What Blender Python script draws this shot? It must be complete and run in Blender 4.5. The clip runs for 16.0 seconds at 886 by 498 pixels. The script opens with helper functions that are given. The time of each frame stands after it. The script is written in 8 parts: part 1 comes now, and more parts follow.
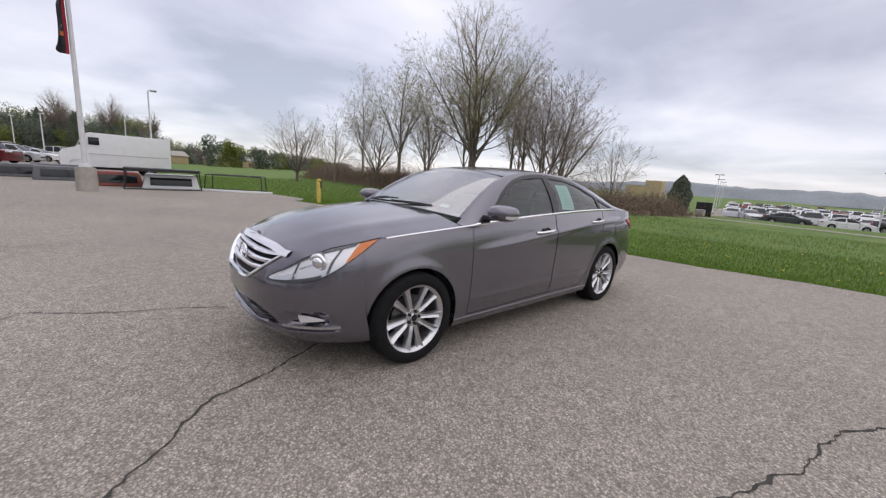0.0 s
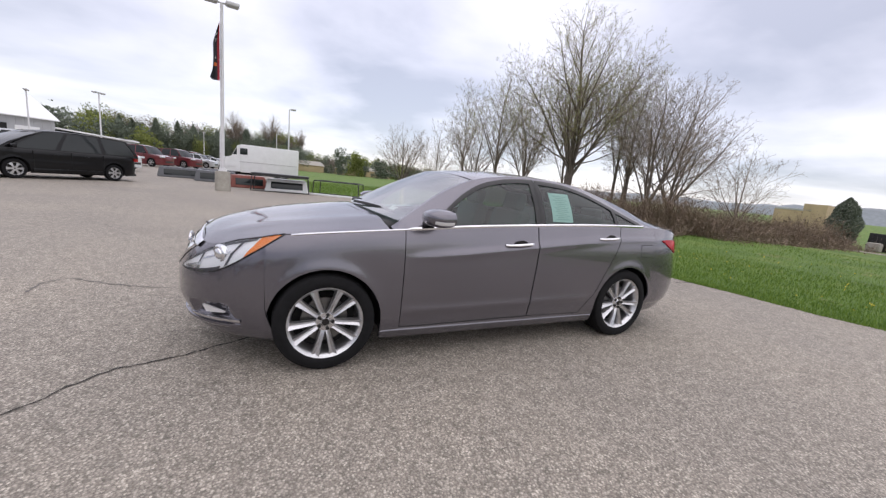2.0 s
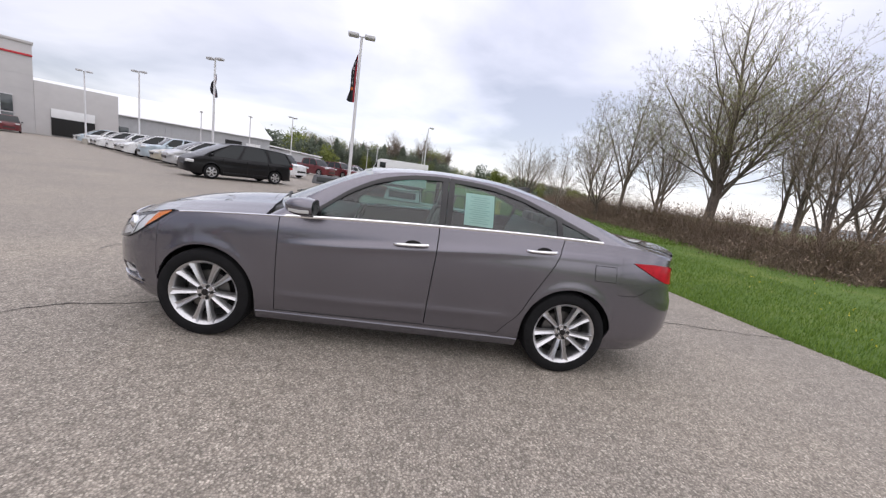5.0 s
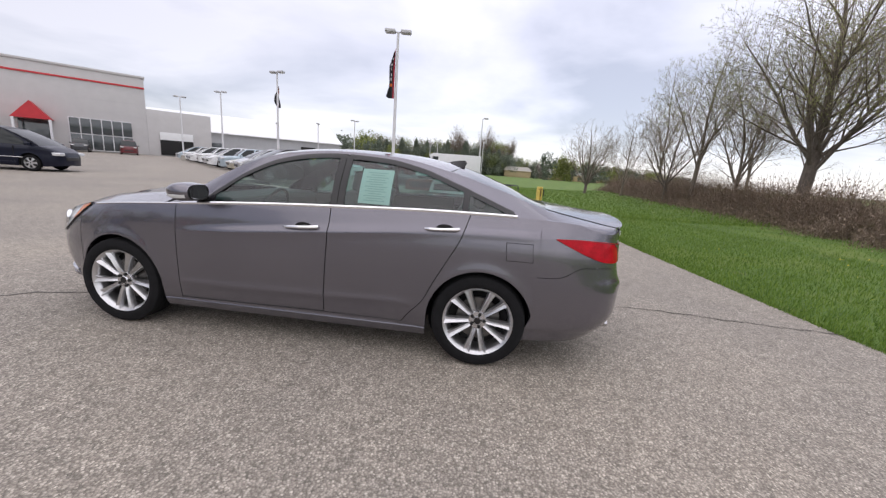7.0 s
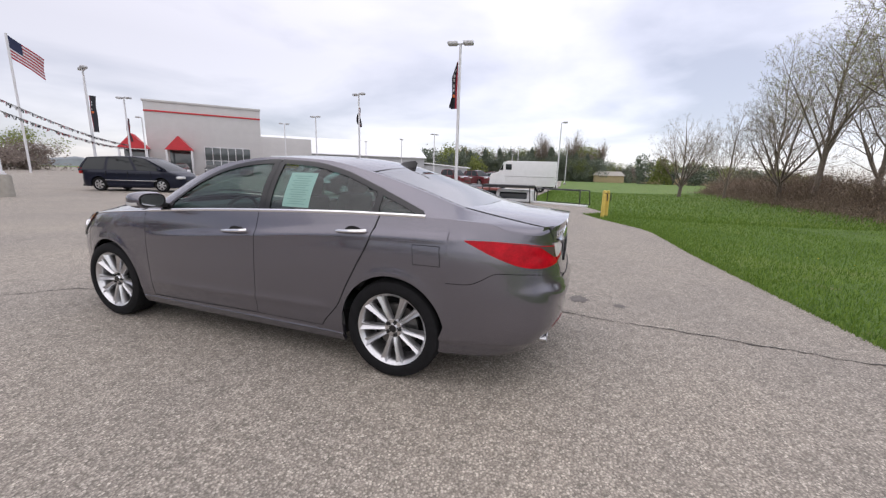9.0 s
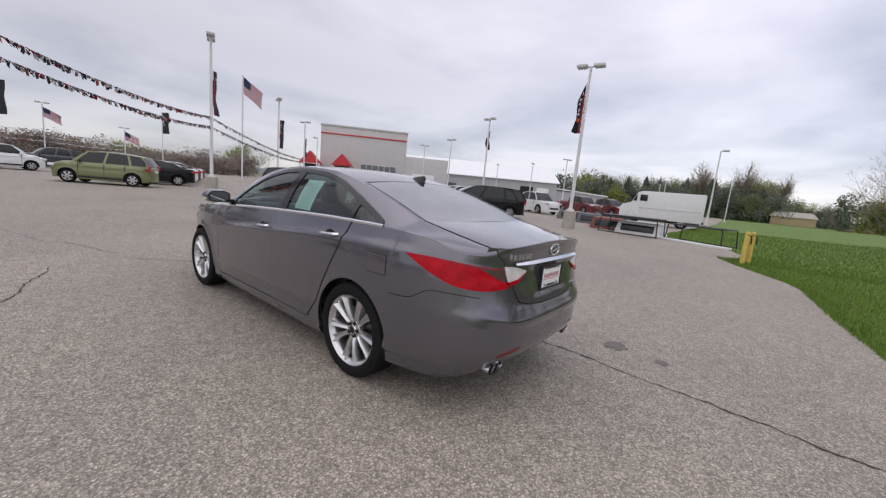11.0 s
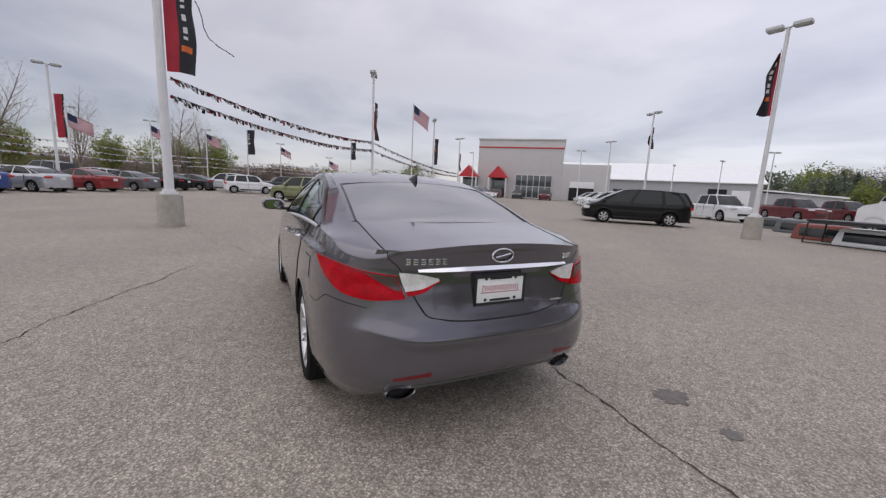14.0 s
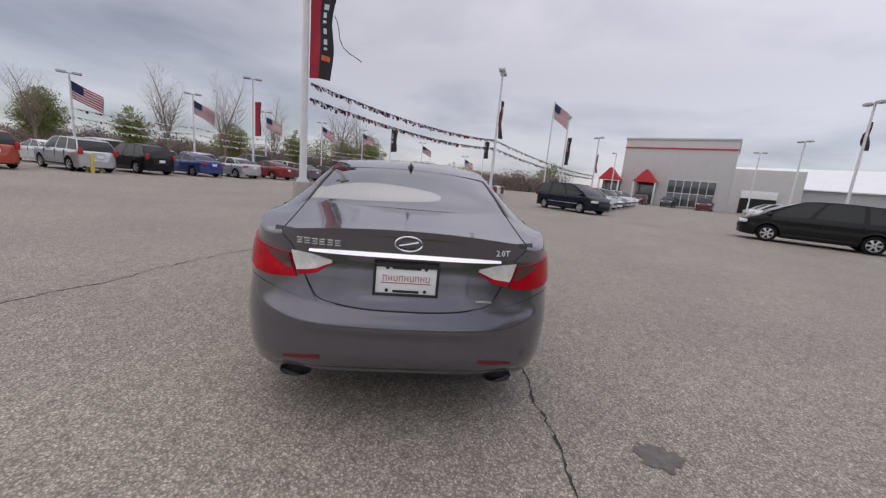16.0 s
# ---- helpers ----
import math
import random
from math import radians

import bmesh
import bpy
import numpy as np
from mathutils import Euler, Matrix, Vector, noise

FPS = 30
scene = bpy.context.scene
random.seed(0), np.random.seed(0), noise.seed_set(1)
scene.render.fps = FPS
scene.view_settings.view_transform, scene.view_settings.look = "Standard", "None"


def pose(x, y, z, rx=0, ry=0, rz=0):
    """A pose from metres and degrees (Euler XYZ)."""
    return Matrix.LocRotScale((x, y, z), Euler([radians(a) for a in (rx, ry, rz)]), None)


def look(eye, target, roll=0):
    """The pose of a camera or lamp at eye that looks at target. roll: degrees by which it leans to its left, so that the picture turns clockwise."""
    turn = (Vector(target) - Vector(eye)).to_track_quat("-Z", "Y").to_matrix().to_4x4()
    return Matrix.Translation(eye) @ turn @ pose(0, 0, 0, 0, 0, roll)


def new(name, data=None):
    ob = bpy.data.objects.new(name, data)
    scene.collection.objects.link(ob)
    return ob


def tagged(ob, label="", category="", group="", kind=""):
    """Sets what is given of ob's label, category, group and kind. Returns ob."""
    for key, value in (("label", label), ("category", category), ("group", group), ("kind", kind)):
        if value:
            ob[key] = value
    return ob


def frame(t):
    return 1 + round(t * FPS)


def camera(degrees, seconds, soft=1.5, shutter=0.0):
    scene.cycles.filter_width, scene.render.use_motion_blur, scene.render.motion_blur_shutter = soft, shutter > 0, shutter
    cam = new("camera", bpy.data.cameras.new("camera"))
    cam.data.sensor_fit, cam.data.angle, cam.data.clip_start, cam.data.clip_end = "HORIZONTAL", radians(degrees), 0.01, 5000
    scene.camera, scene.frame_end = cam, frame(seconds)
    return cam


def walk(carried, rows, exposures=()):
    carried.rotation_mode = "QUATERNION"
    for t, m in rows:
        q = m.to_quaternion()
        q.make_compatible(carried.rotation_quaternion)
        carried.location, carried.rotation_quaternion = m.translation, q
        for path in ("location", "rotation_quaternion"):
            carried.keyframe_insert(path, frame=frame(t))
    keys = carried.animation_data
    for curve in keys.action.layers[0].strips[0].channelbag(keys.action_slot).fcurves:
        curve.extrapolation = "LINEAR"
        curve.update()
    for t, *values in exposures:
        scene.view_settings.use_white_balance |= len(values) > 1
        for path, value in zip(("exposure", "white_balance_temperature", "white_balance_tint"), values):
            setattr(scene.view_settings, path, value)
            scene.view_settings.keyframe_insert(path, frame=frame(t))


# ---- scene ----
cam = camera(99.39, 16.0, soft=1.32)
PATH = [
    (0, (2.971, 2.890, 1.335), (1.661, 1.426, 0.962), 3.93),
    (0.5, (2.680, 3.044, 1.356), (1.440, 1.520, 0.982), 5.68),
    (1, (2.367, 3.210, 1.338), (1.352, 1.513, 1.039), 7.16),
    (1.5, (2.074, 3.313, 1.330), (1.181, 1.553, 1.006), 5.67),
    (2, (1.761, 3.359, 1.345), (0.914, 1.582, 0.992), 5.68),
    (2.5, (1.468, 3.453, 1.347), (0.724, 1.624, 1.034), 4.38),
    (3, (1.129, 3.553, 1.362), (0.555, 1.671, 1.008), 4.10),
    (3.5, (0.813, 3.606, 1.366), (0.298, 1.703, 1.027), 3.95),
    (4, (0.518, 3.663, 1.386), (0.055, 1.740, 1.090), 3.47),
    (4.5, (0.207, 3.708, 1.396), (-0.096, 1.756, 1.080), 6.20),
    (7, (-1.384, 3.405, 1.379), (-1.177, 1.460, 0.959), 4.26),
    (7.5, (-1.666, 3.322, 1.362), (-1.349, 1.381, 0.995), 3.38),
    (8, (-1.946, 3.223, 1.359), (-1.498, 1.311, 0.979), 3.99),
    (10.5, (-3.214, 2.591, 1.353), (-2.163, 0.922, 1.020), 1.83),
    (11, (-3.426, 2.458, 1.367), (-2.185, 0.922, 1.050), 5.36),
    (11.5, (-3.562, 2.284, 1.353), (-2.237, 0.820, 1.038), 3.47),
    (12, (-3.642, 2.074, 1.379), (-2.212, 0.711, 1.064), 3.85),
    (12.5, (-3.784, 1.887, 1.375), (-2.190, 0.714, 1.082), 6.10),
    (13, (-3.935, 1.688, 1.379), (-2.271, 0.624, 1.063), 6.07),
    (13.5, (-3.984, 1.418, 1.369), (-2.277, 0.431, 1.033), 5.29),
    (14, (-4.043, 1.173, 1.369), (-2.278, 0.289, 1.047), 2.84),
    (14.5, (-4.185, 0.914, 1.368), (-2.335, 0.230, 1.038), 4.96),
    (15, (-4.211, 0.663, 1.340), (-2.334, 0.074, 0.976), 5.22),
    (15.5, (-4.188, 0.373, 1.352), (-2.272, -0.061, 0.974), 3.70),
    (16, (-4.223, 0.040, 1.358), (-2.271, -0.185, 0.988), 5.25),
]
EXPOSURES = [(0, 0.20), (1.5, 0.42), (3.5, 0.48), (7, 0.46), (8.4, 0.50), (10.5, 0.24), (13, 0.12), (16, 0.04)]
walk(cam, [(t, look(eye, target, roll)) for t, eye, target, roll in PATH], EXPOSURES)

# ---- overcast sky and weak, wide sun ----
world = bpy.data.worlds.new("overcast_sky")
scene.world = world
world.use_nodes = True
wn, wl = world.node_tree.nodes, world.node_tree.links
wn.clear()
w_out = wn.new("ShaderNodeOutputWorld")
w_add = wn.new("ShaderNodeAddShader")
w_sky = wn.new("ShaderNodeTexSky")
w_sky.sky_type = "NISHITA"
w_sky.sun_disc = False
w_sky.sun_elevation, w_sky.sun_rotation = radians(48), radians(200)
w_sky.altitude, w_sky.dust_density = 900, 0.7
w_bg1 = wn.new("ShaderNodeBackground")
w_bg1.inputs["Strength"].default_value = 0.028
w_bg2 = wn.new("ShaderNodeBackground")
w_bg2.inputs["Strength"].default_value = 0.58
w_co = wn.new("ShaderNodeTexCoord")
w_sep = wn.new("ShaderNodeSeparateXYZ")
w_div = wn.new("ShaderNodeVectorMath")
w_div.operation = "DIVIDE"
w_zz = wn.new("ShaderNodeMath")
w_zz.operation = "ADD"
w_zz.inputs[1].default_value = 0.16
w_comb = wn.new("ShaderNodeCombineXYZ")
wl.new(w_co.outputs["Generated"], w_sep.inputs[0])
wl.new(w_sep.outputs["Z"], w_zz.inputs[0])
for k in "XYZ":
    wl.new(w_zz.outputs[0], w_comb.inputs[k])
wl.new(w_co.outputs["Generated"], w_div.inputs[0])
wl.new(w_comb.outputs[0], w_div.inputs[1])
w_n1 = wn.new("ShaderNodeTexNoise")
w_n1.inputs["Scale"].default_value = 0.70
w_n1.inputs["Detail"].default_value = 6.0
w_n1.inputs["Roughness"].default_value = 0.5
w_n1.inputs["Distortion"].default_value = 0.25
wl.new(w_div.outputs[0], w_n1.inputs["Vector"])
w_ramp = wn.new("ShaderNodeValToRGB")
w_ramp.color_ramp.elements[0].position, w_ramp.color_ramp.elements[0].color = 0.36, (0.49, 0.478, 0.55, 1)
w_ramp.color_ramp.elements[1].position, w_ramp.color_ramp.elements[1].color = 0.64, (0.99, 0.935, 1.005, 1)
mid_stop = w_ramp.color_ramp.elements.new(0.49)
mid_stop.color = (0.732, 0.702, 0.782, 1)
wl.new(w_n1.outputs["Fac"], w_ramp.inputs["Fac"])
wl.new(w_ramp.outputs["Color"], w_bg2.inputs["Color"])
# an overcast sky is brightest overhead
w_rise = wn.new("ShaderNodeMapRange")
w_rise.inputs["From Min"].default_value, w_rise.inputs["From Max"].default_value = 0.25, 1.0
w_rise.inputs["To Min"].default_value, w_rise.inputs["To Max"].default_value = 0.585, 1.16
wl.new(w_sep.outputs["Z"], w_rise.inputs["Value"])
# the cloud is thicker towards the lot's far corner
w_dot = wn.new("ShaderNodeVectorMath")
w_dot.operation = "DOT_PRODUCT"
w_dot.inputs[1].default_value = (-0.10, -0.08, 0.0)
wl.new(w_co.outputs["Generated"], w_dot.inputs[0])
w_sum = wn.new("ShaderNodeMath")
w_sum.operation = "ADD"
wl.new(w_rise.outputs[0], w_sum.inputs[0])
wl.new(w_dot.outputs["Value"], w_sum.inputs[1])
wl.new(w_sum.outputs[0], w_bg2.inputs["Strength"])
wl.new(w_sky.outputs["Color"], w_bg1.inputs["Color"])
wl.new(w_bg1.outputs[0], w_add.inputs[0])
wl.new(w_bg2.outputs[0], w_add.inputs[1])
wl.new(w_add.outputs[0], w_out.inputs["Surface"])

sun = new("sun", bpy.data.lights.new("sun", "SUN"))
sun.data.energy, sun.data.angle, sun.data.color = 0.95, radians(120), (1.0, 0.94, 0.86)
sun.matrix_world = look((-6, 14, 30), (0, 0, 0))
scene.view_settings.exposure = 0.0

# ---- materials ----
def base_mat(name, rgb, rough=0.6, metal=0.0, **more):
    m = bpy.data.materials.new(name)
    m.use_nodes = True
    b = m.node_tree.nodes["Principled BSDF"]
    b.inputs["Base Color"].default_value = (*rgb, 1)
    b.inputs["Roughness"].default_value = rough
    b.inputs["Metallic"].default_value = metal
    for key, value in more.items():
        b.inputs[key.replace("_", " ")].default_value = value
    return m


def nodes_of(m):
    return m.node_tree.nodes, m.node_tree.links, m.node_tree.nodes["Principled BSDF"]


def noise_node(m, scale, detail=4.0, rough=0.55, coords="Object", stretch=None):
    n, l, _ = nodes_of(m)
    co = n.new("ShaderNodeTexCoord")
    tex = n.new("ShaderNodeTexNoise")
    tex.inputs["Scale"].default_value, tex.inputs["Detail"].default_value, tex.inputs["Roughness"].default_value = scale, detail, rough
    if stretch:
        mp = n.new("ShaderNodeMapping")
        mp.inputs["Scale"].default_value = stretch
        l.new(co.outputs[coords], mp.inputs[0])
        l.new(mp.outputs[0], tex.inputs["Vector"])
    else:
        l.new(co.outputs[coords], tex.inputs["Vector"])
    return tex


def ramp_node(m, source, stops):
    n, l, _ = nodes_of(m)
    r = n.new("ShaderNodeValToRGB")
    while len(r.color_ramp.elements) < len(stops):
        r.color_ramp.elements.new(0.5)
    for e, (p, c) in zip(r.color_ramp.elements, stops):
        e.position, e.color = p, (*c, 1)
    l.new(source, r.inputs["Fac"])
    return r


def mix_node(m, fac, a, b, mode="MIX"):
    n, l, _ = nodes_of(m)
    x = n.new("ShaderNodeMix")
    x.data_type, x.blend_type = "RGBA", mode
    for sock, val in ((x.inputs["Factor"], fac), (x.inputs["A"], a), (x.inputs["B"], b)):
        if isinstance(val, (int, float)):
            sock.default_value = val
        elif isinstance(val, tuple):
            sock.default_value = (*val, 1)
        else:
            l.new(val, sock)
    return x.outputs["Result"]


def add_bump(m, height, strength, distance=0.01):
    n, l, b = nodes_of(m)
    bump = n.new("ShaderNodeBump")
    bump.inputs["Strength"].default_value, bump.inputs["Distance"].default_value = strength, distance
    l.new(height, bump.inputs["Height"])
    l.new(bump.outputs[0], b.inputs["Normal"])


def varied(name, rgb, rough=0.6, metal=0.0, scale=6.0, amount=0.25, bump=0.0, fine=60.0, **more):
    """A surface with two scales of stain and grain."""
    m = base_mat(name, rgb, rough, metal, **more)
    n, l, b = nodes_of(m)
    big, small = noise_node(m, scale), noise_node(m, fine, 3)
    dark, light = tuple(c * (1 - amount) for c in rgb), tuple(min(1, c * (1 + amount)) for c in rgb)
    c1 = ramp_node(m, big.outputs["Fac"], [(0.3, dark), (0.7, light)])
    c2 = mix_node(m, 0.35, c1.outputs[0], ramp_node(m, small.outputs["Fac"], [(0.35, dark), (0.65, light)]).outputs[0])
    l.new(c2, b.inputs["Base Color"])
    if bump:
        add_bump(m, small.outputs["Fac"], bump)
    return m


def asphalt_mat():
    m = base_mat("worn_asphalt", (0.25, 0.24, 0.23), 0.74)
    n, l, b = nodes_of(m)
    agg = n.new("ShaderNodeTexVoronoi")
    agg.inputs["Scale"].default_value = 95
    co = n.new("ShaderNodeTexCoord")
    l.new(co.outputs["Object"], agg.inputs["Vector"])
    stone = ramp_node(m, agg.outputs["Color"], [(0.0, (0.190, 0.173, 0.148)), (0.45, (0.325, 0.294, 0.252)), (0.75, (0.465, 0.421, 0.364)), (1.0, (0.70, 0.642, 0.565))])
    edge = ramp_node(m, agg.outputs["Distance"], [(0.25, (1, 1, 1)), (0.75, (0.58, 0.57, 0.56))])
    grain = mix_node(m, 1.0, stone.outputs[0], edge.outputs[0], "MULTIPLY")
    patch = noise_node(m, 0.35, 5, 0.6)
    shade = ramp_node(m, patch.outputs["Fac"], [(0.3, (0.84, 0.84, 0.85)), (0.55, (1.0, 0.99, 0.975)), (0.75, (1.12, 1.10, 1.06))])
    c = mix_node(m, 1.0, grain, shade.outputs[0], "MULTIPLY")
    mott = noise_node(m, 9.0, 4, 0.65)
    c = mix_node(m, 1.0, c, ramp_node(m, mott.outputs["Fac"], [(0.3, (0.82, 0.82, 0.82)), (0.7, (1.16, 1.155, 1.15))]).outputs[0], "MULTIPLY")
    l.new(c, b.inputs["Base Color"])
    add_bump(m, agg.outputs["Distance"], 0.5, 0.004)
    return m


def grass_mat():
    m = base_mat("spring_grass", (0.07, 0.14, 0.02), 0.85)
    n, l, b = nodes_of(m)
    a = noise_node(m, 0.5, 5, 0.6)
    c1 = ramp_node(m, a.outputs["Fac"], [(0.32, (0.075, 0.140, 0.020)), (0.5, (0.108, 0.192, 0.028)), (0.68, (0.165, 0.225, 0.048))])
    worn = noise_node(m, 0.9, 6, 0.7)
    patch = ramp_node(m, worn.outputs["Fac"], [(0.60, (0, 0, 0)), (0.74, (1, 1, 1))])
    c1 = mix_node(m, patch.outputs[0], c1.outputs[0], (0.25, 0.215, 0.10))
    f = noise_node(m, 28.0, 4, 0.7)
    c2 = mix_node(m, 1.0, c1, ramp_node(m, f.outputs["Fac"], [(0.3, (0.55, 0.55, 0.5)), (0.7, (1.35, 1.3, 1.2))]).outputs[0], "MULTIPLY")
    l.new(c2, b.inputs["Base Color"])
    add_bump(m, f.outputs["Fac"], 0.8, 0.05)
    return m


def paint(name, rgb, metal=0.4, rough=0.32, coat=1.0):
    m = base_mat(name, rgb, rough, metal, Coat_Weight=coat, Coat_Roughness=0.04)
    n, l, b = nodes_of(m)
    if max(rgb) < 0.05:
        b.inputs["Specular IOR Level"].default_value = 0.2
    fl = noise_node(m, 900.0, 1)
    du = noise_node(m, 2.5, 4)
    c = mix_node(m, 1.0, ramp_node(m, fl.outputs["Fac"], [(0.3, tuple(c * 0.85 for c in rgb)), (0.7, tuple(min(1, c * 1.2) for c in rgb))]).outputs[0],
                 ramp_node(m, du.outputs["Fac"], [(0.3, (0.95, 0.95, 0.95)), (0.7, (1.04, 1.04, 1.04))]).outputs[0], "MULTIPLY")
    l.new(c, b.inputs["Base Color"])
    return m


def glass_mat(name, tint, base=0.05, gloss_rough=0.0):
    """Thin glass: tinted to look through, a mirror at grazing angles."""
    m = bpy.data.materials.new(name)
    m.use_nodes = True
    n, l = m.node_tree.nodes, m.node_tree.links
    n.clear()
    out, mix = n.new("ShaderNodeOutputMaterial"), n.new("ShaderNodeMixShader")
    tr, gl, lw = n.new("ShaderNodeBsdfTransparent"), n.new("ShaderNodeBsdfGlossy"), n.new("ShaderNodeLayerWeight")
    tr.inputs["Color"].default_value = (*tint, 1)
    gl.inputs["Roughness"].default_value = gloss_rough
    lw.inputs["Blend"].default_value = 0.5
    pw, sc = n.new("ShaderNodeMath"), n.new("ShaderNodeMath")
    pw.operation, sc.operation = "POWER", "MULTIPLY_ADD"
    pw.inputs[1].default_value = 4.0
    sc.inputs[1].default_value, sc.inputs[2].default_value = 1 - base, base
    l.new(lw.outputs["Facing"], pw.inputs[0])
    l.new(pw.outputs[0], sc.inputs[0])
    l.new(sc.outputs[0], mix.inputs[0])
    l.new(tr.outputs[0], mix.inputs[1])
    l.new(gl.outputs[0], mix.inputs[2])
    l.new(mix.outputs[0], out.inputs["Surface"])
    return m


ASPHALT, GRASS = asphalt_mat(), grass_mat()
PAINT = paint("grey_metallic_paint", (0.154, 0.147, 0.171), 0.80, 0.22, 0.9)
CHROME = base_mat("chrome", (0.80, 0.80, 0.82), 0.10, 1.0)
SATIN = base_mat("satin_chrome", (0.62, 0.62, 0.64), 0.25, 1.0)
ALLOY = varied("machined_alloy", (0.60, 0.60, 0.61), 0.28, 0.9, 30, 0.08)
RUBBER = varied("tyre_rubber", (0.011, 0.011, 0.012), 0.8, 0, 20, 0.3, 0.15, 300, Specular_IOR_Level=0.15)
BLACK = varied("black_plastic", (0.018, 0.018, 0.019), 0.45, 0, 8, 0.2)
GLOSS_BLACK = base_mat("gloss_black_trim", (0.012, 0.012, 0.013), 0.12)
DARK = base_mat("dark_cavity", (0.010, 0.010, 0.010), 0.8)
GLASS = glass_mat("tinted_car_glass", (0.45, 0.645, 0.60), 0.08)
GLASS_REAR = glass_mat("rear_window_glass", (0.10, 0.145, 0.135), 0.48)
GLASS_CLEAR = glass_mat("windscreen_glass", (0.58, 0.76, 0.70), 0.50)
LENS_CLEAR = glass_mat("clear_lens", (0.93, 0.94, 0.95), 0.05)
RED_LENS = varied("red_lamp_lens", (0.40, 0.004, 0.012), 0.12, 0, 16, 0.35, 0, 90, Coat_Weight=0.0, Specular_IOR_Level=0.16)
RED_DARK = base_mat("dark_red_lens", (0.16, 0.010, 0.014), 0.15)
AMBER = base_mat("amber_lens", (0.75, 0.20, 0.03), 0.15)
SEAT = varied("grey_leather", (0.10, 0.10, 0.10), 0.5, 0, 8, 0.2)
LINING = varied("grey_trim", (0.09, 0.09, 0.09), 0.7, 0, 6, 0.15)
PAPER = varied("white_paper", (0.78, 0.80, 0.79), 0.7, 0, 20, 0.04)
WHITE = varied("white_paint", (0.74, 0.75, 0.76), 0.5, 0, 3, 0.06)
POLE_WHITE = varied("painted_steel_pole", (0.66, 0.66, 0.68), 0.45, 0, 4, 0.08)
CONCRETE = varied("pole_footing_concrete", (0.36, 0.34, 0.30), 0.9, 0, 5, 0.22, 0.4, 80)

# ---- mesh helpers ----
def part(name, bm, material, parent=None, label="", smooth=True, flat_angle=35):
    me = bpy.data.meshes.new(name)
    bm.normal_update()
    bm.to_mesh(me)
    bm.free()
    for mt in (material if isinstance(material, (list, tuple)) else [material]):
        me.materials.append(mt)
    if smooth:
        me.shade_smooth()
        me.set_sharp_from_angle(angle=radians(flat_angle))
    ob = new(name, me)
    if parent is not None:
        ob.parent = parent
    if label:
        ob["label"] = label
    return ob


def thing(name, label, category, group="", kind="", m=None):
    ob = new(name)
    ob.empty_display_size = 0.2
    if m is not None:
        ob.matrix_world = m
    return tagged(ob, label, category, group, kind)


def box(bm, c, s, bevel=0.0, rz=0.0, m=None, seg=2):
    """A bevelled box of size s about c."""
    mat = Matrix.Translation(c) @ Matrix.Rotation(rz, 4, "Z") @ Matrix.Diagonal((*s, 1))
    if m is not None:
        mat = m @ mat
    r = bmesh.ops.create_cube(bm, size=1, matrix=mat)
    if bevel:
        vs = set(r["verts"])
        es = [e for e in bm.edges if e.verts[0] in vs and e.verts[1] in vs]
        bmesh.ops.bevel(bm, geom=es, offset=bevel, segments=seg, affect="EDGES", profile=0.6)


def tube(bm, pts, r, seg=8, cap=True, radii=None):
    """A round bar along points."""
    rings = []
    pts = [Vector(p) for p in pts]
    up = Vector((0, 0, 1))
    for i, p in enumerate(pts):
        d = (pts[min(i + 1, len(pts) - 1)] - pts[max(i - 1, 0)]).normalized()
        a = d.cross(up)
        if a.length < 1e-3:
            a = d.cross(Vector((1, 0, 0)))
        a.normalize()
        b = d.cross(a)
        rr = radii[i] if radii else r
        rings.append([bm.verts.new(p + rr * (math.cos(2 * math.pi * k / seg) * a + math.sin(2 * math.pi * k / seg) * b)) for k in range(seg)])
    for q, s in zip(rings, rings[1:]):
        for k in range(seg):
            bm.faces.new((q[k], q[(k + 1) % seg], s[(k + 1) % seg], s[k]))
    if cap:
        bm.faces.new(rings[0])
        bm.faces.new(rings[-1][::-1])


def lathe(bm, prof, seg=32, m=None, closed=False):
    """A turned body about the y axis from (radius, y) points."""
    m = m or Matrix()
    rings = [[bm.verts.new(m @ Vector((r * math.cos(2 * math.pi * k / seg), y, r * math.sin(2 * math.pi * k / seg)))) for k in range(seg)] for r, y in prof]
    pairs = list(zip(rings, rings[1:])) + ([(rings[-1], rings[0])] if closed else [])
    for q, s in pairs:
        for k in range(seg):
            bm.faces.new((q[k], s[k], s[(k + 1) % seg], q[(k + 1) % seg]))


def grid(bm, rows, thick=0.0, flip=False, inward=None):
    """A sheet through rows of points, with a thickness along its normals when asked."""
    vs = [[bm.verts.new(p) for p in row] for row in rows]
    fs = []
    for a, b in zip(vs, vs[1:]):
        for k in range(len(a) - 1):
            q = (a[k], a[k + 1], b[k + 1], b[k])
            co = {tuple(round(x, 5) for x in v.co) for v in q}
            if len(co) < 3:
                continue
            if len(co) == 3:
                u, seen = [], set()
                for v in q:
                    key = tuple(round(x, 5) for x in v.co)
                    if key not in seen:
                        seen.add(key)
                        u.append(v)
                q = u
            fs.append(bm.faces.new(q[::-1] if flip else q))
    if thick:
        bm.normal_update()
        r = bmesh.ops.solidify(bm, geom=fs, thickness=thick)
    return fs


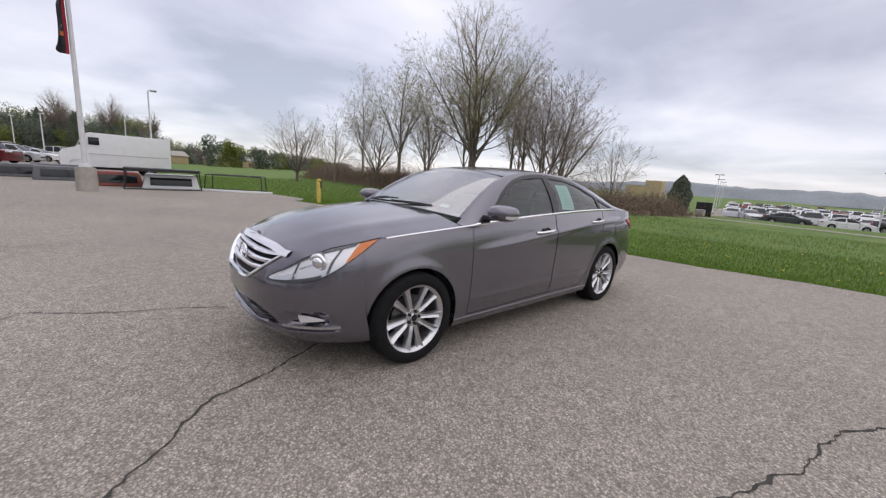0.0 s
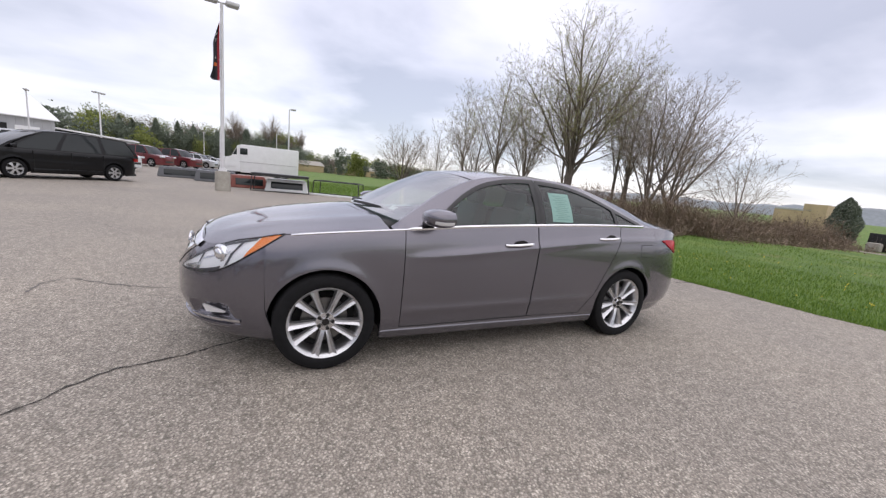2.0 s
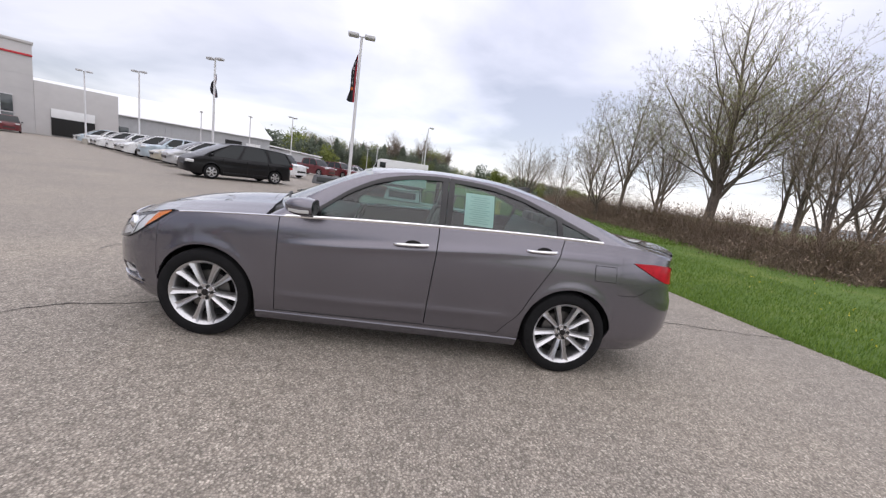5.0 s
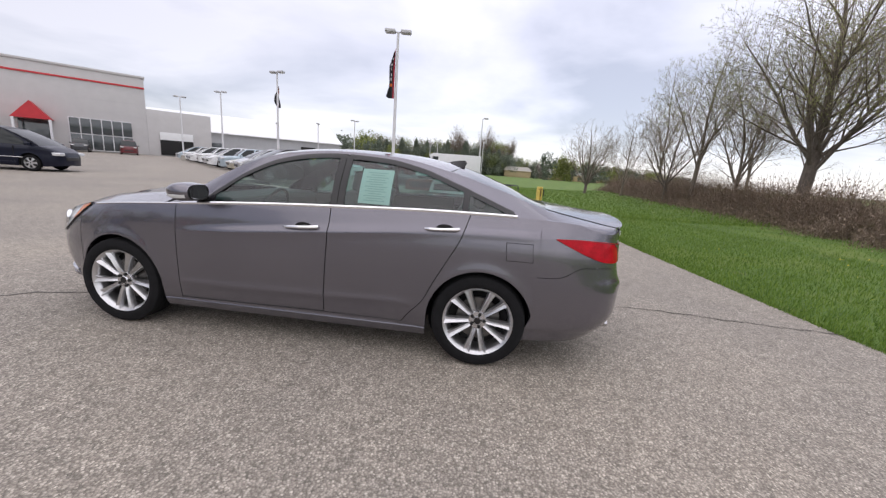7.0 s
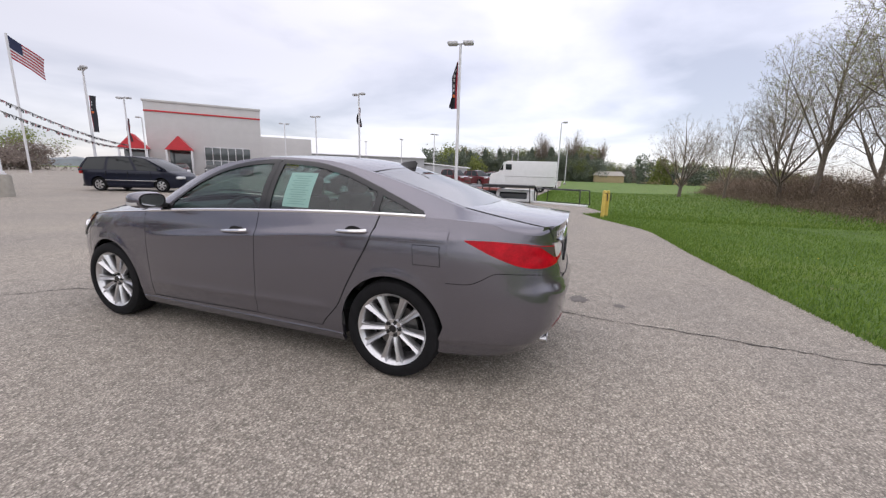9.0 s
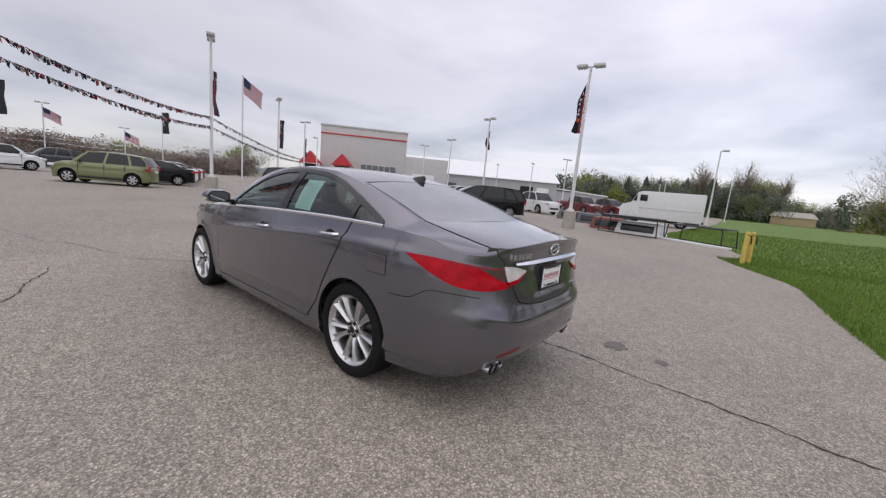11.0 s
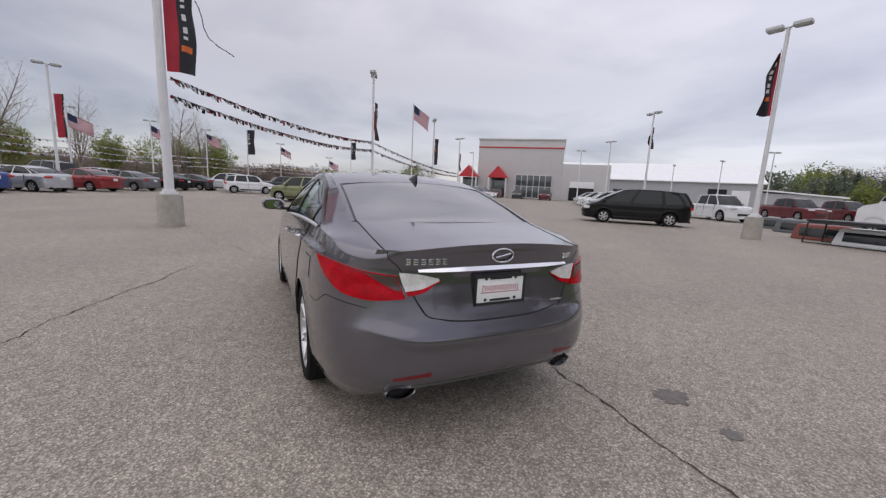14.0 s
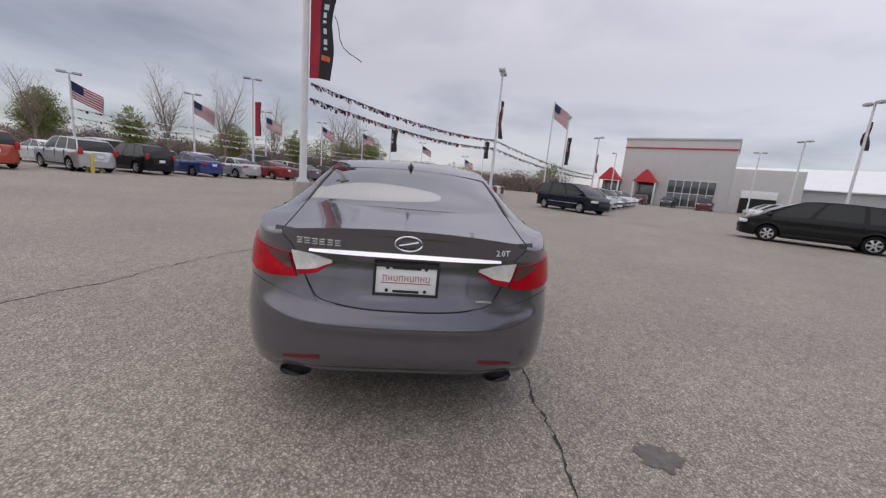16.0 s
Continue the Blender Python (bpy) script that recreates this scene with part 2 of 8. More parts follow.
def plate(bm, outline, z0, z1):
    """A flat slab from an outline in plan."""
    lo, hi = [bm.verts.new((x, y, z0)) for x, y in outline], [bm.verts.new((x, y, z1)) for x, y in outline]
    n = len(outline)
    bm.faces.new(hi)
    bm.faces.new(lo[::-1])
    for k in range(n):
        bm.faces.new((lo[k], lo[(k + 1) % n], hi[(k + 1) % n], hi[k]))


def spline(xs, ys):
    """A smooth curve through knots (monotone in x), without overshoot."""
    xs, ys = np.asarray(xs, float), np.asarray(ys, float)
    if xs[0] > xs[-1]:
        xs, ys = xs[::-1], ys[::-1]
    h, d = np.diff(xs), np.diff(ys) / np.diff(xs)
    s = np.zeros(len(xs))
    s[0], s[-1] = d[0], d[-1]
    for i in range(1, len(xs) - 1):
        s[i] = 0 if d[i - 1] * d[i] <= 0 else (h[i - 1] + h[i]) / ((h[i - 1]) / d[i] + h[i] / d[i - 1])

    def f(x):
        x = np.clip(np.asarray(x, float), xs[0], xs[-1])
        i = np.clip(np.searchsorted(xs, x) - 1, 0, len(xs) - 2)
        t = (x - xs[i]) / h[i]
        return (ys[i] * (1 + 2 * t) * (1 - t) ** 2 + ys[i + 1] * t * t * (3 - 2 * t) + h[i] * (s[i] * t * (1 - t) ** 2 - s[i + 1] * t * t * (1 - t)))

    return f


def text_mesh(name, body, size, m, material, parent, depth=0.002, squeeze=1.0, label=""):
    cu = bpy.data.curves.new(name, "FONT")
    cu.body, cu.size, cu.extrude = body, size, depth
    cu.align_x = cu.align_y = "CENTER"
    cu.resolution_u = 2
    tmp = bpy.data.objects.new(name, cu)
    me = bpy.data.meshes.new_from_object(tmp)
    bpy.data.objects.remove(tmp)
    me.name = name
    me.transform(m @ Matrix.Diagonal((squeeze, 1, 1, 1)))
    me.materials.append(material)
    ob = new(name, me)
    ob.parent = parent
    if label:
        ob["label"] = label
    return ob

# ---- ground and pavement ----
def sheet(name, material, label, pts_rows, kind="structure", category="ground"):
    bm = bmesh.new()
    grid(bm, pts_rows)
    ob = part(name, bm, material)
    return tagged(ob, label, category, kind=kind)


def sig(v):
    return 0.5 * (1 + math.tanh(v / 2))


def terrain(x, y):
    """Height of the land: level at the lot, a low rise under the brush, falling away behind it to the road."""
    edge = -5.4 - 0.25 * (y / 8)
    off = edge - x
    h = -0.03
    if off > 0 and y > -40:
        h += (0.18 + 0.17 * sig(-(y + 12.0) / 2.5)) * math.exp(-(((off - 10.5) / 4.0) ** 2)) * sig(-(y + 2.0) / 2.0)
    fall = min(1.0, max(0.0, (-27.0 - x) / 28.0))
    return h - 1.5 * fall * fall * (3 - 2 * fall) * sig((y + 40.0) / 4.0)


def swung(x, y):
    """Place in the far car park, which lies askew to the lot."""
    return -1 + (x + 1) * 0.9976 - (y - 1.5) * 0.0698, 1.5 + (x + 1) * 0.0698 + (y - 1.5) * 0.9976


gx = sorted({*np.linspace(-60, 60, 81).round(2).tolist(), -2600, -1500, -800, -400, -200, -110, 110, 200, 400, 800, 1500, 2600})
gy = sorted({*np.linspace(-60, 60, 81).round(2).tolist(), -2600, -1500, -800, -400, -200, -110, 110, 200, 400, 800, 1500, 2600})
ground = sheet("ground", GRASS, "bright green spring grass with worn patches", [[(x, y, terrain(x, y)) for x in gx] for y in gy])

LOT = [(-2.9, -16.1), (-3.5, -13.9), (-3.0, -12.8), (-2.75, -12.3), (-3.2, -11.0), (-3.89, -9.5), (-4.25, -8.75), (-4.42, -7.98), (-4.6, -5.2), (-4.77, -3.6), (-4.97, -1.9), (-5.1, -0.75), (-5.25, 0.05), (-5.36, 1.0), (-5.8, 2.4), (-6.3, 6.5), (-6.9, 10), (-8, 26),
       (-9, 70), (160, 70), (160, -170), (5, -170), (0.4, -60), (0.4, -36), (0.2, -20), (-0.3, -17.6)]
bm = bmesh.new()
plate(bm, LOT, -0.12, 0.0)
bmesh.ops.recalc_face_normals(bm, faces=bm.faces)
lot = tagged(part("pavement", bm, ASPHALT, smooth=False), "worn pale grey asphalt car lot with cracks", "pavement", kind="structure")


def ribbon(name, pts, width, material, label, seed, category="crack"):
    """A jagged strip lying on the asphalt."""
    rnd = random.Random(seed)
    fine = []
    for (x0, y0), (x1, y1) in zip(pts, pts[1:]):
        n = max(2, int(math.hypot(x1 - x0, y1 - y0) / 0.035))
        for k in range(n):
            t = k / n
            fine.append((x0 + (x1 - x0) * t, y0 + (y1 - y0) * t))
    fine.append(pts[-1])
    bm = bmesh.new()
    rows, wob = [], 0.0
    for i, (x, y) in enumerate(fine):
        a, b = fine[max(0, i - 1)], fine[min(len(fine) - 1, i + 1)]
        d = Vector((b[0] - a[0], b[1] - a[1], 0)).normalized()
        n = Vector((-d.y, d.x, 0))
        wob = 0.86 * wob + rnd.uniform(-0.016, 0.016)
        w = width * (0.30 + 1.1 * rnd.random() ** 2)
        c = Vector((x, y, 0.004)) + n * wob
        rows.append([c - n * w / 2, c + n * w / 2])
    grid(bm, rows)
    for f in bm.faces:
        if f.normal.z < 0:
            f.normal_flip()
    return tagged(part(name, bm, material, smooth=False), label, category, kind="structure")


# near-black and grey strips lie on the asphalt in place of recessed cracks
CRACK = varied("crack_near_black", (0.045, 0.042, 0.038), 0.95, 0, 12, 0.4)
FINE_CRACK = varied("fine_crack_grey", (0.16, 0.15, 0.14), 0.95, 0, 9, 0.4)
ribbon("crack", [(3.25, 1.32), (3.0, 1.02), (2.8, 0.78), (2.6, 0.61), (2.33, 0.5), (1.96, 0.33), (0.8, -0.1), (-0.6, -0.6), (-1.5, -0.92), (-1.9, -0.92), (-2.2, -0.89), (-2.56, -0.84), (-2.8, -0.8), (-3.06, -0.82), (-3.43, -0.82), (-3.85, -0.76), (-4.2, -0.72), (-4.94, -0.69), (-5.2, -0.66)], 0.020, CRACK, "long dark jagged crack across the asphalt", 1)
ribbon("crack", [(-2.0, 3.75), (-1.3, 3.42), (-0.69, 3.21), (-0.23, 3.06), (0.18, 2.94), (0.51, 2.87), (0.76, 2.79), (0.96, 2.72), (1.35, 2.56), (1.8, 2.38), (2.3, 2.2), (2.9, 2.0)], 0.019, CRACK, "long dark jagged crack across the asphalt", 2)
for n, line in enumerate([[(4.85, 1.9), (5.9, 2.2), (7.26, 2.63)], [(7.6, 3.7), (8.62, 4.25), (9.0, 5.4), (9.52, 7.44), (9.9, 9.0)], [(5.05, -9.0), (4.6, -11.8), (4.21, -14.4)], [(4.84, -5.7), (4.03, -4.74), (3.35, -4.97)],
                          [(3.73, -1.11), (3.75, -1.4), (3.64, -1.56)], [(3.64, -1.56), (3.2, -1.3), (2.7, -1.15), (2.23, -0.92)], [(2.53, -4.95), (2.11, -3.96)], [(-0.38, -6.52), (-0.8, -6.55), (-1.21, -6.7)], [(3.5, 1.3), (4.2, 1.5), (4.9, 1.8)]]):
    ribbon("fine_crack", line, 0.022, FINE_CRACK, "thin weathered crack in the asphalt", 10 + n)
STAIN = varied("oil_stain", (0.135, 0.122, 0.112), 0.8, 0, 14, 0.35)
for n, (x, y, rx, ry) in enumerate([(-2.59, -1.40, 0.105, 0.125), (-3.01, -1.33, 0.060, 0.058)]):
    rnd = random.Random(40 + n)
    bm = bmesh.new()
    ring = [bm.verts.new((x + rx * rnd.uniform(0.75, 1.2) * math.cos(a), y + ry * rnd.uniform(0.75, 1.2) * math.sin(a), 0.004)) for a in np.linspace(0, 2 * math.pi, 36)[:-1]]
    bm.faces.new(ring)
    tagged(part("oil_stain", bm, STAIN, smooth=False), "dark dried oil stain on the asphalt", "stain", kind="structure")

# ---- the sedan: outer surfaces ----
HALF_W = spline([0.17, 0.22, 0.30, 0.42, 0.55, 0.68, 0.80, 0.90, 0.98, 1.12], [0.850, 0.875, 0.895, 0.908, 0.915, 0.917, 0.914, 0.905, 0.885, 0.835])
NOSE = spline([0.17, 0.24, 0.34, 0.45, 0.56, 0.66, 0.76, 0.84, 0.95, 1.05], [2.15, 2.24, 2.30, 2.335, 2.335, 2.31, 2.265, 2.19, 2.06, 1.94])
TAIL = spline([0.17, 0.24, 0.34, 0.45, 0.58, 0.66, 0.70, 0.76, 0.84, 0.91, 0.95, 1.0, 1.06, 1.12], [2.20, 2.32, 2.42, 2.465, 2.47, 2.455, 2.440, 2.425, 2.411, 2.402, 2.402, 2.408, 2.42, 2.41])
NF, MF, NR, MR = 5.4, 2.9, 9.5, 4.0
CREASE = spline([1.2, 0.9, 0.575, -0.235, -1.22, -1.9], [0.775, 0.79, 0.815, 0.888, 0.972, 0.985])
BELT = spline([1.75, 1.62, 1.18, 0.845, 0.54, -0.29, -1.19, -1.55, -1.9, -2.3], [0.892, 0.915, 0.962, 0.988, 1.010, 1.055, 1.086, 1.090, 1.082, 1.060])
FAXLE, RAXLE, ARCH_R, WHEEL_Z = 1.3975, -1.3975, 0.372, 0.335


def step(a, b, v):
    t = min(1.0, max(0.0, (v - a) / (b - a)))
    return t * t * (3 - 2 * t)


def side_y(x, z):
    """Half width of the body at x, z."""
    length, n, k = (float(NOSE(z)), NF, MF) if x >= 0 else (float(TAIL(z)), NR, MR)
    y = float(HALF_W(z)) * max(1e-9, 1 - min(1.0, abs(x) / length) ** n) ** (1 / k)
    zc = float(CREASE(x))
    fade = step(1.02, 0.25, x) * step(-2.0, -1.7, x)
    y += fade * (0.007 * math.exp(-(((z - zc + 0.010) / 0.030) ** 2)) - 0.012 * step(-0.008, 0.035, z - zc) * step(0.30, 0.06, z - zc))
    y += 0.009 * math.exp(-(((z - 0.395 - 0.03 * step(0.6, -0.9, x)) / 0.030) ** 2)) * step(0.95, 0.75, x) * step(-1.0, -0.8, x)
    y += 0.010 * math.exp(-(((math.hypot(x - FAXLE, z - WHEEL_Z) - ARCH_R) / 0.05) ** 2)) * step(1.95, 1.75, x)
    y += 0.008 * math.exp(-(((math.hypot(x - RAXLE, z - WHEEL_Z) - ARCH_R) / 0.05) ** 2)) * step(-1.95, -1.75, x)
    return y


def wrap_xy(q, z):
    """Plan point at height z: q runs from 0 at the nose's middle to 1 at the tail's middle."""
    if q <= 0.5:
        a = (1 - 2 * q) * math.pi / 2
        return float(NOSE(z)) * math.sin(a) ** (2 / NF), float(HALF_W(z)) * max(0.0, math.cos(a)) ** (2 / MF)
    a = (2 * q - 1) * math.pi / 2
    return -float(TAIL(z)) * math.sin(a) ** (2 / NR), float(HALF_W(z)) * max(0.0, math.cos(a)) ** (2 / MR)


def q_of_x(x, z):
    if x >= 0:
        return 0.5 - math.asin(min(1, x / float(NOSE(z))) ** (NF / 2)) / math.pi
    return 0.5 + math.asin(min(1, -x / float(TAIL(z))) ** (NR / 2)) / math.pi


def q_of_y(y, z, rear):
    r = min(1.0, abs(y) / float(HALF_W(z)))
    if rear:
        return 0.5 + math.acos(r ** (MR / 2)) / math.pi
    return 0.5 - math.acos(r ** (MF / 2)) / math.pi


def surf(q, z, off=0.0):
    """A point of the body's outer skin on the car's own left side."""
    x, y = wrap_xy(q, z)
    if -1.95 < x < 1.95 and abs(y) > 0.5:
        y = side_y(x, z)
    if off:
        e = 1e-3
        ax, ay = wrap_xy(max(0.0, q - e), z)
        bx, by = wrap_xy(min(1.0, q + e), z)
        n = Vector((-(ay - by), ax - bx, 0))
        if n.length > 1e-9:
            n.normalize()
            if n.dot(Vector((x, y, 0))) < 0:
                n = -n
            x, y = x + off * n.x, y + off * n.y
    return Vector((x, y, z))

HOOD_Z = spline([0.0, 0.07, 0.143, 0.203, 0.240, 0.278, 0.318], [0.845, 0.838, 0.810, 0.817, 0.860, 0.888, 0.920])
RAIL_Y = spline([0.97, 0.7, 0.5, 0.3, 0.1, -0.3, -0.7, -1.1, -1.5, -1.85, -2.05, -2.3], [0.790, 0.725, 0.682, 0.646, 0.624, 0.614, 0.616, 0.630, 0.655, 0.675, 0.678, 0.668])
RAIL_Z = spline([0.97, 0.85, 0.7, 0.5, 0.3, 0.1, -0.3, -0.7, -1.1, -1.5, -1.85, -2.05, -2.3], [0.990, 1.065, 1.165, 1.282, 1.367, 1.415, 1.447, 1.432, 1.357, 1.243, 1.130, 1.088, 1.058])
ROOF_Z = spline([0.40, 0.30, 0.1, -0.3, -0.7, -1.0, -1.2, -1.5, -1.87, -2.05, -2.25, -2.42], [1.422, 1.437, 1.463, 1.482, 1.470, 1.434, 1.388, 1.285, 1.148, 1.128, 1.115, 1.100])
WIN_TOP = spline([0.63, 0.56, 0.40, 0.157, -0.10, -0.29, -0.62, -0.89, -1.18, -1.307, -1.57], [1.045, 1.100, 1.222, 1.338, 1.388, 1.400, 1.388, 1.340, 1.243, 1.198, 1.098])
REAR_DOOR = spline([0.30, 0.36, 0.45, 0.60, 0.75, 0.90, 1.10], [-0.86, -0.91, -0.99, -1.065, -1.145, -1.225, -1.29])


def hem(bm, depth):
    """Turns the free edges of a panel inward."""
    bm.normal_update()
    edges = [e for e in bm.edges if e.is_boundary]
    old = {v: v.normal.copy() for e in edges for v in e.verts}
    r = bmesh.ops.extrude_edge_only(bm, edges=edges)
    fresh = [g for g in r["geom"] if isinstance(g, bmesh.types.BMVert)]
    lookup = {tuple(round(c, 6) for c in v.co): n for v, n in old.items()}
    for v in fresh:
        n = lookup.get(tuple(round(c, 6) for c in v.co))
        if n:
            v.co -= n * depth


def skin(name, rows, material, parent, label="", depth=0.012, centre=(0, 0, 0.7), angle=35):
    """A panel through rows of points, facing away from the centre."""
    bm = bmesh.new()
    fs = grid(bm, rows)
    bm.normal_update()
    c = Vector(centre)
    if sum(f.normal.dot(f.calc_center_median() - c) * f.calc_area() for f in fs) < 0:
        bmesh.ops.reverse_faces(bm, faces=fs)
    if depth:
        hem(bm, depth)
    return part(name, bm, material, parent, label, True, angle)


def flip_y(rows, s):
    return [[(p[0], s * p[1], p[2]) for p in row] for row in rows]


def lin(a, b, n):
    return [a + (b - a) * k / (n - 1) for k in range(n)]


def side_patch(xl, xr, zl, zh, nu, nv, off=0.0):
    rows = []
    for u in lin(0, 1, nu):
        row = []
        for v in lin(0, 1, nv):
            x = (1 - u) * xl(0.6) + u * xr(0.6)
            z = zl(x) + v * (zh(x) - zl(x))
            x = (1 - u) * xl(z) + u * xr(z)
            z = zl(x) + v * (zh(x) - zl(x))
            row.append((x, side_y(x, z) + off, z))
        rows.append(row)
    return rows


def wrap_patch(qs, zl, zh, nv, off=0.0, recess=None):
    return [[tuple(surf(q, z, off - (recess(q, z) if recess else 0))) for z in lin(zl(q), zh(q), nv)] for q in qs]


def glass_house(x, z, off=0.0):
    """A point of the upper body side between belt and roof rail."""
    zb, zr = float(BELT(x)), float(RAIL_Z(x))
    t = (z - zb) / max(0.01, zr - zb)
    yb, yr = side_y(x, zb) - 0.006, float(RAIL_Y(x))
    return (x, yb + (yr - yb) * t + 0.030 * 4 * t * (1 - t) * min(1, (zr - zb) / 0.3) + off, z)


def arch_low(x, low, axle):
    d = abs(x - axle)
    return max(low, WHEEL_Z + math.sqrt(max(0.0, ARCH_R**2 - d * d))) if d < ARCH_R else low


def arch_xs(a, b, axle, n):
    """Columns from a to b with close pairs where the wheel arch begins and ends."""
    xs = set(round(v, 4) for v in lin(a, b, n))
    for k in range(0, 17):
        v = axle + ARCH_R * math.cos(math.pi * k / 16)
        xs.add(round(v, 4))
    for v in (axle + ARCH_R + 0.001, axle - ARCH_R - 0.001):
        xs.add(round(v, 4))
    return [v for v in sorted(xs, reverse=a > b) if min(a, b) <= v <= max(a, b)]


def alloy_wheel(parent, x, s):
    """A wheel with ten spokes in pairs; s is the side it faces."""
    wheel = new("wheel")
    wheel.parent = parent
    wheel.matrix_world = Matrix.Translation((x, s * 0.800, WHEEL_Z)) @ (Matrix() if s > 0 else Matrix.Rotation(math.pi, 4, "Z"))
    bm = bmesh.new()
    lathe(bm, [(0.245, -0.10), (0.262, -0.112), (0.300, -0.115), (0.325, -0.105), (0.334, -0.085), (0.335, -0.055), (0.331, -0.052), (0.331, -0.046), (0.335, -0.043), (0.335, -0.004), (0.331, -0.002), (0.331, 0.004),
               (0.335, 0.006), (0.335, 0.045), (0.331, 0.048), (0.331, 0.054), (0.335, 0.057), (0.334, 0.080), (0.326, 0.100), (0.310, 0.108), (0.303, 0.1085), (0.300, 0.1100), (0.280, 0.112), (0.262, 0.110), (0.250, 0.102), (0.245, 0.09)], 56)
    part("tyre", bm, RUBBER, wheel)
    bm = bmesh.new()
    lathe(bm, [(0.222, -0.10), (0.249, -0.10), (0.250, -0.09), (0.222, -0.07), (0.218, 0.05), (0.226, 0.075), (0.238, 0.092), (0.250, 0.100), (0.253, 0.096), (0.250, 0.088), (0.232, 0.07), (0.228, 0.04)], 56)
    part("rim", bm, ALLOY, wheel)
    bm = bmesh.new()
    for k in range(10):
        a = 2 * math.pi * k / 10 + (0.06 if k % 2 else -0.06)
        m = Matrix.Rotation(-a, 4, "Y")
        rows = []
        for r, half, y, tw in ((0.048, 0.018, 0.062, 0.0), (0.085, 0.018, 0.074, 0.002), (0.13, 0.020, 0.080, 0.004), (0.18, 0.023, 0.084, 0.006), (0.215, 0.027, 0.088, 0.008), (0.238, 0.033, 0.090, 0.010)):
            rows.append([m @ Vector((r, yy, c)) for c, yy in ((-half, y - 0.035), (-half, y - 0.006 - tw), (-half * 0.70, y + tw), (half * 0.10, y - 0.012), (half * 0.80, y - 0.002), (half, y - 0.012), (half, y - 0.035))])
        grid(bm, rows)
    bmesh.ops.recalc_face_normals(bm, faces=bm.faces)
    part("spoke", bm, ALLOY, wheel, "ten bright machined spokes in pairs", flat_angle=28)
    bm = bmesh.new()
    lathe(bm, [(0.0, 0.075), (0.028, 0.075), (0.031, 0.071), (0.034, 0.066), (0.062, 0.064), (0.068, 0.055), (0.07, 0.02)], 28)
    part("hub", bm, SATIN, wheel)
    bm = bmesh.new()
    lathe(bm, [(0.0, 0.0785), (0.024, 0.0775), (0.026, 0.074)], 20)
    part("centre_cap", bm, GLOSS_BLACK, wheel)
    # nut shapes in near-black: the shade of the lug holes as colour
    for k in range(5):
        a = 2 * math.pi * (k + 0.5) / 5
        bm = bmesh.new()
        lathe(bm, [(0.0, 0.0765), (0.011, 0.0765), (0.0125, 0.070), (0.0125, 0.050)], 8, Matrix.Translation((0.048 * math.cos(a), 0, 0.048 * math.sin(a))))
        part("dark_lug_hole", bm, DARK, wheel)
    bm = bmesh.new()
    lathe(bm, [(0.06, 0.012), (0.155, 0.012), (0.157, 0.0), (0.155, -0.012), (0.06, -0.012)], 36)
    part("brake_disc", bm, base_mat("brake_steel", (0.16, 0.155, 0.15), 0.4, 0.9), wheel)
    bm = bmesh.new()
    lathe(bm, [(0.0, -0.06), (0.222, -0.06)], 32)
    part("wheel_back", bm, DARK, wheel)
    return wheel


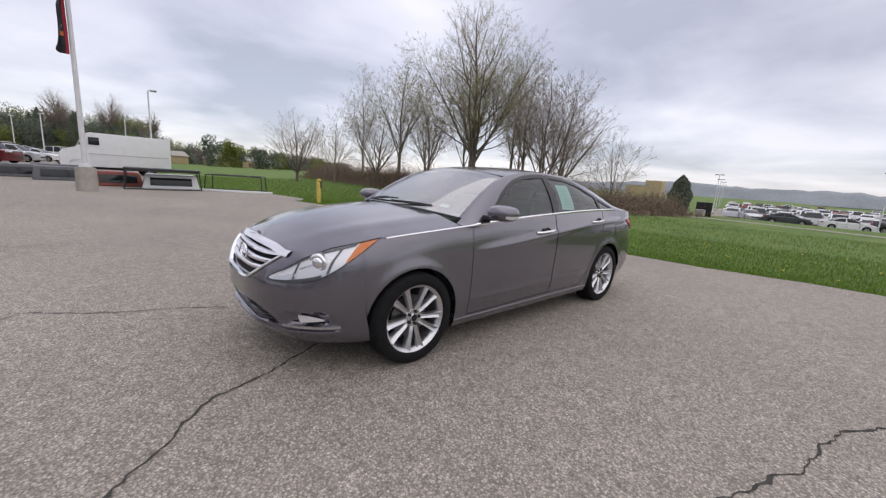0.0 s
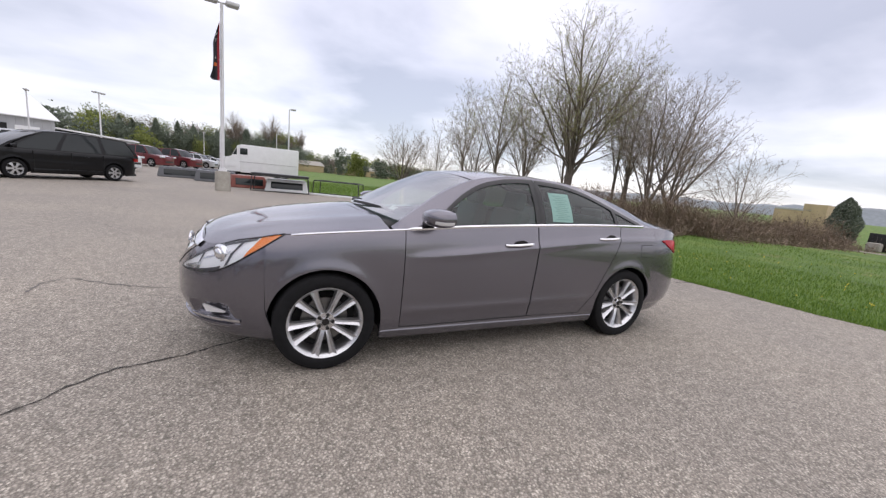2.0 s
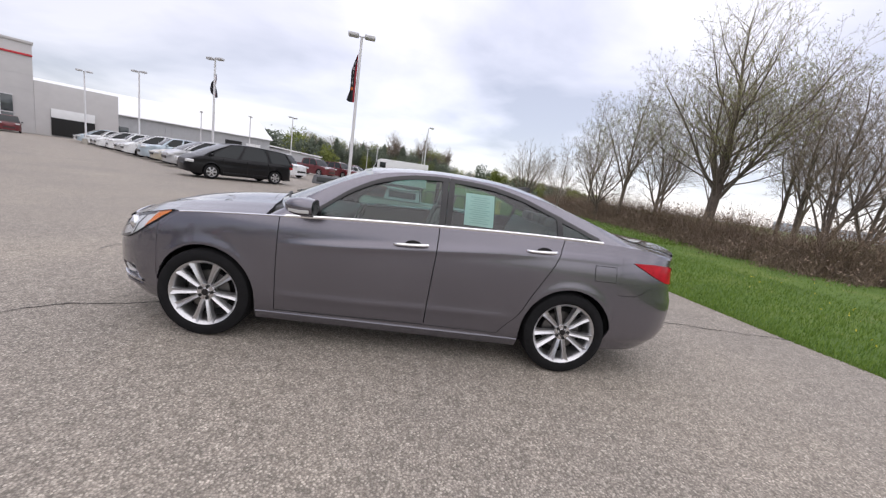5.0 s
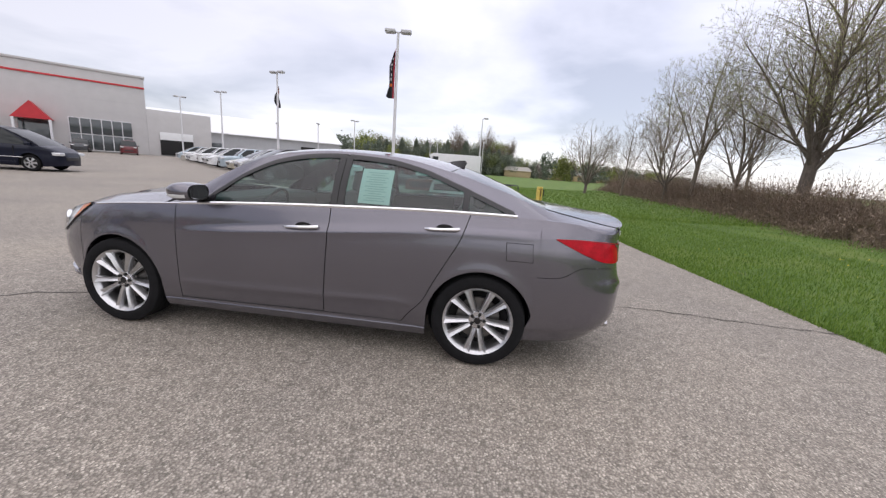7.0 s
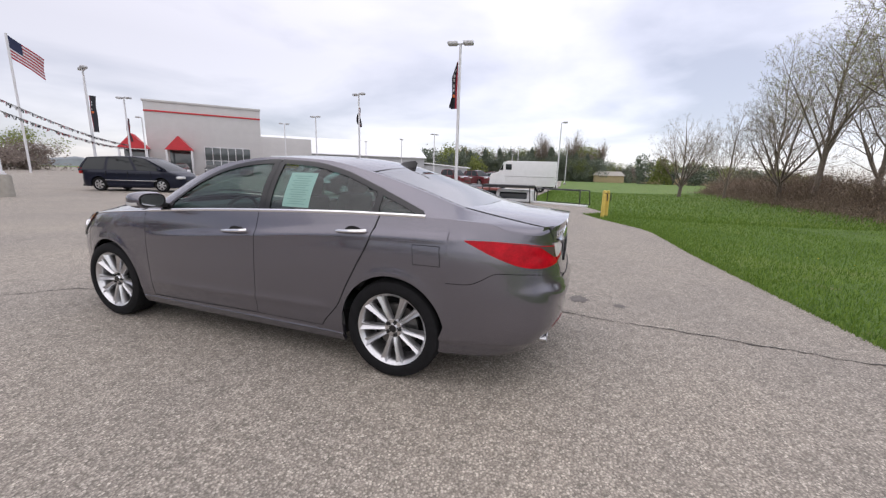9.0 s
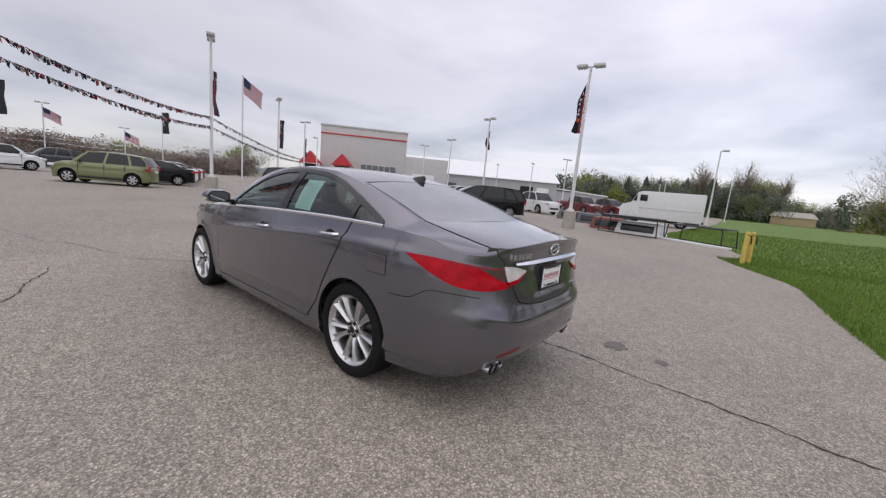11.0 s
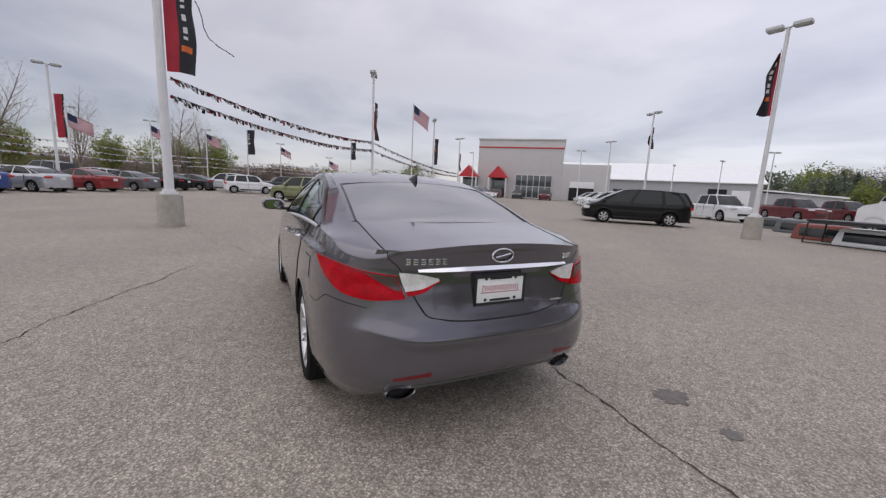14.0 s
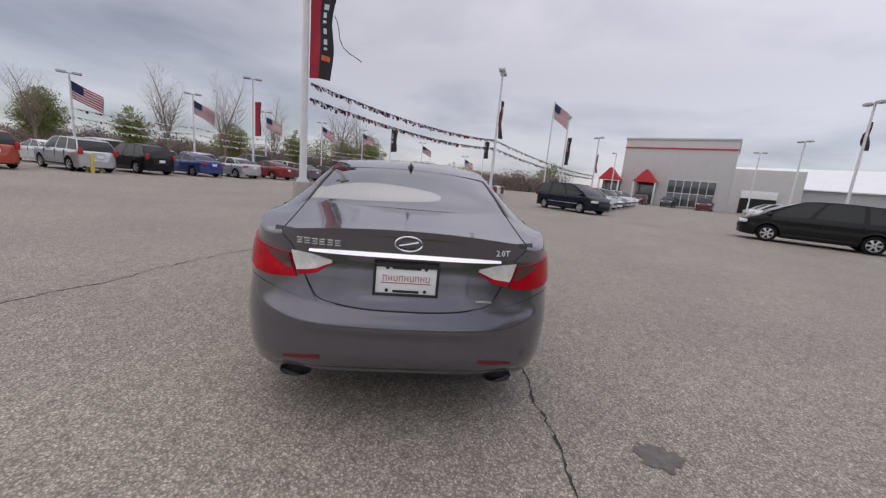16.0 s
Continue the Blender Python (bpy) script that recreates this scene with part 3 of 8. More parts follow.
def build_sedan():
    car = thing("sedan", "dark grey metallic four-door sedan with alloy wheels on the asphalt", "car")
    qx = lambda x, z=0.55: q_of_x(x, z)  # noqa: E731
    hood_top = lambda q: float(HOOD_Z(q)) if q <= 0.318 else float(BELT(wrap_xy(q, 0.95)[0]))  # noqa: E731
    grille_low = spline([0.0, 0.035, 0.062, 0.090, 0.115, 0.136], [0.592, 0.598, 0.640, 0.700, 0.752, 0.800])
    slot_hi = spline([0.0, 0.062, 0.120, 0.145], [0.445, 0.447, 0.405, 0.350])
    slot_lo = spline([0.0, 0.062, 0.145], [0.330, 0.330, 0.338])

    def front_recess(q, z):
        d = 0.0
        if q < 0.145:
            d += 0.055 * step(-0.004, 0.02, z - float(grille_low(min(q, 0.136)))) * step(0.0, 0.018, float(HOOD_Z(q)) - 0.006 - z) * step(0.141, 0.128, q)
            d += 0.06 * step(-0.004, 0.018, z - float(slot_lo(q))) * step(-0.004, 0.018, float(slot_hi(q)) - z) * step(0.145, 0.132, q)
        d += 0.035 * step(0.163, 0.182, q) * step(0.282, 0.264, q) * step(0.338, 0.355, z) * step(0.448, 0.43, z)
        return d

    # front bumper and nose, in one piece across the car
    qs = lin(0.0, qx(1.95, 0.7), 58)
    qs2 = lin(qx(1.95, 0.7), qx(1.775, 0.5), 8)[1:]
    half = wrap_patch(qs, lambda q: 0.205, hood_top, 44, 0, front_recess)
    low = wrap_patch(qs2, lambda q: 0.205, lambda q: 0.70 - 0.10 * (q - qs2[0]) / max(1e-6, qs2[-1] - qs2[0]), 44)
    whole = flip_y((half[1:] + low)[::-1], -1) + half + low
    skin("front_bumper", whole, PAINT, car, depth=0.02)
    # lower lip under the front bumper
    lipq = lin(0.0, 0.305, 30)
    lip_half = [[tuple(surf(q, z, -0.004 + (o + 0.004) * step(0.305, 0.26, q))) for z, o in ((0.318, -0.004), (0.312, 0.012), (0.300, 0.018), (0.286, 0.012), (0.280, -0.004))] for q in lipq]
    skin("lower_lip", flip_y(lip_half[1:][::-1], -1) + lip_half, PAINT, car, "", 0)
    slot = wrap_patch(lin(0.0, 0.130, 22), lambda q: float(slot_lo(q)) + 0.012, lambda q: float(slot_hi(q)) - 0.012, 8, 0.004, front_recess)
    skin("lower_intake", flip_y(slot[1:][::-1], -1) + slot, DARK, car, "black lower air intake", 0)
    for k in range(3):
        z = 0.355 + 0.026 * k
        bar = [[tuple(surf(q, z + dz, -0.02 + o)) for dz, o in ((-0.004, 0), (0.0, 0.006), (0.004, 0))] for q in lin(0.0, 0.118, 18)]
        skin("intake_bar", flip_y(bar[1:][::-1], -1) + bar, BLACK, car, "", 0)

    # grille: dark backing, bright frame, slats and badge
    grille = new("grille")
    grille.parent = car
    back = wrap_patch(lin(0.0, 0.131, 24), lambda q: float(grille_low(q)) + 0.012, lambda q: float(HOOD_Z(q)) - 0.016, 12, 0.005, front_recess)
    skin("backing", flip_y(back[1:][::-1], -1) + back, DARK, grille, "", 0)
    top_bar = [[tuple(surf(q, float(HOOD_Z(q)) + dz, o)) for dz, o in ((0.004, 0.0), (0.006, 0.012), (-0.012, 0.020), (-0.030, 0.012), (-0.034, -0.01))] for q in lin(0.0, 0.146, 26)]
    skin("frame_top", flip_y(top_bar[1:][::-1], -1) + top_bar, CHROME, grille, "broad chrome bar over the grille", 0)
    low_bar = [[tuple(surf(q, float(grille_low(q)) + dz, o)) for dz, o in ((0.016, -0.01), (0.012, 0.010), (0.000, 0.014), (-0.010, 0.004))] for q in lin(0.0, 0.138, 28)]
    skin("frame_low", flip_y(low_bar[1:][::-1], -1) + low_bar, CHROME, grille, "chrome lower edge of the grille", 0)
    for z, reach in ((0.775, 0.120), (0.722, 0.100), (0.672, 0.077)):
        slat = [[tuple(surf(q, z + 0.012 * (q / reach) ** 2 + dz, o)) for dz, o in ((0.016, -0.04), (0.014, -0.012), (0.004, -0.002), (-0.010, -0.006), (-0.012, -0.03))] for q in lin(0.0, reach, 18)]
        skin("slat", flip_y(slat[1:][::-1], -1) + slat, CHROME, grille, "", 0)
    bm = bmesh.new()
    ell = [Vector((0, 0.082 * math.cos(a), 0.048 * math.sin(a))) for a in lin(0, 2 * math.pi, 33)]
    c0 = surf(0.0, 0.735, 0.006)
    tube(bm, [c0 + p for p in ell], 0.008, 8, False)
    tube(bm, [c0 + Vector((0.001, 0.058, -0.012)), c0 + Vector((0.004, 0.0, 0.0)), c0 + Vector((0.001, -0.058, 0.012))], 0.008)
    part("badge", bm, CHROME, grille, "oval chrome badge")

    # bonnet
    rows = []
    edge_q = [q_of_y(y, 0.84, False) for y in lin(0.0, 0.50, 14)] + [0.143 + (0.318 - 0.143) * k / 14 for k in range(1, 15)] + [q_of_x(x, float(BELT(x))) for x in lin(1.58, 0.99, 16)]
    for q in edge_q:
        e = surf(q, hood_top(q))
        x0, x1 = 1.12, 2.19
        f = (e.x - 0.99) / (2.19 - 0.99)
        xc = x0 + (x1 - x0) * f ** 0.92
        zc = float(spline([2.19, 2.12, 2.0, 1.85, 1.6, 1.35, 1.12], [0.848, 0.892, 0.936, 0.978, 1.028, 1.062, 1.085])(xc))
        row = []
        for v in lin(0, 1, 15):
            bulge = math.sin(v * math.pi / 2) ** 0.85
            ridge = 0.010 * math.exp(-(((v - 0.30) / 0.09) ** 2)) * step(0.0, 0.3, 1 - f)
            row.append((e.x + (xc - e.x) * v ** 1.6, e.y * (1 - v), e.z + (zc - e.z) * bulge + ridge))
        rows.append(row)
    whole = [r + [(p[0], -p[1], p[2]) for p in r[::-1][1:]] for r in rows]
    skin("bonnet", whole, PAINT, car, depth=0.02, angle=50)
    # cowl, wipers
    cowl = [[(1.135 - 0.24 * (y / 0.78) ** 2 - d, y, 1.083 - 0.085 * (y / 0.78) ** 2 - dz) for y in lin(-0.69, 0.69, 25)] for d, dz in ((-0.03, 0.004), (0.03, 0.020), (0.08, 0.010))]
    skin("cowl", cowl, BLACK, car, "", 0)
    for y0, y1 in ((0.60, 0.04), (0.06, -0.50)):
        bm = bmesh.new()
        for lift, r, c0, c1 in ((0.016, 0.0075, 0.0, 1.0), (0.026, 0.0055, 0.25, 1.0)):
            line = []
            for t in lin(c0, c1, 8):
                y = y0 + (y1 - y0) * t
                k = (y / 0.78) ** 2
                line.append((1.135 - 0.24 * k - 0.055 - 0.055 * (1 - t), y, 1.083 - 0.085 * k + lift + 0.030 * (1 - t)))
            tube(bm, line, r, 6)
        part("wiper", bm, BLACK, car, "black windscreen wiper")

    # windscreen, roof, rear glass
    def cross_row(xe, xc, zc, inset, n=25, lift=0.0):
        ye, ze = float(RAIL_Y(xe)) - inset, float(RAIL_Z(xe)) + lift
        out = []
        for y in lin(ye, -ye, n):
            k = 1 - abs(y / ye) ** 2.2
            out.append((xe + (xc - xe) * k, y, ze + (zc - ze) * k))
        return out

    ws_z = lambda v: 1.083 + (1.432 - 1.083) * (v + 0.10 * v * (1 - v))  # noqa: E731
    skin("windscreen", [cross_row(0.90 + (0.26 - 0.90) * v, 1.075 + (0.345 - 1.075) * v, ws_z(v), 0.028) for v in lin(0, 1, 14)], GLASS_CLEAR, car, "clear windscreen", 0).visible_shadow = False
    surround = [[cross_row(0.90 + (0.26 - 0.90) * v, 1.075 + (0.345 - 1.075) * v, ws_z(v), i, 25, 0.002 * i / 0.03)[0] for i in (0.0, 0.014, 0.034)] for v in lin(0, 1, 14)]
    for s in (1, -1):
        skin("windscreen_pillar", flip_y(surround, s), PAINT, car, "", 0)
    skin("roof", [cross_row(0.26 + (-1.10 - 0.26) * u, 0.345 + (-1.165 - 0.345) * u, float(ROOF_Z(0.345 + (-1.165 - 0.345) * u)), 0.0) for u in lin(0, 1, 26)], PAINT, car, depth=0.008)
    rg = [(-1.10 + (-1.80 + 1.10) * v, -1.173 + (-1.865 + 1.173) * v) for v in lin(0, 1, 16)]
    skin("rear_window", [cross_row(a, b, float(ROOF_Z(b)), 0.032) for a, b in rg], GLASS_REAR, car, "tinted rear window", 0).visible_shadow = False
    for s in (1, -1):
        strip = [[cross_row(a, b, float(ROOF_Z(b)), i, 25, lf)[0] for i, lf in ((0.0, 0.0), (0.02, 0.004), (0.034, 0.004))] for a, b in rg]
        skin("rear_pillar_edge", flip_y(strip, s), PAINT, car, "", 0)
        trim = [[cross_row(a, b, float(ROOF_Z(b)), i, 25, 0.0065)[0] for i in (0.026, 0.040)] for a, b in rg]
        skin("rear_window_seal", flip_y(trim, s), GLOSS_BLACK, car, "", 0)
    # boot lid: top and rear face
    lip_z = lambda y: 1.090 - 0.042 * (abs(y) / 0.62) ** 2.2  # noqa: E731
    top = []
    for v in lin(0, 1, 14):
        row = []
        for y in lin(0.632, -0.632, 29):
            k = 1 - abs(y / 0.632) ** 2.2
            xf, zf = -1.80 - 0.065 * k, float(RAIL_Z(-1.80)) + 0.004 + (1.147 - float(RAIL_Z(-1.80)) - 0.004) * k
            xr = -abs(surf(q_of_y(y, 1.085, True), 1.085).x) - 0.012
            zl = lip_z(y)
            x = xf + (xr - xf) * v
            row.append((x, y * (1 - 0.028 * v), zf + (zl - zf) * v ** 0.95 + 0.003 * step(0.8, 1.0, v)))
        top.append(row)
    lid_half = spline([0.69, 0.71, 0.76, 0.835, 0.90, 1.0, 1.07, 1.10], [0.33, 0.41, 0.45, 0.49, 0.522, 0.560, 0.615, 0.632])
    face = []
    for v in lin(0.04, 1, 26):
        row = []
        for u in lin(1, -1, 29):
            z0 = 1.09 + (0.692 - 1.09) * v
            y = u * float(lid_half(z0))
            z = (lip_z(y) - 0.004) * (1 - v) + v * (0.690 + 0.022 * abs(u) ** 3)
            p = surf(q_of_y(y, z, True), z)
            hollow = 0.006 * step(0.30, 0.22, abs(y)) * step(0.725, 0.765, z) * step(0.95, 0.925, z)
            row.append((p.x + hollow, y, z))
        face.append(row)
    lid = skin("boot_lid", top + face, PAINT, car, depth=0.012, angle=50)
    bm = bmesh.new()
    tube(bm, [(p[0] - 0.001, p[1], p[2] - 0.001) for p in face[-1]], 0.0042, 6)
    part("lid_gap", bm, DARK, car)
    # seam: a dark under-skin behind the lid
    under = [[tuple(Vector(surf(q, z)) + Vector((0.010, 0, 0))) for z in lin(0.66, 1.06, 8)] for q in lin(0.80, 1.0, 20)]
    skin("boot_gap", under[:-1] + flip_y(under[::-1], -1), PAINT, car, "", 0)
    skin("boot_frame", [[(p[0], p[1] * 0.99, p[2] - 0.009) for p in r] for r in top[:-1]], PAINT, car, "", 0)
    bm = bmesh.new()
    rows = []
    for u in lin(1, -1, 33):
        y = 0.475 * u
        z = 0.962
        p = surf(q_of_y(y, z, True), z)
        h = 0.012 * (1 - 0.5 * abs(u) ** 4)
        rows.append([(p.x + 0.004, y, z + h * 1.15), (p.x - 0.007, y, z + h), (p.x - 0.019, y, z - h * 0.7), (p.x + 0.002, y, z - h * 1.2)])
    skin("boot_chrome_bar", rows, CHROME, car, "chrome bar across the boot lid", 0, (0, 0, 0.96))
    # badges
    c0 = Vector((-float(TAIL(1.028)) - 0.005, 0, 1.028))
    bm = bmesh.new()
    ell = [Vector((0, 0.066 * math.cos(a), 0.036 * math.sin(a))) for a in lin(0, 2 * math.pi, 33)]
    tube(bm, [c0 + p for p in ell], 0.0055, 8, False)
    tube(bm, [c0 + Vector((-0.001, 0.046, -0.010)), c0 + Vector((-0.003, 0.0, 0.0)), c0 + Vector((-0.001, -0.046, 0.010))], 0.0055)
    part("boot_badge", bm, CHROME, car, "oval chrome badge on the boot lid")
    for k in range(6):
        y = 0.524 - 0.037 * k
        p = surf(q_of_y(y, 1.005, True), 1.005)
        w = (0.025, 0.029, 0.027, 0.028, 0.025, 0.028)[k]
        bm = bmesh.new()
        for z, ww in ((1.018, w), (1.006, w * 0.8), (0.994, w)):
            box(bm, (p.x - 0.004, y, z), (0.006, ww, 0.0055), 0.0015)
        box(bm, (p.x - 0.004, y + (0.4 if k % 2 else -0.4) * w, 1.006), (0.006, 0.0055, 0.028), 0.0015)
        part("model_badge", bm, CHROME, car, "small chrome lettering bar")
    for y, body in ((-0.480, "2.0T"),):
        p = surf(q_of_y(y, 1.005, True), 1.005)
        m = Matrix.Translation((p.x - 0.006, y, 1.006)) @ Matrix.Rotation(radians(-78), 4, "Z") @ Matrix.Rotation(radians(90), 4, "X")
        text_mesh("engine_badge", body, 0.042, m, PAPER, car, 0.002, 1.0, "chrome engine badge")
    p = surf(q_of_y(-0.40, 0.755, True), 0.755)
    bm = bmesh.new()
    box(bm, (p.x - 0.003, -0.40, 0.755), (0.006, 0.085, 0.010), 0.002)
    part("trim_badge", bm, CHROME, car, "small chrome bar badge")
    # plate
    plate_ob = new("number_plate")
    plate_ob.parent = car
    px = -2.414
    bm = bmesh.new()
    box(bm, (px, 0, 0.843), (0.010, 0.300, 0.150), 0.004)
    part("plate", bm, PAPER, plate_ob, "white dealer plate")
    bm = bmesh.new()
    for c, s in (((px - 0.006, 0, 0.917), (0.012, 0.325, 0.016)), ((px - 0.006, 0, 0.769), (0.012, 0.325, 0.014)), ((px - 0.006, 0.157, 0.843), (0.012, 0.012, 0.162)), ((px - 0.006, -0.157, 0.843), (0.012, 0.012, 0.162))):
        box(bm, c, s, 0.004)
    part("plate_frame", bm, BLACK, plate_ob, "black plate frame")
    bar_red = base_mat("red_print", (0.42, 0.10, 0.13), 0.6)
    for k in range(9):
        y = 0.106 - 0.0265 * k
        bm = bmesh.new()
        box(bm, (px - 0.006, y + 0.0075, 0.853), (0.002, 0.0035, 0.028 if k else 0.036))
        box(bm, (px - 0.006, y - 0.0075, 0.853), (0.002, 0.0035, 0.028))
        box(bm, (px - 0.006, y, 0.8655 - 0.0125 * (k % 3)), (0.002, 0.013, 0.0035))
        part("print_bar", bm, bar_red, plate_ob)
    bm = bmesh.new()
    box(bm, (px - 0.006, 0, 0.829), (0.002, 0.250, 0.004))
    part("print_line", bm, bar_red, plate_ob)
    for z, w in ((0.906, 0.14), (0.787, 0.13)):
        bm = bmesh.new()
        box(bm, (px - 0.007, 0, z), (0.003, w, 0.012))
        part("print_strip", bm, BLACK, plate_ob)
    for y in (0.095, -0.095):
        for z in (0.905, 0.790):
            bm = bmesh.new()
            lathe(bm, [(0.0, 0.004), (0.008, 0.003), (0.009, 0.0)], 10, Matrix.Translation((px - 0.006, y, z)) @ Matrix.Rotation(radians(90), 4, "Z"))
            part("plate_screw", bm, BLACK, plate_ob)

    # rear bumper
    qa = lin(qx(-1.765, 0.5), 1.0, 46)
    bump_top = spline([0.53, 0.595, 0.662, 0.758, 0.857, 0.934, 1.0], [0.700, 0.705, 0.785, 0.778, 0.748, 0.706, 0.688])
    ledge = spline([0.53, 0.66, 0.76, 0.86, 0.93, 1.0], [0.745, 0.738, 0.700, 0.645, 0.615, 0.605])
    half = wrap_patch(qa, lambda q: 0.225 + 0.085 * step(0.735, 0.857, q) + 0.016 * math.exp(-(((q - 0.894) / 0.016) ** 2)), lambda q: float(bump_top(q)), 34, 0, lambda q, z: step(0.76, 0.90, q) * (-0.008 * math.exp(-(((z - float(ledge(q))) / 0.034) ** 2)) + 0.010 * step(0.0, -0.06, z - float(ledge(q)) + 0.008)) + 0.024 * step(0.374, 0.360, z) * step(0.80, 0.88, q) + 0.010 * step(0.33, 0.30, z))
    skin("rear_bumper", half[:-1] + flip_y(half[::-1], -1), PAINT, car, depth=0.012)
    # added dark block: gives the shade behind the rear wheels, hides bright ground
    bm = bmesh.new()
    box(bm, (-1.87, 0, 0.42), (0.24, 1.56, 0.34), 0.05)
    part("rear_dark_filler", bm, DARK, car)
    val = [[tuple(surf(q, z, o)) for z, o in ((0.346, -0.036), (0.334, -0.026), (0.322, -0.036))] for q in lin(0.908, 1.0, 14)]
    skin("rear_lip", val[:-1] + flip_y(val[::-1], -1), PAINT, car, "", 0)

    # exhausts, reflectors
    for s in (1, -1):
        bm = bmesh.new()
        m = Matrix.Translation((-2.305, s * 0.535, 0.320)) @ Matrix.Rotation(radians(90), 4, "Z") @ Matrix.Diagonal((1.55, 1, 0.72, 1))
        lathe(bm, [(0.044, -0.16), (0.052, 0.0), (0.054, 0.06), (0.0525, 0.064), (0.050, 0.06), (0.047, -0.06)], 28, m)
        part("exhaust_tip", bm, base_mat("sooty_chrome", (0.46, 0.46, 0.47), 0.2, 1.0), car, "dark chrome oval exhaust tip")
        bm = bmesh.new()
        lathe(bm, [(0.0, 0.012), (0.0488, 0.012)], 20, m)
        part("exhaust_inside", bm, DARK, car)
        rows = [[tuple(surf(q, z, -0.007)) for z in (0.405 + 0.012 * k, 0.414 + 0.014 * k, 0.422 + 0.016 * k)] for q, k in zip(lin(0.859, 0.937, 10), lin(0, 1.4, 10))]
        skin("reflector", flip_y(rows, s), RED_DARK, car, "dark red reflector strip in the bumper", 0.006)

    for s in (1, -1):
        # wings, doors, quarters, sills
        xs = arch_xs(0.884, 1.95, FAXLE, 26)

        def wing_low(x):
            z = arch_low(x, 0.225, FAXLE)
            return max(z, 0.60 + 0.10 * (x - 1.775) / 0.175) if x >= 1.772 else z

        def wing_high(x):
            return float(HOOD_Z(q_of_x(x, 0.88))) - 0.004 if x > 1.64 else float(BELT(x)) - 0.002

        rows = [[(x, side_y(x, z), z) for z in lin(wing_low(x), wing_high(x), 22)] for x in xs]
        skin("front_wing", flip_y(rows, s), PAINT, car, depth=0.02)
        fd = new("front_door")
        fd.parent = car
        rows = side_patch(lambda z: 0.878, lambda z: -0.262 - 0.03 * step(0.3, 1.05, z), lambda x: 0.268 + 0.014 * step(0.88, -0.3, x), lambda x: float(BELT(x)) - 0.004, 30, 48)
        skin("door_panel", flip_y(rows, s), PAINT, fd, depth=0.02)
        rd = new("rear_door")
        rd.parent = car
        rows = side_patch(lambda z: -0.270 - 0.03 * step(0.3, 1.05, z), lambda z: float(REAR_DOOR(z)) + 0.004, lambda x: 0.282, lambda x: float(BELT(x)) - 0.004, 30, 48, 0.003)
        skin("door_panel", flip_y(rows, s), PAINT, rd, depth=0.006)
        seam = [(x, 0.266 + 0.014 * step(0.88, -0.3, x)) for x in lin(0.878, -0.262, 24)]
        for owner, path in ((fd, seam), (rd, [(x, 0.280) for x in lin(-0.272, -0.850, 20)] + [(float(REAR_DOOR(z)) - 0.001, z) for z in lin(0.295, float(BELT(-1.28)) - 0.005, 28)])):
            # near-black tube drawn along each shut line in place of the open gap
            bm = bmesh.new()
            tube(bm, [(x, s * (side_y(x, z) + 0.0012), z) for x, z in path], 0.0034, 6)
            part("door_gap_line", bm, DARK, owner)
        # quarter: straight columns over the wheel, then round the corner to the boot seam
        deck = spline([-1.9, -2.0, -2.1, -2.2, -2.28, -2.5], [1.082, 1.072, 1.040, 1.018, 1.010, 1.006])
        deck_top = spline([-1.9, -2.1, -2.28, -2.5], [1.082, 1.070, 1.052, 1.05])
        rows = []
        for x in arch_xs(-0.80, -1.94, RAXLE, 38):
            lo = arch_low(x, 0.225, RAXLE)
            if x < RAXLE - ARCH_R:
                lo = float(bump_top(q_of_x(x, 0.72))) + 0.004
            hi = float(BELT(x)) if x > -1.9 else float(deck(x))
            rows.append([(x, side_y(x, z), z) for z in lin(lo, hi, 40)])
        for u in lin(0, 1, 26)[1:]:
            row = []
            for v in lin(0, 1, 40):
                z = 0.9
                for _ in range(4):
                    q = q_of_x(-1.94, z) * (1 - u) + u * q_of_y(float(lid_half(max(z, 0.70))) + 0.006, z, True)
                    lo, hi = float(bump_top(q)) + 0.004, float(deck(surf(q, z).x))
                    z = lo + (hi - lo) * v
                row.append(tuple(surf(q, z)))
            rows.append(row)
        skin("rear_quarter", flip_y(rows, s), PAINT, car, depth=0.012)
        rows = [[(x, side_y(x, z) + (0.006 if z < 0.25 else -0.006), z) for z in (0.180, 0.195, 0.215, 0.240, 0.258, 0.274, 0.295)] for x in lin(1.02, -1.02, 40)]
        skin("sill", flip_y(rows, s), PAINT, car, depth=0.03)
        # upper sides: rail from screen pillar over the doors to the rear pillar
        rows = []
        for x in lin(0.965, -1.802, 84):
            lo = float(BELT(x)) if x > 0.63 or x < -1.58 else max(float(BELT(x)), float(WIN_TOP(x)) + 0.026)
            rows.append([glass_house(x, z) for z in lin(min(lo, float(RAIL_Z(x))), float(RAIL_Z(x)), 12)])
        skin("roof_side", flip_y(rows, s), PAINT, car, depth=0)
        # deck beside the boot lid: the rear pillar's foot melts into the rounded corner
        edge = [Vector(r[0]) for r in top]
        span = [-v.x for v in edge]

        def lid_edge(x):
            return Vector((x, np.interp(-x, span, [v.y for v in edge]) + 0.004, np.interp(-x, span, [v.z for v in edge]) - 0.002))

        def bow(p0, p1, p2):
            return [p0 * (1 - t) ** 2 + p1 * 2 * t * (1 - t) + p2 * t * t for t in lin(0, 1, 13)]

        rows = []
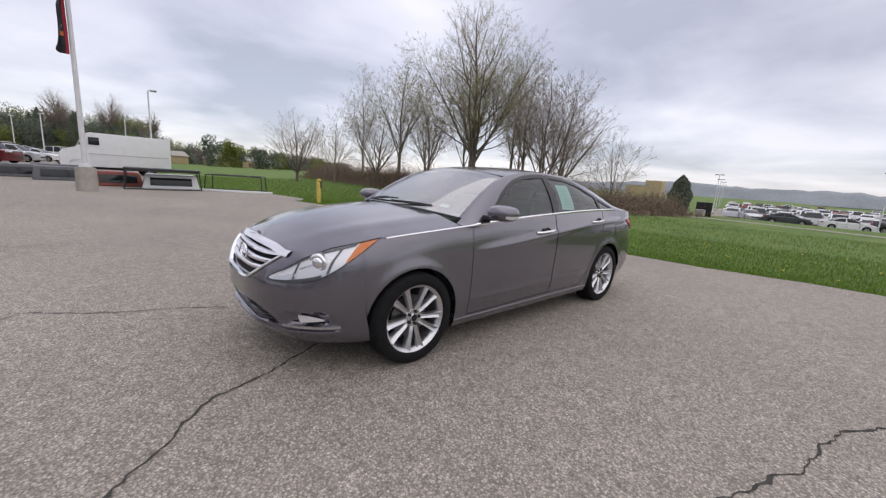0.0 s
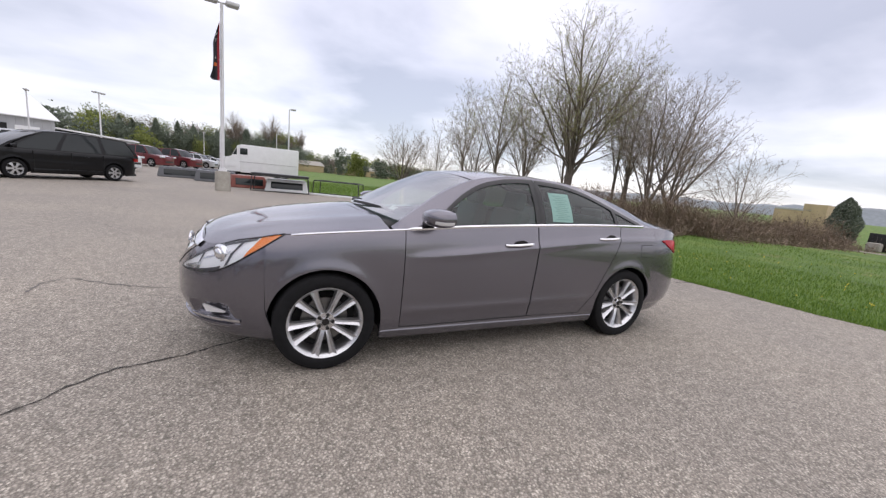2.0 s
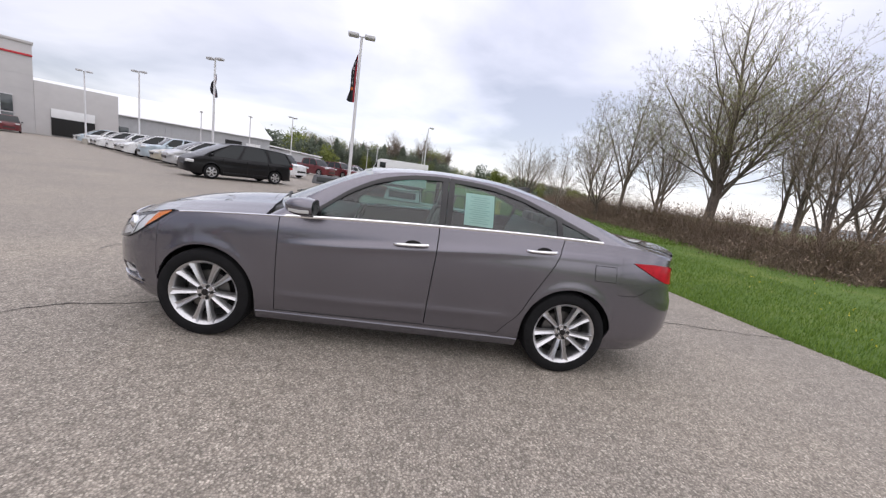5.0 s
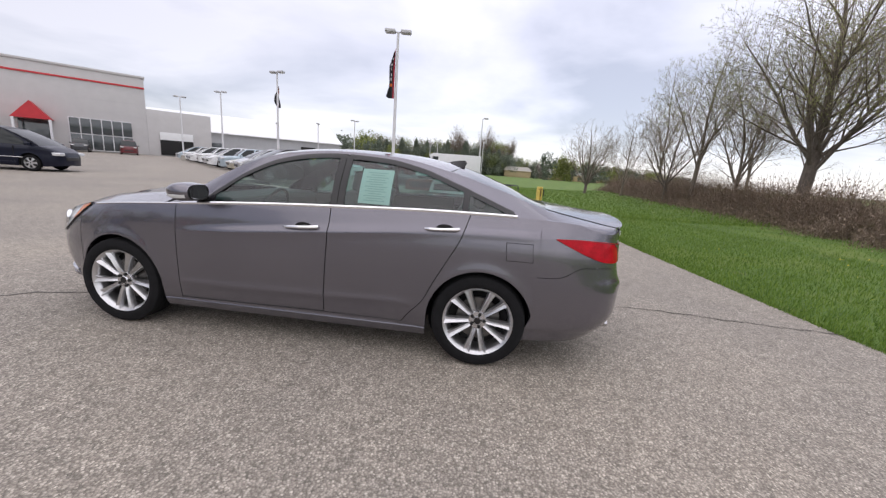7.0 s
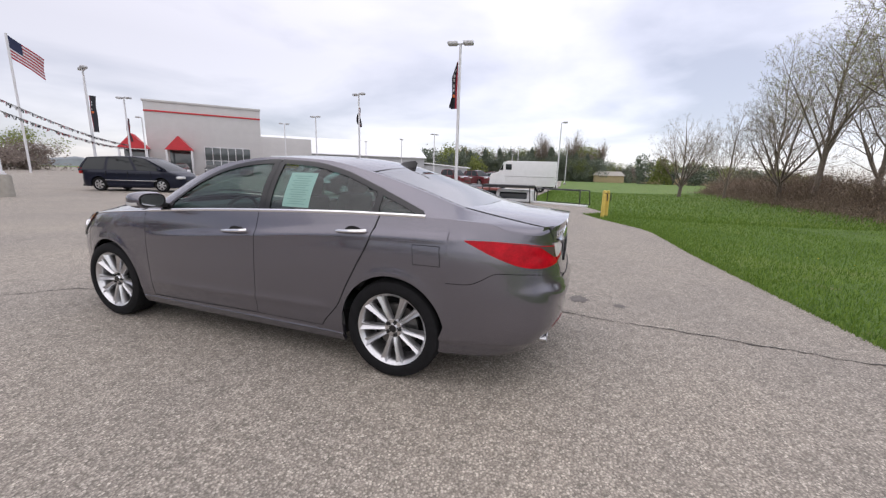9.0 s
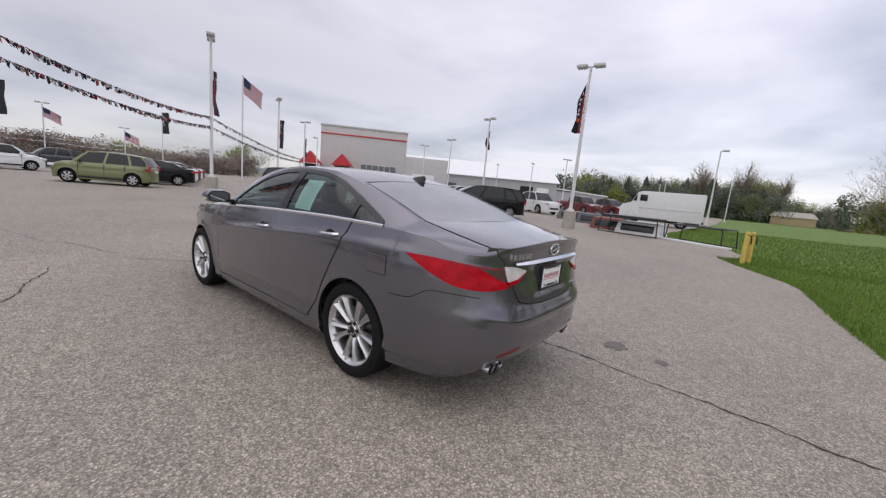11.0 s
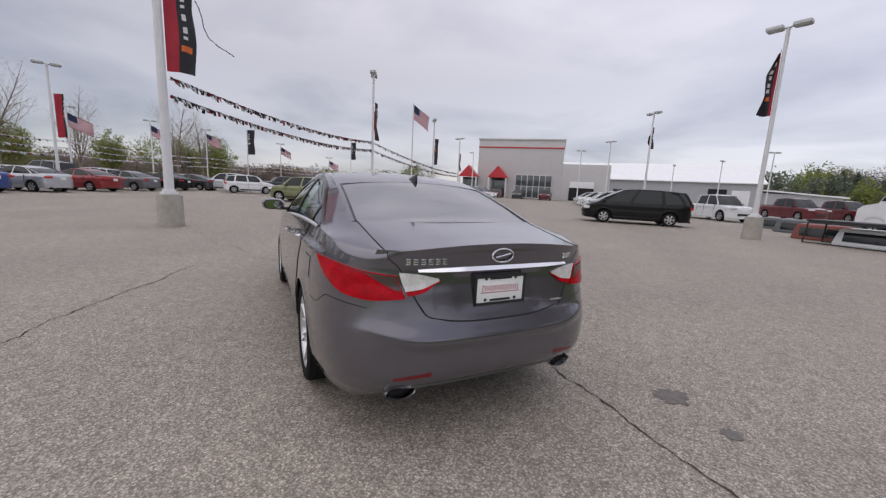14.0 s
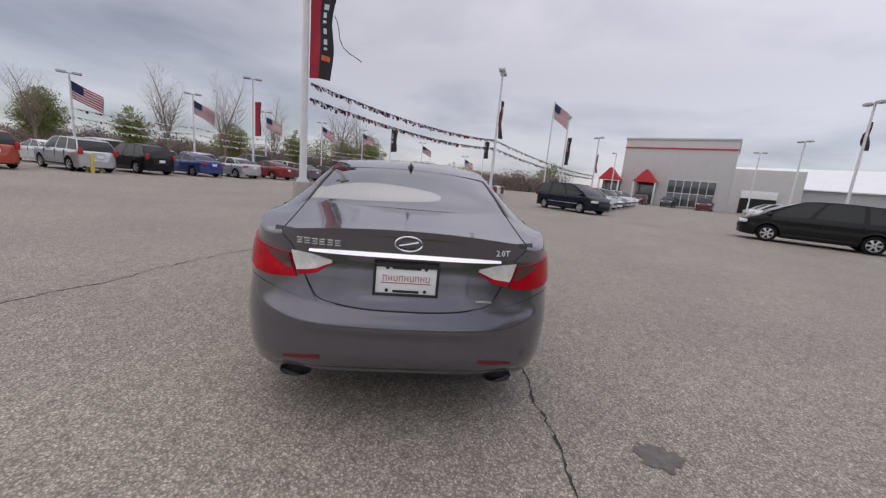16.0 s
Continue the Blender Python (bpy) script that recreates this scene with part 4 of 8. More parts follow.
        for x in lin(-1.80, -2.0, 12):
            w = step(-1.80, -2.0, x)
            zd, zt, zb, zr = float(deck(min(x, -1.9))), float(deck_top(min(x, -1.9))), float(BELT(x)), float(RAIL_Z(x))
            p2 = lid_edge(x)
            soft = bow(Vector((x, side_y(x, zd), zd)), Vector((x, side_y(x, zt), zt)), p2)
            foot = [Vector((x, side_y(x, zb), zb))] + [Vector(glass_house(x, z)) for z in lin(zb, zr, 11)] + [p2]
            rows.append([tuple(f.lerp(g, w)) for f, g in zip(foot, soft)])
        q0, q1 = q_of_x(-2.0, 1.05), q_of_y(float(lid_half(1.03)) + 0.006, 1.03, True)
        for u in lin(0, 1, 24)[1:]:
            q = q0 + (q1 - q0) * u
            x = wrap_xy(q, 1.03)[0]
            p0, p1 = surf(q, float(deck(x))), surf(q, float(deck_top(x)))
            rows.append([tuple(v) for v in bow(p0, p1, lid_edge(-2.0 - u * (span[-1] - 2.0)))])
        skin("deck_corner", flip_y(rows, s), PAINT, car, depth=0, centre=(-2.1, 0, 0.5))
        bm = bmesh.new()
        tube(bm, [(p.x, s * (p.y + 0.002), p.z - 0.001) for p in edge] + [(p[0] + 0.003, s * (p[1] + 0.003), p[2]) for p in [r[0] for r in face][1:]], 0.0035, 6)
        part("boot_seam", bm, DARK, car)
        rows = []
        for x in lin(-1.55, -1.802, 9):
            zb = float(BELT(x))
            a, b = Vector((x, side_y(x, zb), zb)), Vector(glass_house(x, zb))
            rows.append([tuple(a), tuple((a + b) / 2 + Vector((0, 0, 0.002))), tuple(b)])
        skin("shoulder", flip_y(rows, s), PAINT, car, depth=0, centre=(-1.8, 0, 0.5))
        # window frames, panes, chrome belt
        win_low = lambda x: float(BELT(x)) + 0.012  # noqa: E731
        for owner, a, b in ((fd, 0.60, -0.285), (rd, -0.375, -1.225)):
            rows = [[glass_house(x, z, -0.008) for z in lin(win_low(x), float(WIN_TOP(x)), 12)] for x in lin(a, b, 24)]
            skin("window_pane", flip_y(rows, s), GLASS, owner, "tinted side window", 0).visible_shadow = False
            rows = [[glass_house(x, float(WIN_TOP(x)) + d, o) for d, o in ((-0.006, -0.012), (-0.004, 0.002), (0.012, 0.004), (0.030, 0.002))] for x in lin(a + 0.03, b - 0.05, 30)]
            skin("window_frame", flip_y(rows, s), GLOSS_BLACK, owner, "gloss black window frame", 0)
        rows = [[glass_house(x, z, -0.006) for z in lin(win_low(x), float(WIN_TOP(x)), 6)] for x in lin(-1.262, -1.545, 12)]
        skin("quarter_window", flip_y(rows, s), GLASS, car, "small fixed quarter window", 0).visible_shadow = False
        for a, b, owner, nm in ((-0.282, -0.330, fd, "centre_pillar"), (-0.334, -0.380, rd, "centre_pillar"), (-1.222, -1.266, rd, "rear_divider"), (0.70, 0.595, fd, "mirror_sail")):
            rows = [[glass_house(x, z, 0.002) for z in lin(win_low(x) - 0.010, max(win_low(x), min(float(RAIL_Z(x)) - 0.03, float(WIN_TOP(x)) + 0.02 if x < 0.6 else 1.07 + (0.63 - x) * 0.8)), 10)] for x in lin(a, b, 5)]
            skin(nm, flip_y(rows, s), GLOSS_BLACK, owner, "", 0.01)
        rows = [[glass_house(x, float(WIN_TOP(x)) + d, 0.003) for d in (-0.008, 0.012, 0.026)] for x in lin(-1.262, -1.575, 10)]
        skin("quarter_frame", flip_y(rows, s), GLOSS_BLACK, car, "", 0)
        rows = []
        for x in lin(1.625, -1.60, 90):
            zb, y = float(BELT(x)), side_y(x, float(BELT(x)))
            h = 0.011 if x < 0.85 else 0.0042
            rows.append([(x, y - 0.006, zb - h), (x, y + 0.006, zb - h * 0.6), (x, y + 0.007, zb + h * 0.5), (x, y - 0.004, zb + h + 0.003)])
        skin("chrome_belt", flip_y(rows, s), CHROME, car, "bright chrome strip along the belt line", 0)
        rows = [[(x, side_y(x, z) - 0.035, z) for z in lin(0.25, float(BELT(x)) - 0.02, 6)] for x in lin(0.98, -1.02, 20)]
        skin("door_lining", flip_y(rows, s), LINING, car, "", 0)
        # handles
        for x0, x1, z0, z1, owner in ((0.035, -0.222, 0.893, 0.912, fd), (-0.985, -1.215, 0.968, 0.982, rd)):
            bm = bmesh.new()
            pts = [(x0 + (x1 - x0) * k, s * (side_y(x0 + (x1 - x0) * k, z0) + 0.030 * math.sin(math.pi * min(1, max(0, k))) ** 0.35 + 0.002), z0 + (z1 - z0) * k) for k in lin(0.0, 1.0, 13)]
            tube(bm, pts, 0.011, 10, True, [0.010 + 0.003 * k for k in lin(0, 1, 13)])
            part("handle", bm, CHROME, owner, "chrome door handle")
            # cup coloured black for the shade in the scoop behind the handle
            bm = bmesh.new()
            cup = []
            for r in (0.0, 0.4, 0.75, 1.0):
                cup.append([(((x0 + x1) / 2 - 0.02 + 0.064 * r * math.cos(a)), s * (side_y((x0 + x1) / 2, z0) + 0.004 - 0.010 * (1 - r * r)), (z0 + z1) / 2 + 0.034 * r * math.sin(a)) for a in lin(0, 2 * math.pi, 25)])
            grid(bm, cup)
            part("handle_cup", bm, BLACK, owner)
        # fuel flap on one side only
        if s > 0:
            rows = [[tuple(surf(q, z, 0.0005)) for z in lin(0.800, 0.925, 8)] for q in lin(q_of_x(-1.545, 0.86), q_of_x(-1.725, 0.86), 8)]
            skin("fuel_gap", [[(p[0] * 1.0, p[1] + 0.001, p[2]) for p in r] for r in rows], DARK, car, "", 0)
            rows = [[tuple(surf(q, z, 0.003)) for z in lin(0.804, 0.921, 8)] for q in lin(q_of_x(-1.549, 0.86), q_of_x(-1.721, 0.86), 8)]
            skin("fuel_flap", rows, PAINT, car, depth=0.003)
        # mirror
        mirror = new("wing_mirror")
        mirror.parent = car
        bm = bmesh.new()
        rows = []
        for u in lin(0, 1, 14):
            xx = 0.790 - 0.190 * u
            r = math.sin(math.pi * min(1.0, 0.06 + 0.62 * u) ** 0.8) ** 0.6
            rows.append([(xx, s * (1.000 + 0.118 * r * math.copysign(abs(math.cos(a)) ** 0.7, math.cos(a))), 1.092 + 0.064 * r * math.copysign(abs(math.sin(a)) ** 0.75, math.sin(a))) for a in lin(0, 2 * math.pi, 29)])
        grid(bm, [[(0.796, s * 1.0, 1.092)] * 29] + rows)
        bmesh.ops.remove_doubles(bm, verts=bm.verts, dist=0.0005)
        bmesh.ops.recalc_face_normals(bm, faces=bm.faces)
        part("mirror_shell", bm, PAINT, mirror, "", True, 60)
        bm = bmesh.new()
        last = rows[-1]
        cx = last[0][0] - 0.002
        bm.faces.new([bm.verts.new((cx, 1.0 * s + (p[1] - s) * 0.86, 1.092 + (p[2] - 1.092) * 0.84)) for p in last[:-1]])
        part("mirror_glass", bm, base_mat("mirror", (0.30, 0.31, 0.32), 0.02, 1.0), mirror, "", False)
        bm = bmesh.new()
        bm.faces.new([bm.verts.new((cx + 0.004, 1.0 * s + (p[1] - s) * 1.0, 1.092 + (p[2] - 1.092) * 1.0)) for p in last[:-1]])
        part("mirror_rim", bm, BLACK, mirror, "", False)
        bm = bmesh.new()
        box(bm, (0.70, s * 0.905, 1.045), (0.09, 0.13, 0.035), 0.012)
        part("mirror_foot", bm, BLACK, mirror)
        lampr = []
        for u in lin(0.18, 0.92, 12):
            xx = 0.790 - 0.190 * u
            r = math.sin(math.pi * min(1.0, 0.06 + 0.62 * u) ** 0.8) ** 0.6
            lampr.append([(xx, s * (1.000 + (0.118 * r + 0.004) * abs(math.cos(a)) ** 0.7), 1.092 + (0.064 * r + 0.003) * math.copysign(abs(math.sin(a)) ** 0.75, math.sin(a))) for a in lin(-0.50, -0.12, 5)])
        skin("mirror_lamp", lampr, base_mat("indicator_lens", (0.72, 0.73, 0.74), 0.15, 0.3), mirror, "clear indicator strip", 0, (0.7, s * 0.95, 1.09))

        # headlamp: chrome bowl, projector, amber end and a clear cover
        hl = new("headlamp")
        hl.parent = car
        h_lo = spline([0.116, 0.16, 0.228, 0.275, 0.302, 0.321], [0.634, 0.634, 0.650, 0.716, 0.808, 0.916])
        h_hi = spline([0.116, 0.163, 0.203, 0.240, 0.278, 0.321], [0.648, 0.722, 0.800, 0.853, 0.882, 0.921])
        HEAD_BACK = base_mat("headlamp_bowl", (0.84, 0.84, 0.86), 0.30, 0.35)
        bowl = wrap_patch(lin(0.121, 0.291, 26), lambda q: float(h_lo(q)) + 0.006, lambda q: float(h_hi(q)) - 0.005, 12, 0.004)
        skin("lamp_bowl", flip_y(bowl, s), HEAD_BACK, hl, "", 0)
        ins = wrap_patch(lin(0.135, 0.195, 12), lambda q: float(h_lo(q)) + 0.012, lambda q: float(h_lo(q)) + 0.45 * (float(h_hi(q)) - float(h_lo(q))), 6, 0.007)
        skin("lamp_trim", flip_y(ins, s), base_mat("lamp_silver", (0.75, 0.75, 0.76), 0.15, 0.9), hl, "", 0)
        amb = wrap_patch(lin(0.288, 0.317, 8), lambda q: float(h_lo(q)) + 0.006, lambda q: float(h_hi(q)) - 0.005, 10, 0.005)
        skin("side_marker", flip_y(amb, s), AMBER, hl, "amber side marker", 0)
        LAMP_DARK = base_mat("lamp_shadow_trim", (0.10, 0.10, 0.11), 0.3, 0.6)
        for q0, q1, f0, f1, m in ((0.150, 0.285, 0.86, 0.97, LAMP_DARK), (0.140, 0.250, 0.03, 0.13, LAMP_DARK), (0.186, 0.191, 0.10, 0.90, LAMP_DARK), (0.258, 0.264, 0.06, 0.90, LAMP_DARK), (0.196, 0.254, 0.52, 0.60, CHROME)):
            strip = wrap_patch(lin(q0, q1, 14), lambda q: float(h_lo(q)) + f0 * (float(h_hi(q)) - float(h_lo(q))), lambda q: float(h_lo(q)) + f1 * (float(h_hi(q)) - float(h_lo(q))), 3, 0.0075)
            skin("lamp_rib", flip_y(strip, s), m, hl, "", 0)
        pc = surf(0.231, 0.762, 0.0)
        m = Matrix.Translation((pc.x - 0.004, s * (pc.y - 0.006), pc.z)) @ Matrix.Rotation(radians(-90 + s * 36), 4, "Z")
        bm = bmesh.new()
        lathe(bm, [(0.0, 0.030), (0.018, 0.028), (0.032, 0.022), (0.038, 0.014), (0.040, 0.010), (0.047, 0.018), (0.053, 0.016), (0.060, 0.008), (0.060, -0.02)], 28, m)
        part("projector", bm, CHROME, hl, "round projector lens")
        cover = wrap_patch(lin(0.116, 0.321, 34), lambda q: float(h_lo(q)), lambda q: float(h_hi(q)), 12, 0.016)
        skin("lamp_cover", flip_y(cover, s), LENS_CLEAR, hl, "clear headlamp cover", 0.014).visible_shadow = False
        edge = [tuple(surf(q, float(h_lo(q)) - 0.002, 0.006)) for q in lin(0.116, 0.321, 30)] + [tuple(surf(q, float(h_hi(q)) + 0.002, 0.006)) for q in lin(0.321, 0.116, 30)]
        bm = bmesh.new()
        tube(bm, [(p[0], s * p[1], p[2]) for p in edge + edge[:1]], 0.0034, 6, False)
        part("lamp_seal", bm, GLOSS_BLACK, hl)
        # fog lamp
        fog = wrap_patch(lin(0.205, 0.262, 14), lambda q: 0.366 + 0.016 * (q - 0.205) / 0.057, lambda q: 0.418 - 0.030 * ((q - 0.205) / 0.057) ** 2, 6, -0.014)
        skin("fog_lamp", flip_y(fog, s), HEAD_BACK, car, "clear fog lamp in the bumper", 0.01)
        trim = [[tuple(surf(q, z, o)) for z, o in ((0.326, 0.002), (0.330, 0.010), (0.345, 0.008), (0.352, -0.015))] for q in lin(0.155, 0.292, 16)]
        skin("fog_trim", flip_y(trim, s), SATIN, car, "bright strip under the fog lamp", 0)

        # tail lamps
        tl = new("tail_lamp")
        tl.parent = car
        t_hi = spline([0.597, 0.641, 0.70, 0.806, 0.877], [0.974, 0.976, 0.970, 0.950, 0.938])
        t_lo = spline([0.597, 0.617, 0.667, 0.735, 0.803, 0.877], [0.970, 0.938, 0.874, 0.826, 0.814, 0.826])
        def lamp(q0, q1, lo, hi, nq, nz, off):
            rows = []
            for q in lin(q0, q1, nq):
                k = 0.20 * step(0.735, 0.868, q) * step(0.985, 0.90, q)
                rows.append([tuple(surf(q + k * (0.90 - z), z, off)) for z in lin(lo(q), hi(q), nz)])
            return flip_y(rows, s)

        skin("red_lens", lamp(0.598, 0.875, lambda q: float(t_lo(q)), lambda q: float(t_hi(q)), 40, 16, 0.010), RED_LENS, tl, "glossy red outer tail lamp lens", 0.010)
        skin("upper_band", lamp(0.662, 0.795, lambda q: float(t_hi(q)) - 0.004 - 0.056 * (q - 0.662), lambda q: float(t_hi(q)) - 0.003, 20, 4, 0.0115), RED_DARK, tl, "dark red band along the top of the lens", 0)
        skin("indicator_lens", lamp(0.792, 0.873, lambda q: 0.944 - 0.078 * min(1, (q - 0.792) / 0.070) ** 1.1, lambda q: 0.946 - 0.011 * (q - 0.792) / 0.081, 14, 6, 0.0135), base_mat("smoked_lens", (0.13, 0.085, 0.085), 0.10, 0.4), tl, "smoky clear indicator window", 0)
        inn_hi = spline([0.881, 0.918, 0.951], [0.952, 0.944, 0.917])
        inn_mid = spline([0.881, 0.916, 0.951], [0.860, 0.872, 0.909])
        inn_lo = spline([0.881, 0.912, 0.951], [0.836, 0.850, 0.905])
        skin("inner_red", lamp(0.881, 0.951, lambda q: float(inn_lo(q)), lambda q: float(inn_mid(q)) + 0.002, 16, 5, 0.010), RED_LENS, tl, "", 0.008)
        skin("reverse_lens", lamp(0.881, 0.949, lambda q: float(inn_mid(q)), lambda q: float(inn_hi(q)), 16, 8, 0.0105), varied("reverse_lens", (0.74, 0.72, 0.72), 0.14, 0.2, 25, 0.2), tl, "pale clear reversing lamp lens", 0.008)
        for x in (FAXLE, RAXLE):
            alloy_wheel(car, x, s)
            bm = bmesh.new()
            lathe(bm, [(ARCH_R + 0.004, -0.10), (ARCH_R + 0.002, -0.32), (0.05, -0.32)], 32, Matrix.Translation((x, s * 0.86, WHEEL_Z)) @ (Matrix() if s > 0 else Matrix.Rotation(math.pi, 4, "Z")))
            for v in list(bm.verts):
                if v.co.z < 0.19:
                    v.co.z = 0.19
            part("wheel_well", bm, DARK, car)

    # floor, underside and cabin
    bm = bmesh.new()
    box(bm, (0, 0, 0.30), (4.1, 1.10, 0.22), 0.05)
    box(bm, (0, 0, 0.30), (2.0, 1.66, 0.20), 0.04)
    part("underbody", bm, DARK, car)
    # two added dark boxes fill nose and boot to keep the inside black
    bm = bmesh.new()
    box(bm, (1.55, 0, 0.55), (0.9, 1.00, 0.5), 0.06)
    part("nose_dark_filler", bm, DARK, car)
    bm = bmesh.new()
    box(bm, (-1.85, 0, 0.70), (0.7, 1.10, 0.55), 0.06)
    part("boot_dark_filler", bm, DARK, car)
    bm = bmesh.new()
    box(bm, (0.78, 0, 0.90), (0.50, 1.42, 0.26), 0.08, seg=4)
    part("dashboard", bm, BLACK, car)
    bm = bmesh.new()
    ring = [(0.42 - 0.07 * math.sin(a), 0.37 + 0.185 * math.cos(a), 0.93 + 0.175 * math.sin(a)) for a in lin(0, 2 * math.pi, 29)]
    tube(bm, ring, 0.015, 8, False)
    tube(bm, [(0.42, 0.20, 0.93), (0.42, 0.54, 0.93)], 0.02)
    tube(bm, [(0.43, 0.37, 0.93), (0.62, 0.37, 0.86)], 0.03)
    part("steering_wheel", bm, BLACK, car)
    for y in (0.37, -0.37):
        seat = new("front_seat")
        seat.parent = car
        bm = bmesh.new()
        box(bm, (0.05, y, 0.55), (0.52, 0.50, 0.18), 0.06, seg=3)
        part("cushion", bm, SEAT, seat)
        bm = bmesh.new()
        box(bm, (0, 0, 0), (0.14, 0.48, 0.60), 0.06, m=Matrix.Translation((-0.27, y, 0.86)) @ Matrix.Rotation(radians(-16), 4, "Y"), seg=3)
        part("seat_back", bm, SEAT, seat)
        bm = bmesh.new()
        box(bm, (0, 0, 0), (0.10, 0.26, 0.17), 0.045, m=Matrix.Translation((-0.365, y, 1.225)) @ Matrix.Rotation(radians(-12), 4, "Y"), seg=3)
        tube(bm, [(-0.35, y + 0.06, 1.05), (-0.365, y + 0.06, 1.2)], 0.008)
        tube(bm, [(-0.35, y - 0.06, 1.05), (-0.365, y - 0.06, 1.2)], 0.008)
        part("headrest", bm, SEAT, seat)
    bench = new("rear_bench")
    bench.parent = car
    bm = bmesh.new()
    box(bm, (-0.85, 0, 0.56), (0.52, 1.30, 0.18), 0.06, seg=3)
    part("cushion", bm, SEAT, bench)
    bm = bmesh.new()
    box(bm, (0, 0, 0), (0.16, 1.30, 0.58), 0.06, m=Matrix.Translation((-1.17, 0, 0.86)) @ Matrix.Rotation(radians(-22), 4, "Y"), seg=3)
    part("seat_back", bm, SEAT, bench)
    for y in (0.40, 0.0, -0.40):
        bm = bmesh.new()
        box(bm, (-1.33, y, 1.155), (0.10, 0.25, 0.12), 0.04, seg=3)
        part("headrest", bm, SEAT, bench)
    bm = bmesh.new()
    box(bm, (-1.55, 0, 1.075), (0.48, 1.22, 0.03), 0.01)
    part("parcel_shelf", bm, LINING, car)
    skin("headliner", [[(p[0], p[1] * 0.95, p[2] - 0.03) for p in cross_row(0.20 + (-1.07 - 0.20) * u, 0.25 + (-1.14 - 0.25) * u, float(ROOF_Z(0.25 + (-1.14 - 0.25) * u)), 0.02)] for u in lin(0, 1, 8)], base_mat("headliner_cloth", (0.42, 0.42, 0.41), 0.9), car, "", 0)
    # paper sheet in the rear side window, yellow sticker and small label in the windscreen
    rows = [[glass_house(x, z, -0.014) for z in lin(1.085 + 0.01, 1.335, 6)] for x in lin(-0.475, -0.705, 8)]
    skin("window_sheet", rows, PAPER, car, "white printed sheet taped inside the rear side window", 0)
    ink = base_mat("grey_print", (0.56, 0.60, 0.59), 0.8)
    for k in range(13):
        z = 1.115 + 0.016 * k
        w = (0.075, 0.06, 0.08, 0.05)[k % 4]
        rows = [[glass_house(x, zz, -0.0125) for zz in (z, z + 0.006)] for x in lin(-0.59 + w, -0.59 - w, 6)]
        skin("print_line", rows, ink, car, "", 0)
    v = 0.93
    st = [cross_row(0.90 + (0.26 - 0.90) * v, 1.075 + (0.345 - 1.075) * v, ws_z(v) - 0.004, 0.03, 41) for v in (0.84, 0.93)]
    skin("windscreen_sticker", [[(p[0] - 0.01, p[1], p[2]) for p in r[25:33]] for r in st], base_mat("yellow_sticker", (0.75, 0.62, 0.05), 0.6), car, "yellow sticker inside the windscreen top", 0)
    st = [cross_row(0.90 + (0.26 - 0.90) * v, 1.075 + (0.345 - 1.075) * v, ws_z(v) - 0.004, 0.03, 41) for v in (0.10, 0.16)]
    skin("windscreen_label", [[(p[0] - 0.01, p[1], p[2]) for p in r[4:7]] for r in st], PAPER, car, "small white label in the windscreen corner", 0)
    # roof fin and rear washer dot
    bm = bmesh.new()
    rows = []
    for u in lin(0, 1, 10):
        x = -1.00 - 0.16 * u
        w, h = 0.030 * math.sin(math.pi * (0.15 + 0.8 * u)) ** 0.7, 0.062 * u ** 0.8 * (1 if u < 0.95 else 0.6)
        zr = float(ROOF_Z(x)) - 0.006
        rows.append([(x, w, zr), (x - 0.01, w * 0.45, zr + h * 0.7), (x - 0.02, 0, zr + h + 0.004), (x - 0.01, -w * 0.45, zr + h * 0.7), (x, -w, zr)])
    grid(bm, rows)
    bmesh.ops.recalc_face_normals(bm, faces=bm.faces)
    part("roof_fin", bm, BLACK, car, "dark shark-fin aerial")
    return car


build_sedan()

# ---- other vehicles on the lot ----
CAR_GLASS = base_mat("dark_vehicle_glass", (0.016, 0.020, 0.021), 0.05, 0, IOR=1.45)
TAIL_RED = base_mat("tail_lamp_red", (0.45, 0.02, 0.02), 0.2)
LAMP_CLEAR = base_mat("pale_lamp", (0.70, 0.71, 0.72), 0.15, 0.3)
HUBCAP = base_mat("silver_rim", (0.55, 0.55, 0.56), 0.3, 0.8)
COLOURS = {
    "white": (0.72, 0.73, 0.74, 0.0), "silver": (0.50, 0.51, 0.53, 0.7), "black": (0.005, 0.005, 0.006, 0.0), "navy": (0.006, 0.008, 0.020, 0.1), "red": (0.24, 0.018, 0.022, 0.3), "dark red": (0.13, 0.015, 0.020, 0.3),
    "blue": (0.025, 0.055, 0.22, 0.4), "grey": (0.16, 0.165, 0.18, 0.6), "charcoal": (0.05, 0.055, 0.062, 0.5), "green": (0.175, 0.19, 0.085, 0.3), "beige": (0.47, 0.44, 0.36, 0.4), "light blue": (0.42, 0.50, 0.56, 0.5), "orange red": (0.40, 0.06, 0.03, 0.3),
}
PAINTS = {k: paint(k.replace(" ", "_") + "_paint", v[:3], v[3], 0.35, 0.9 if max(v[:3]) > 0.05 else 0.25) for k, v in COLOURS.items()}

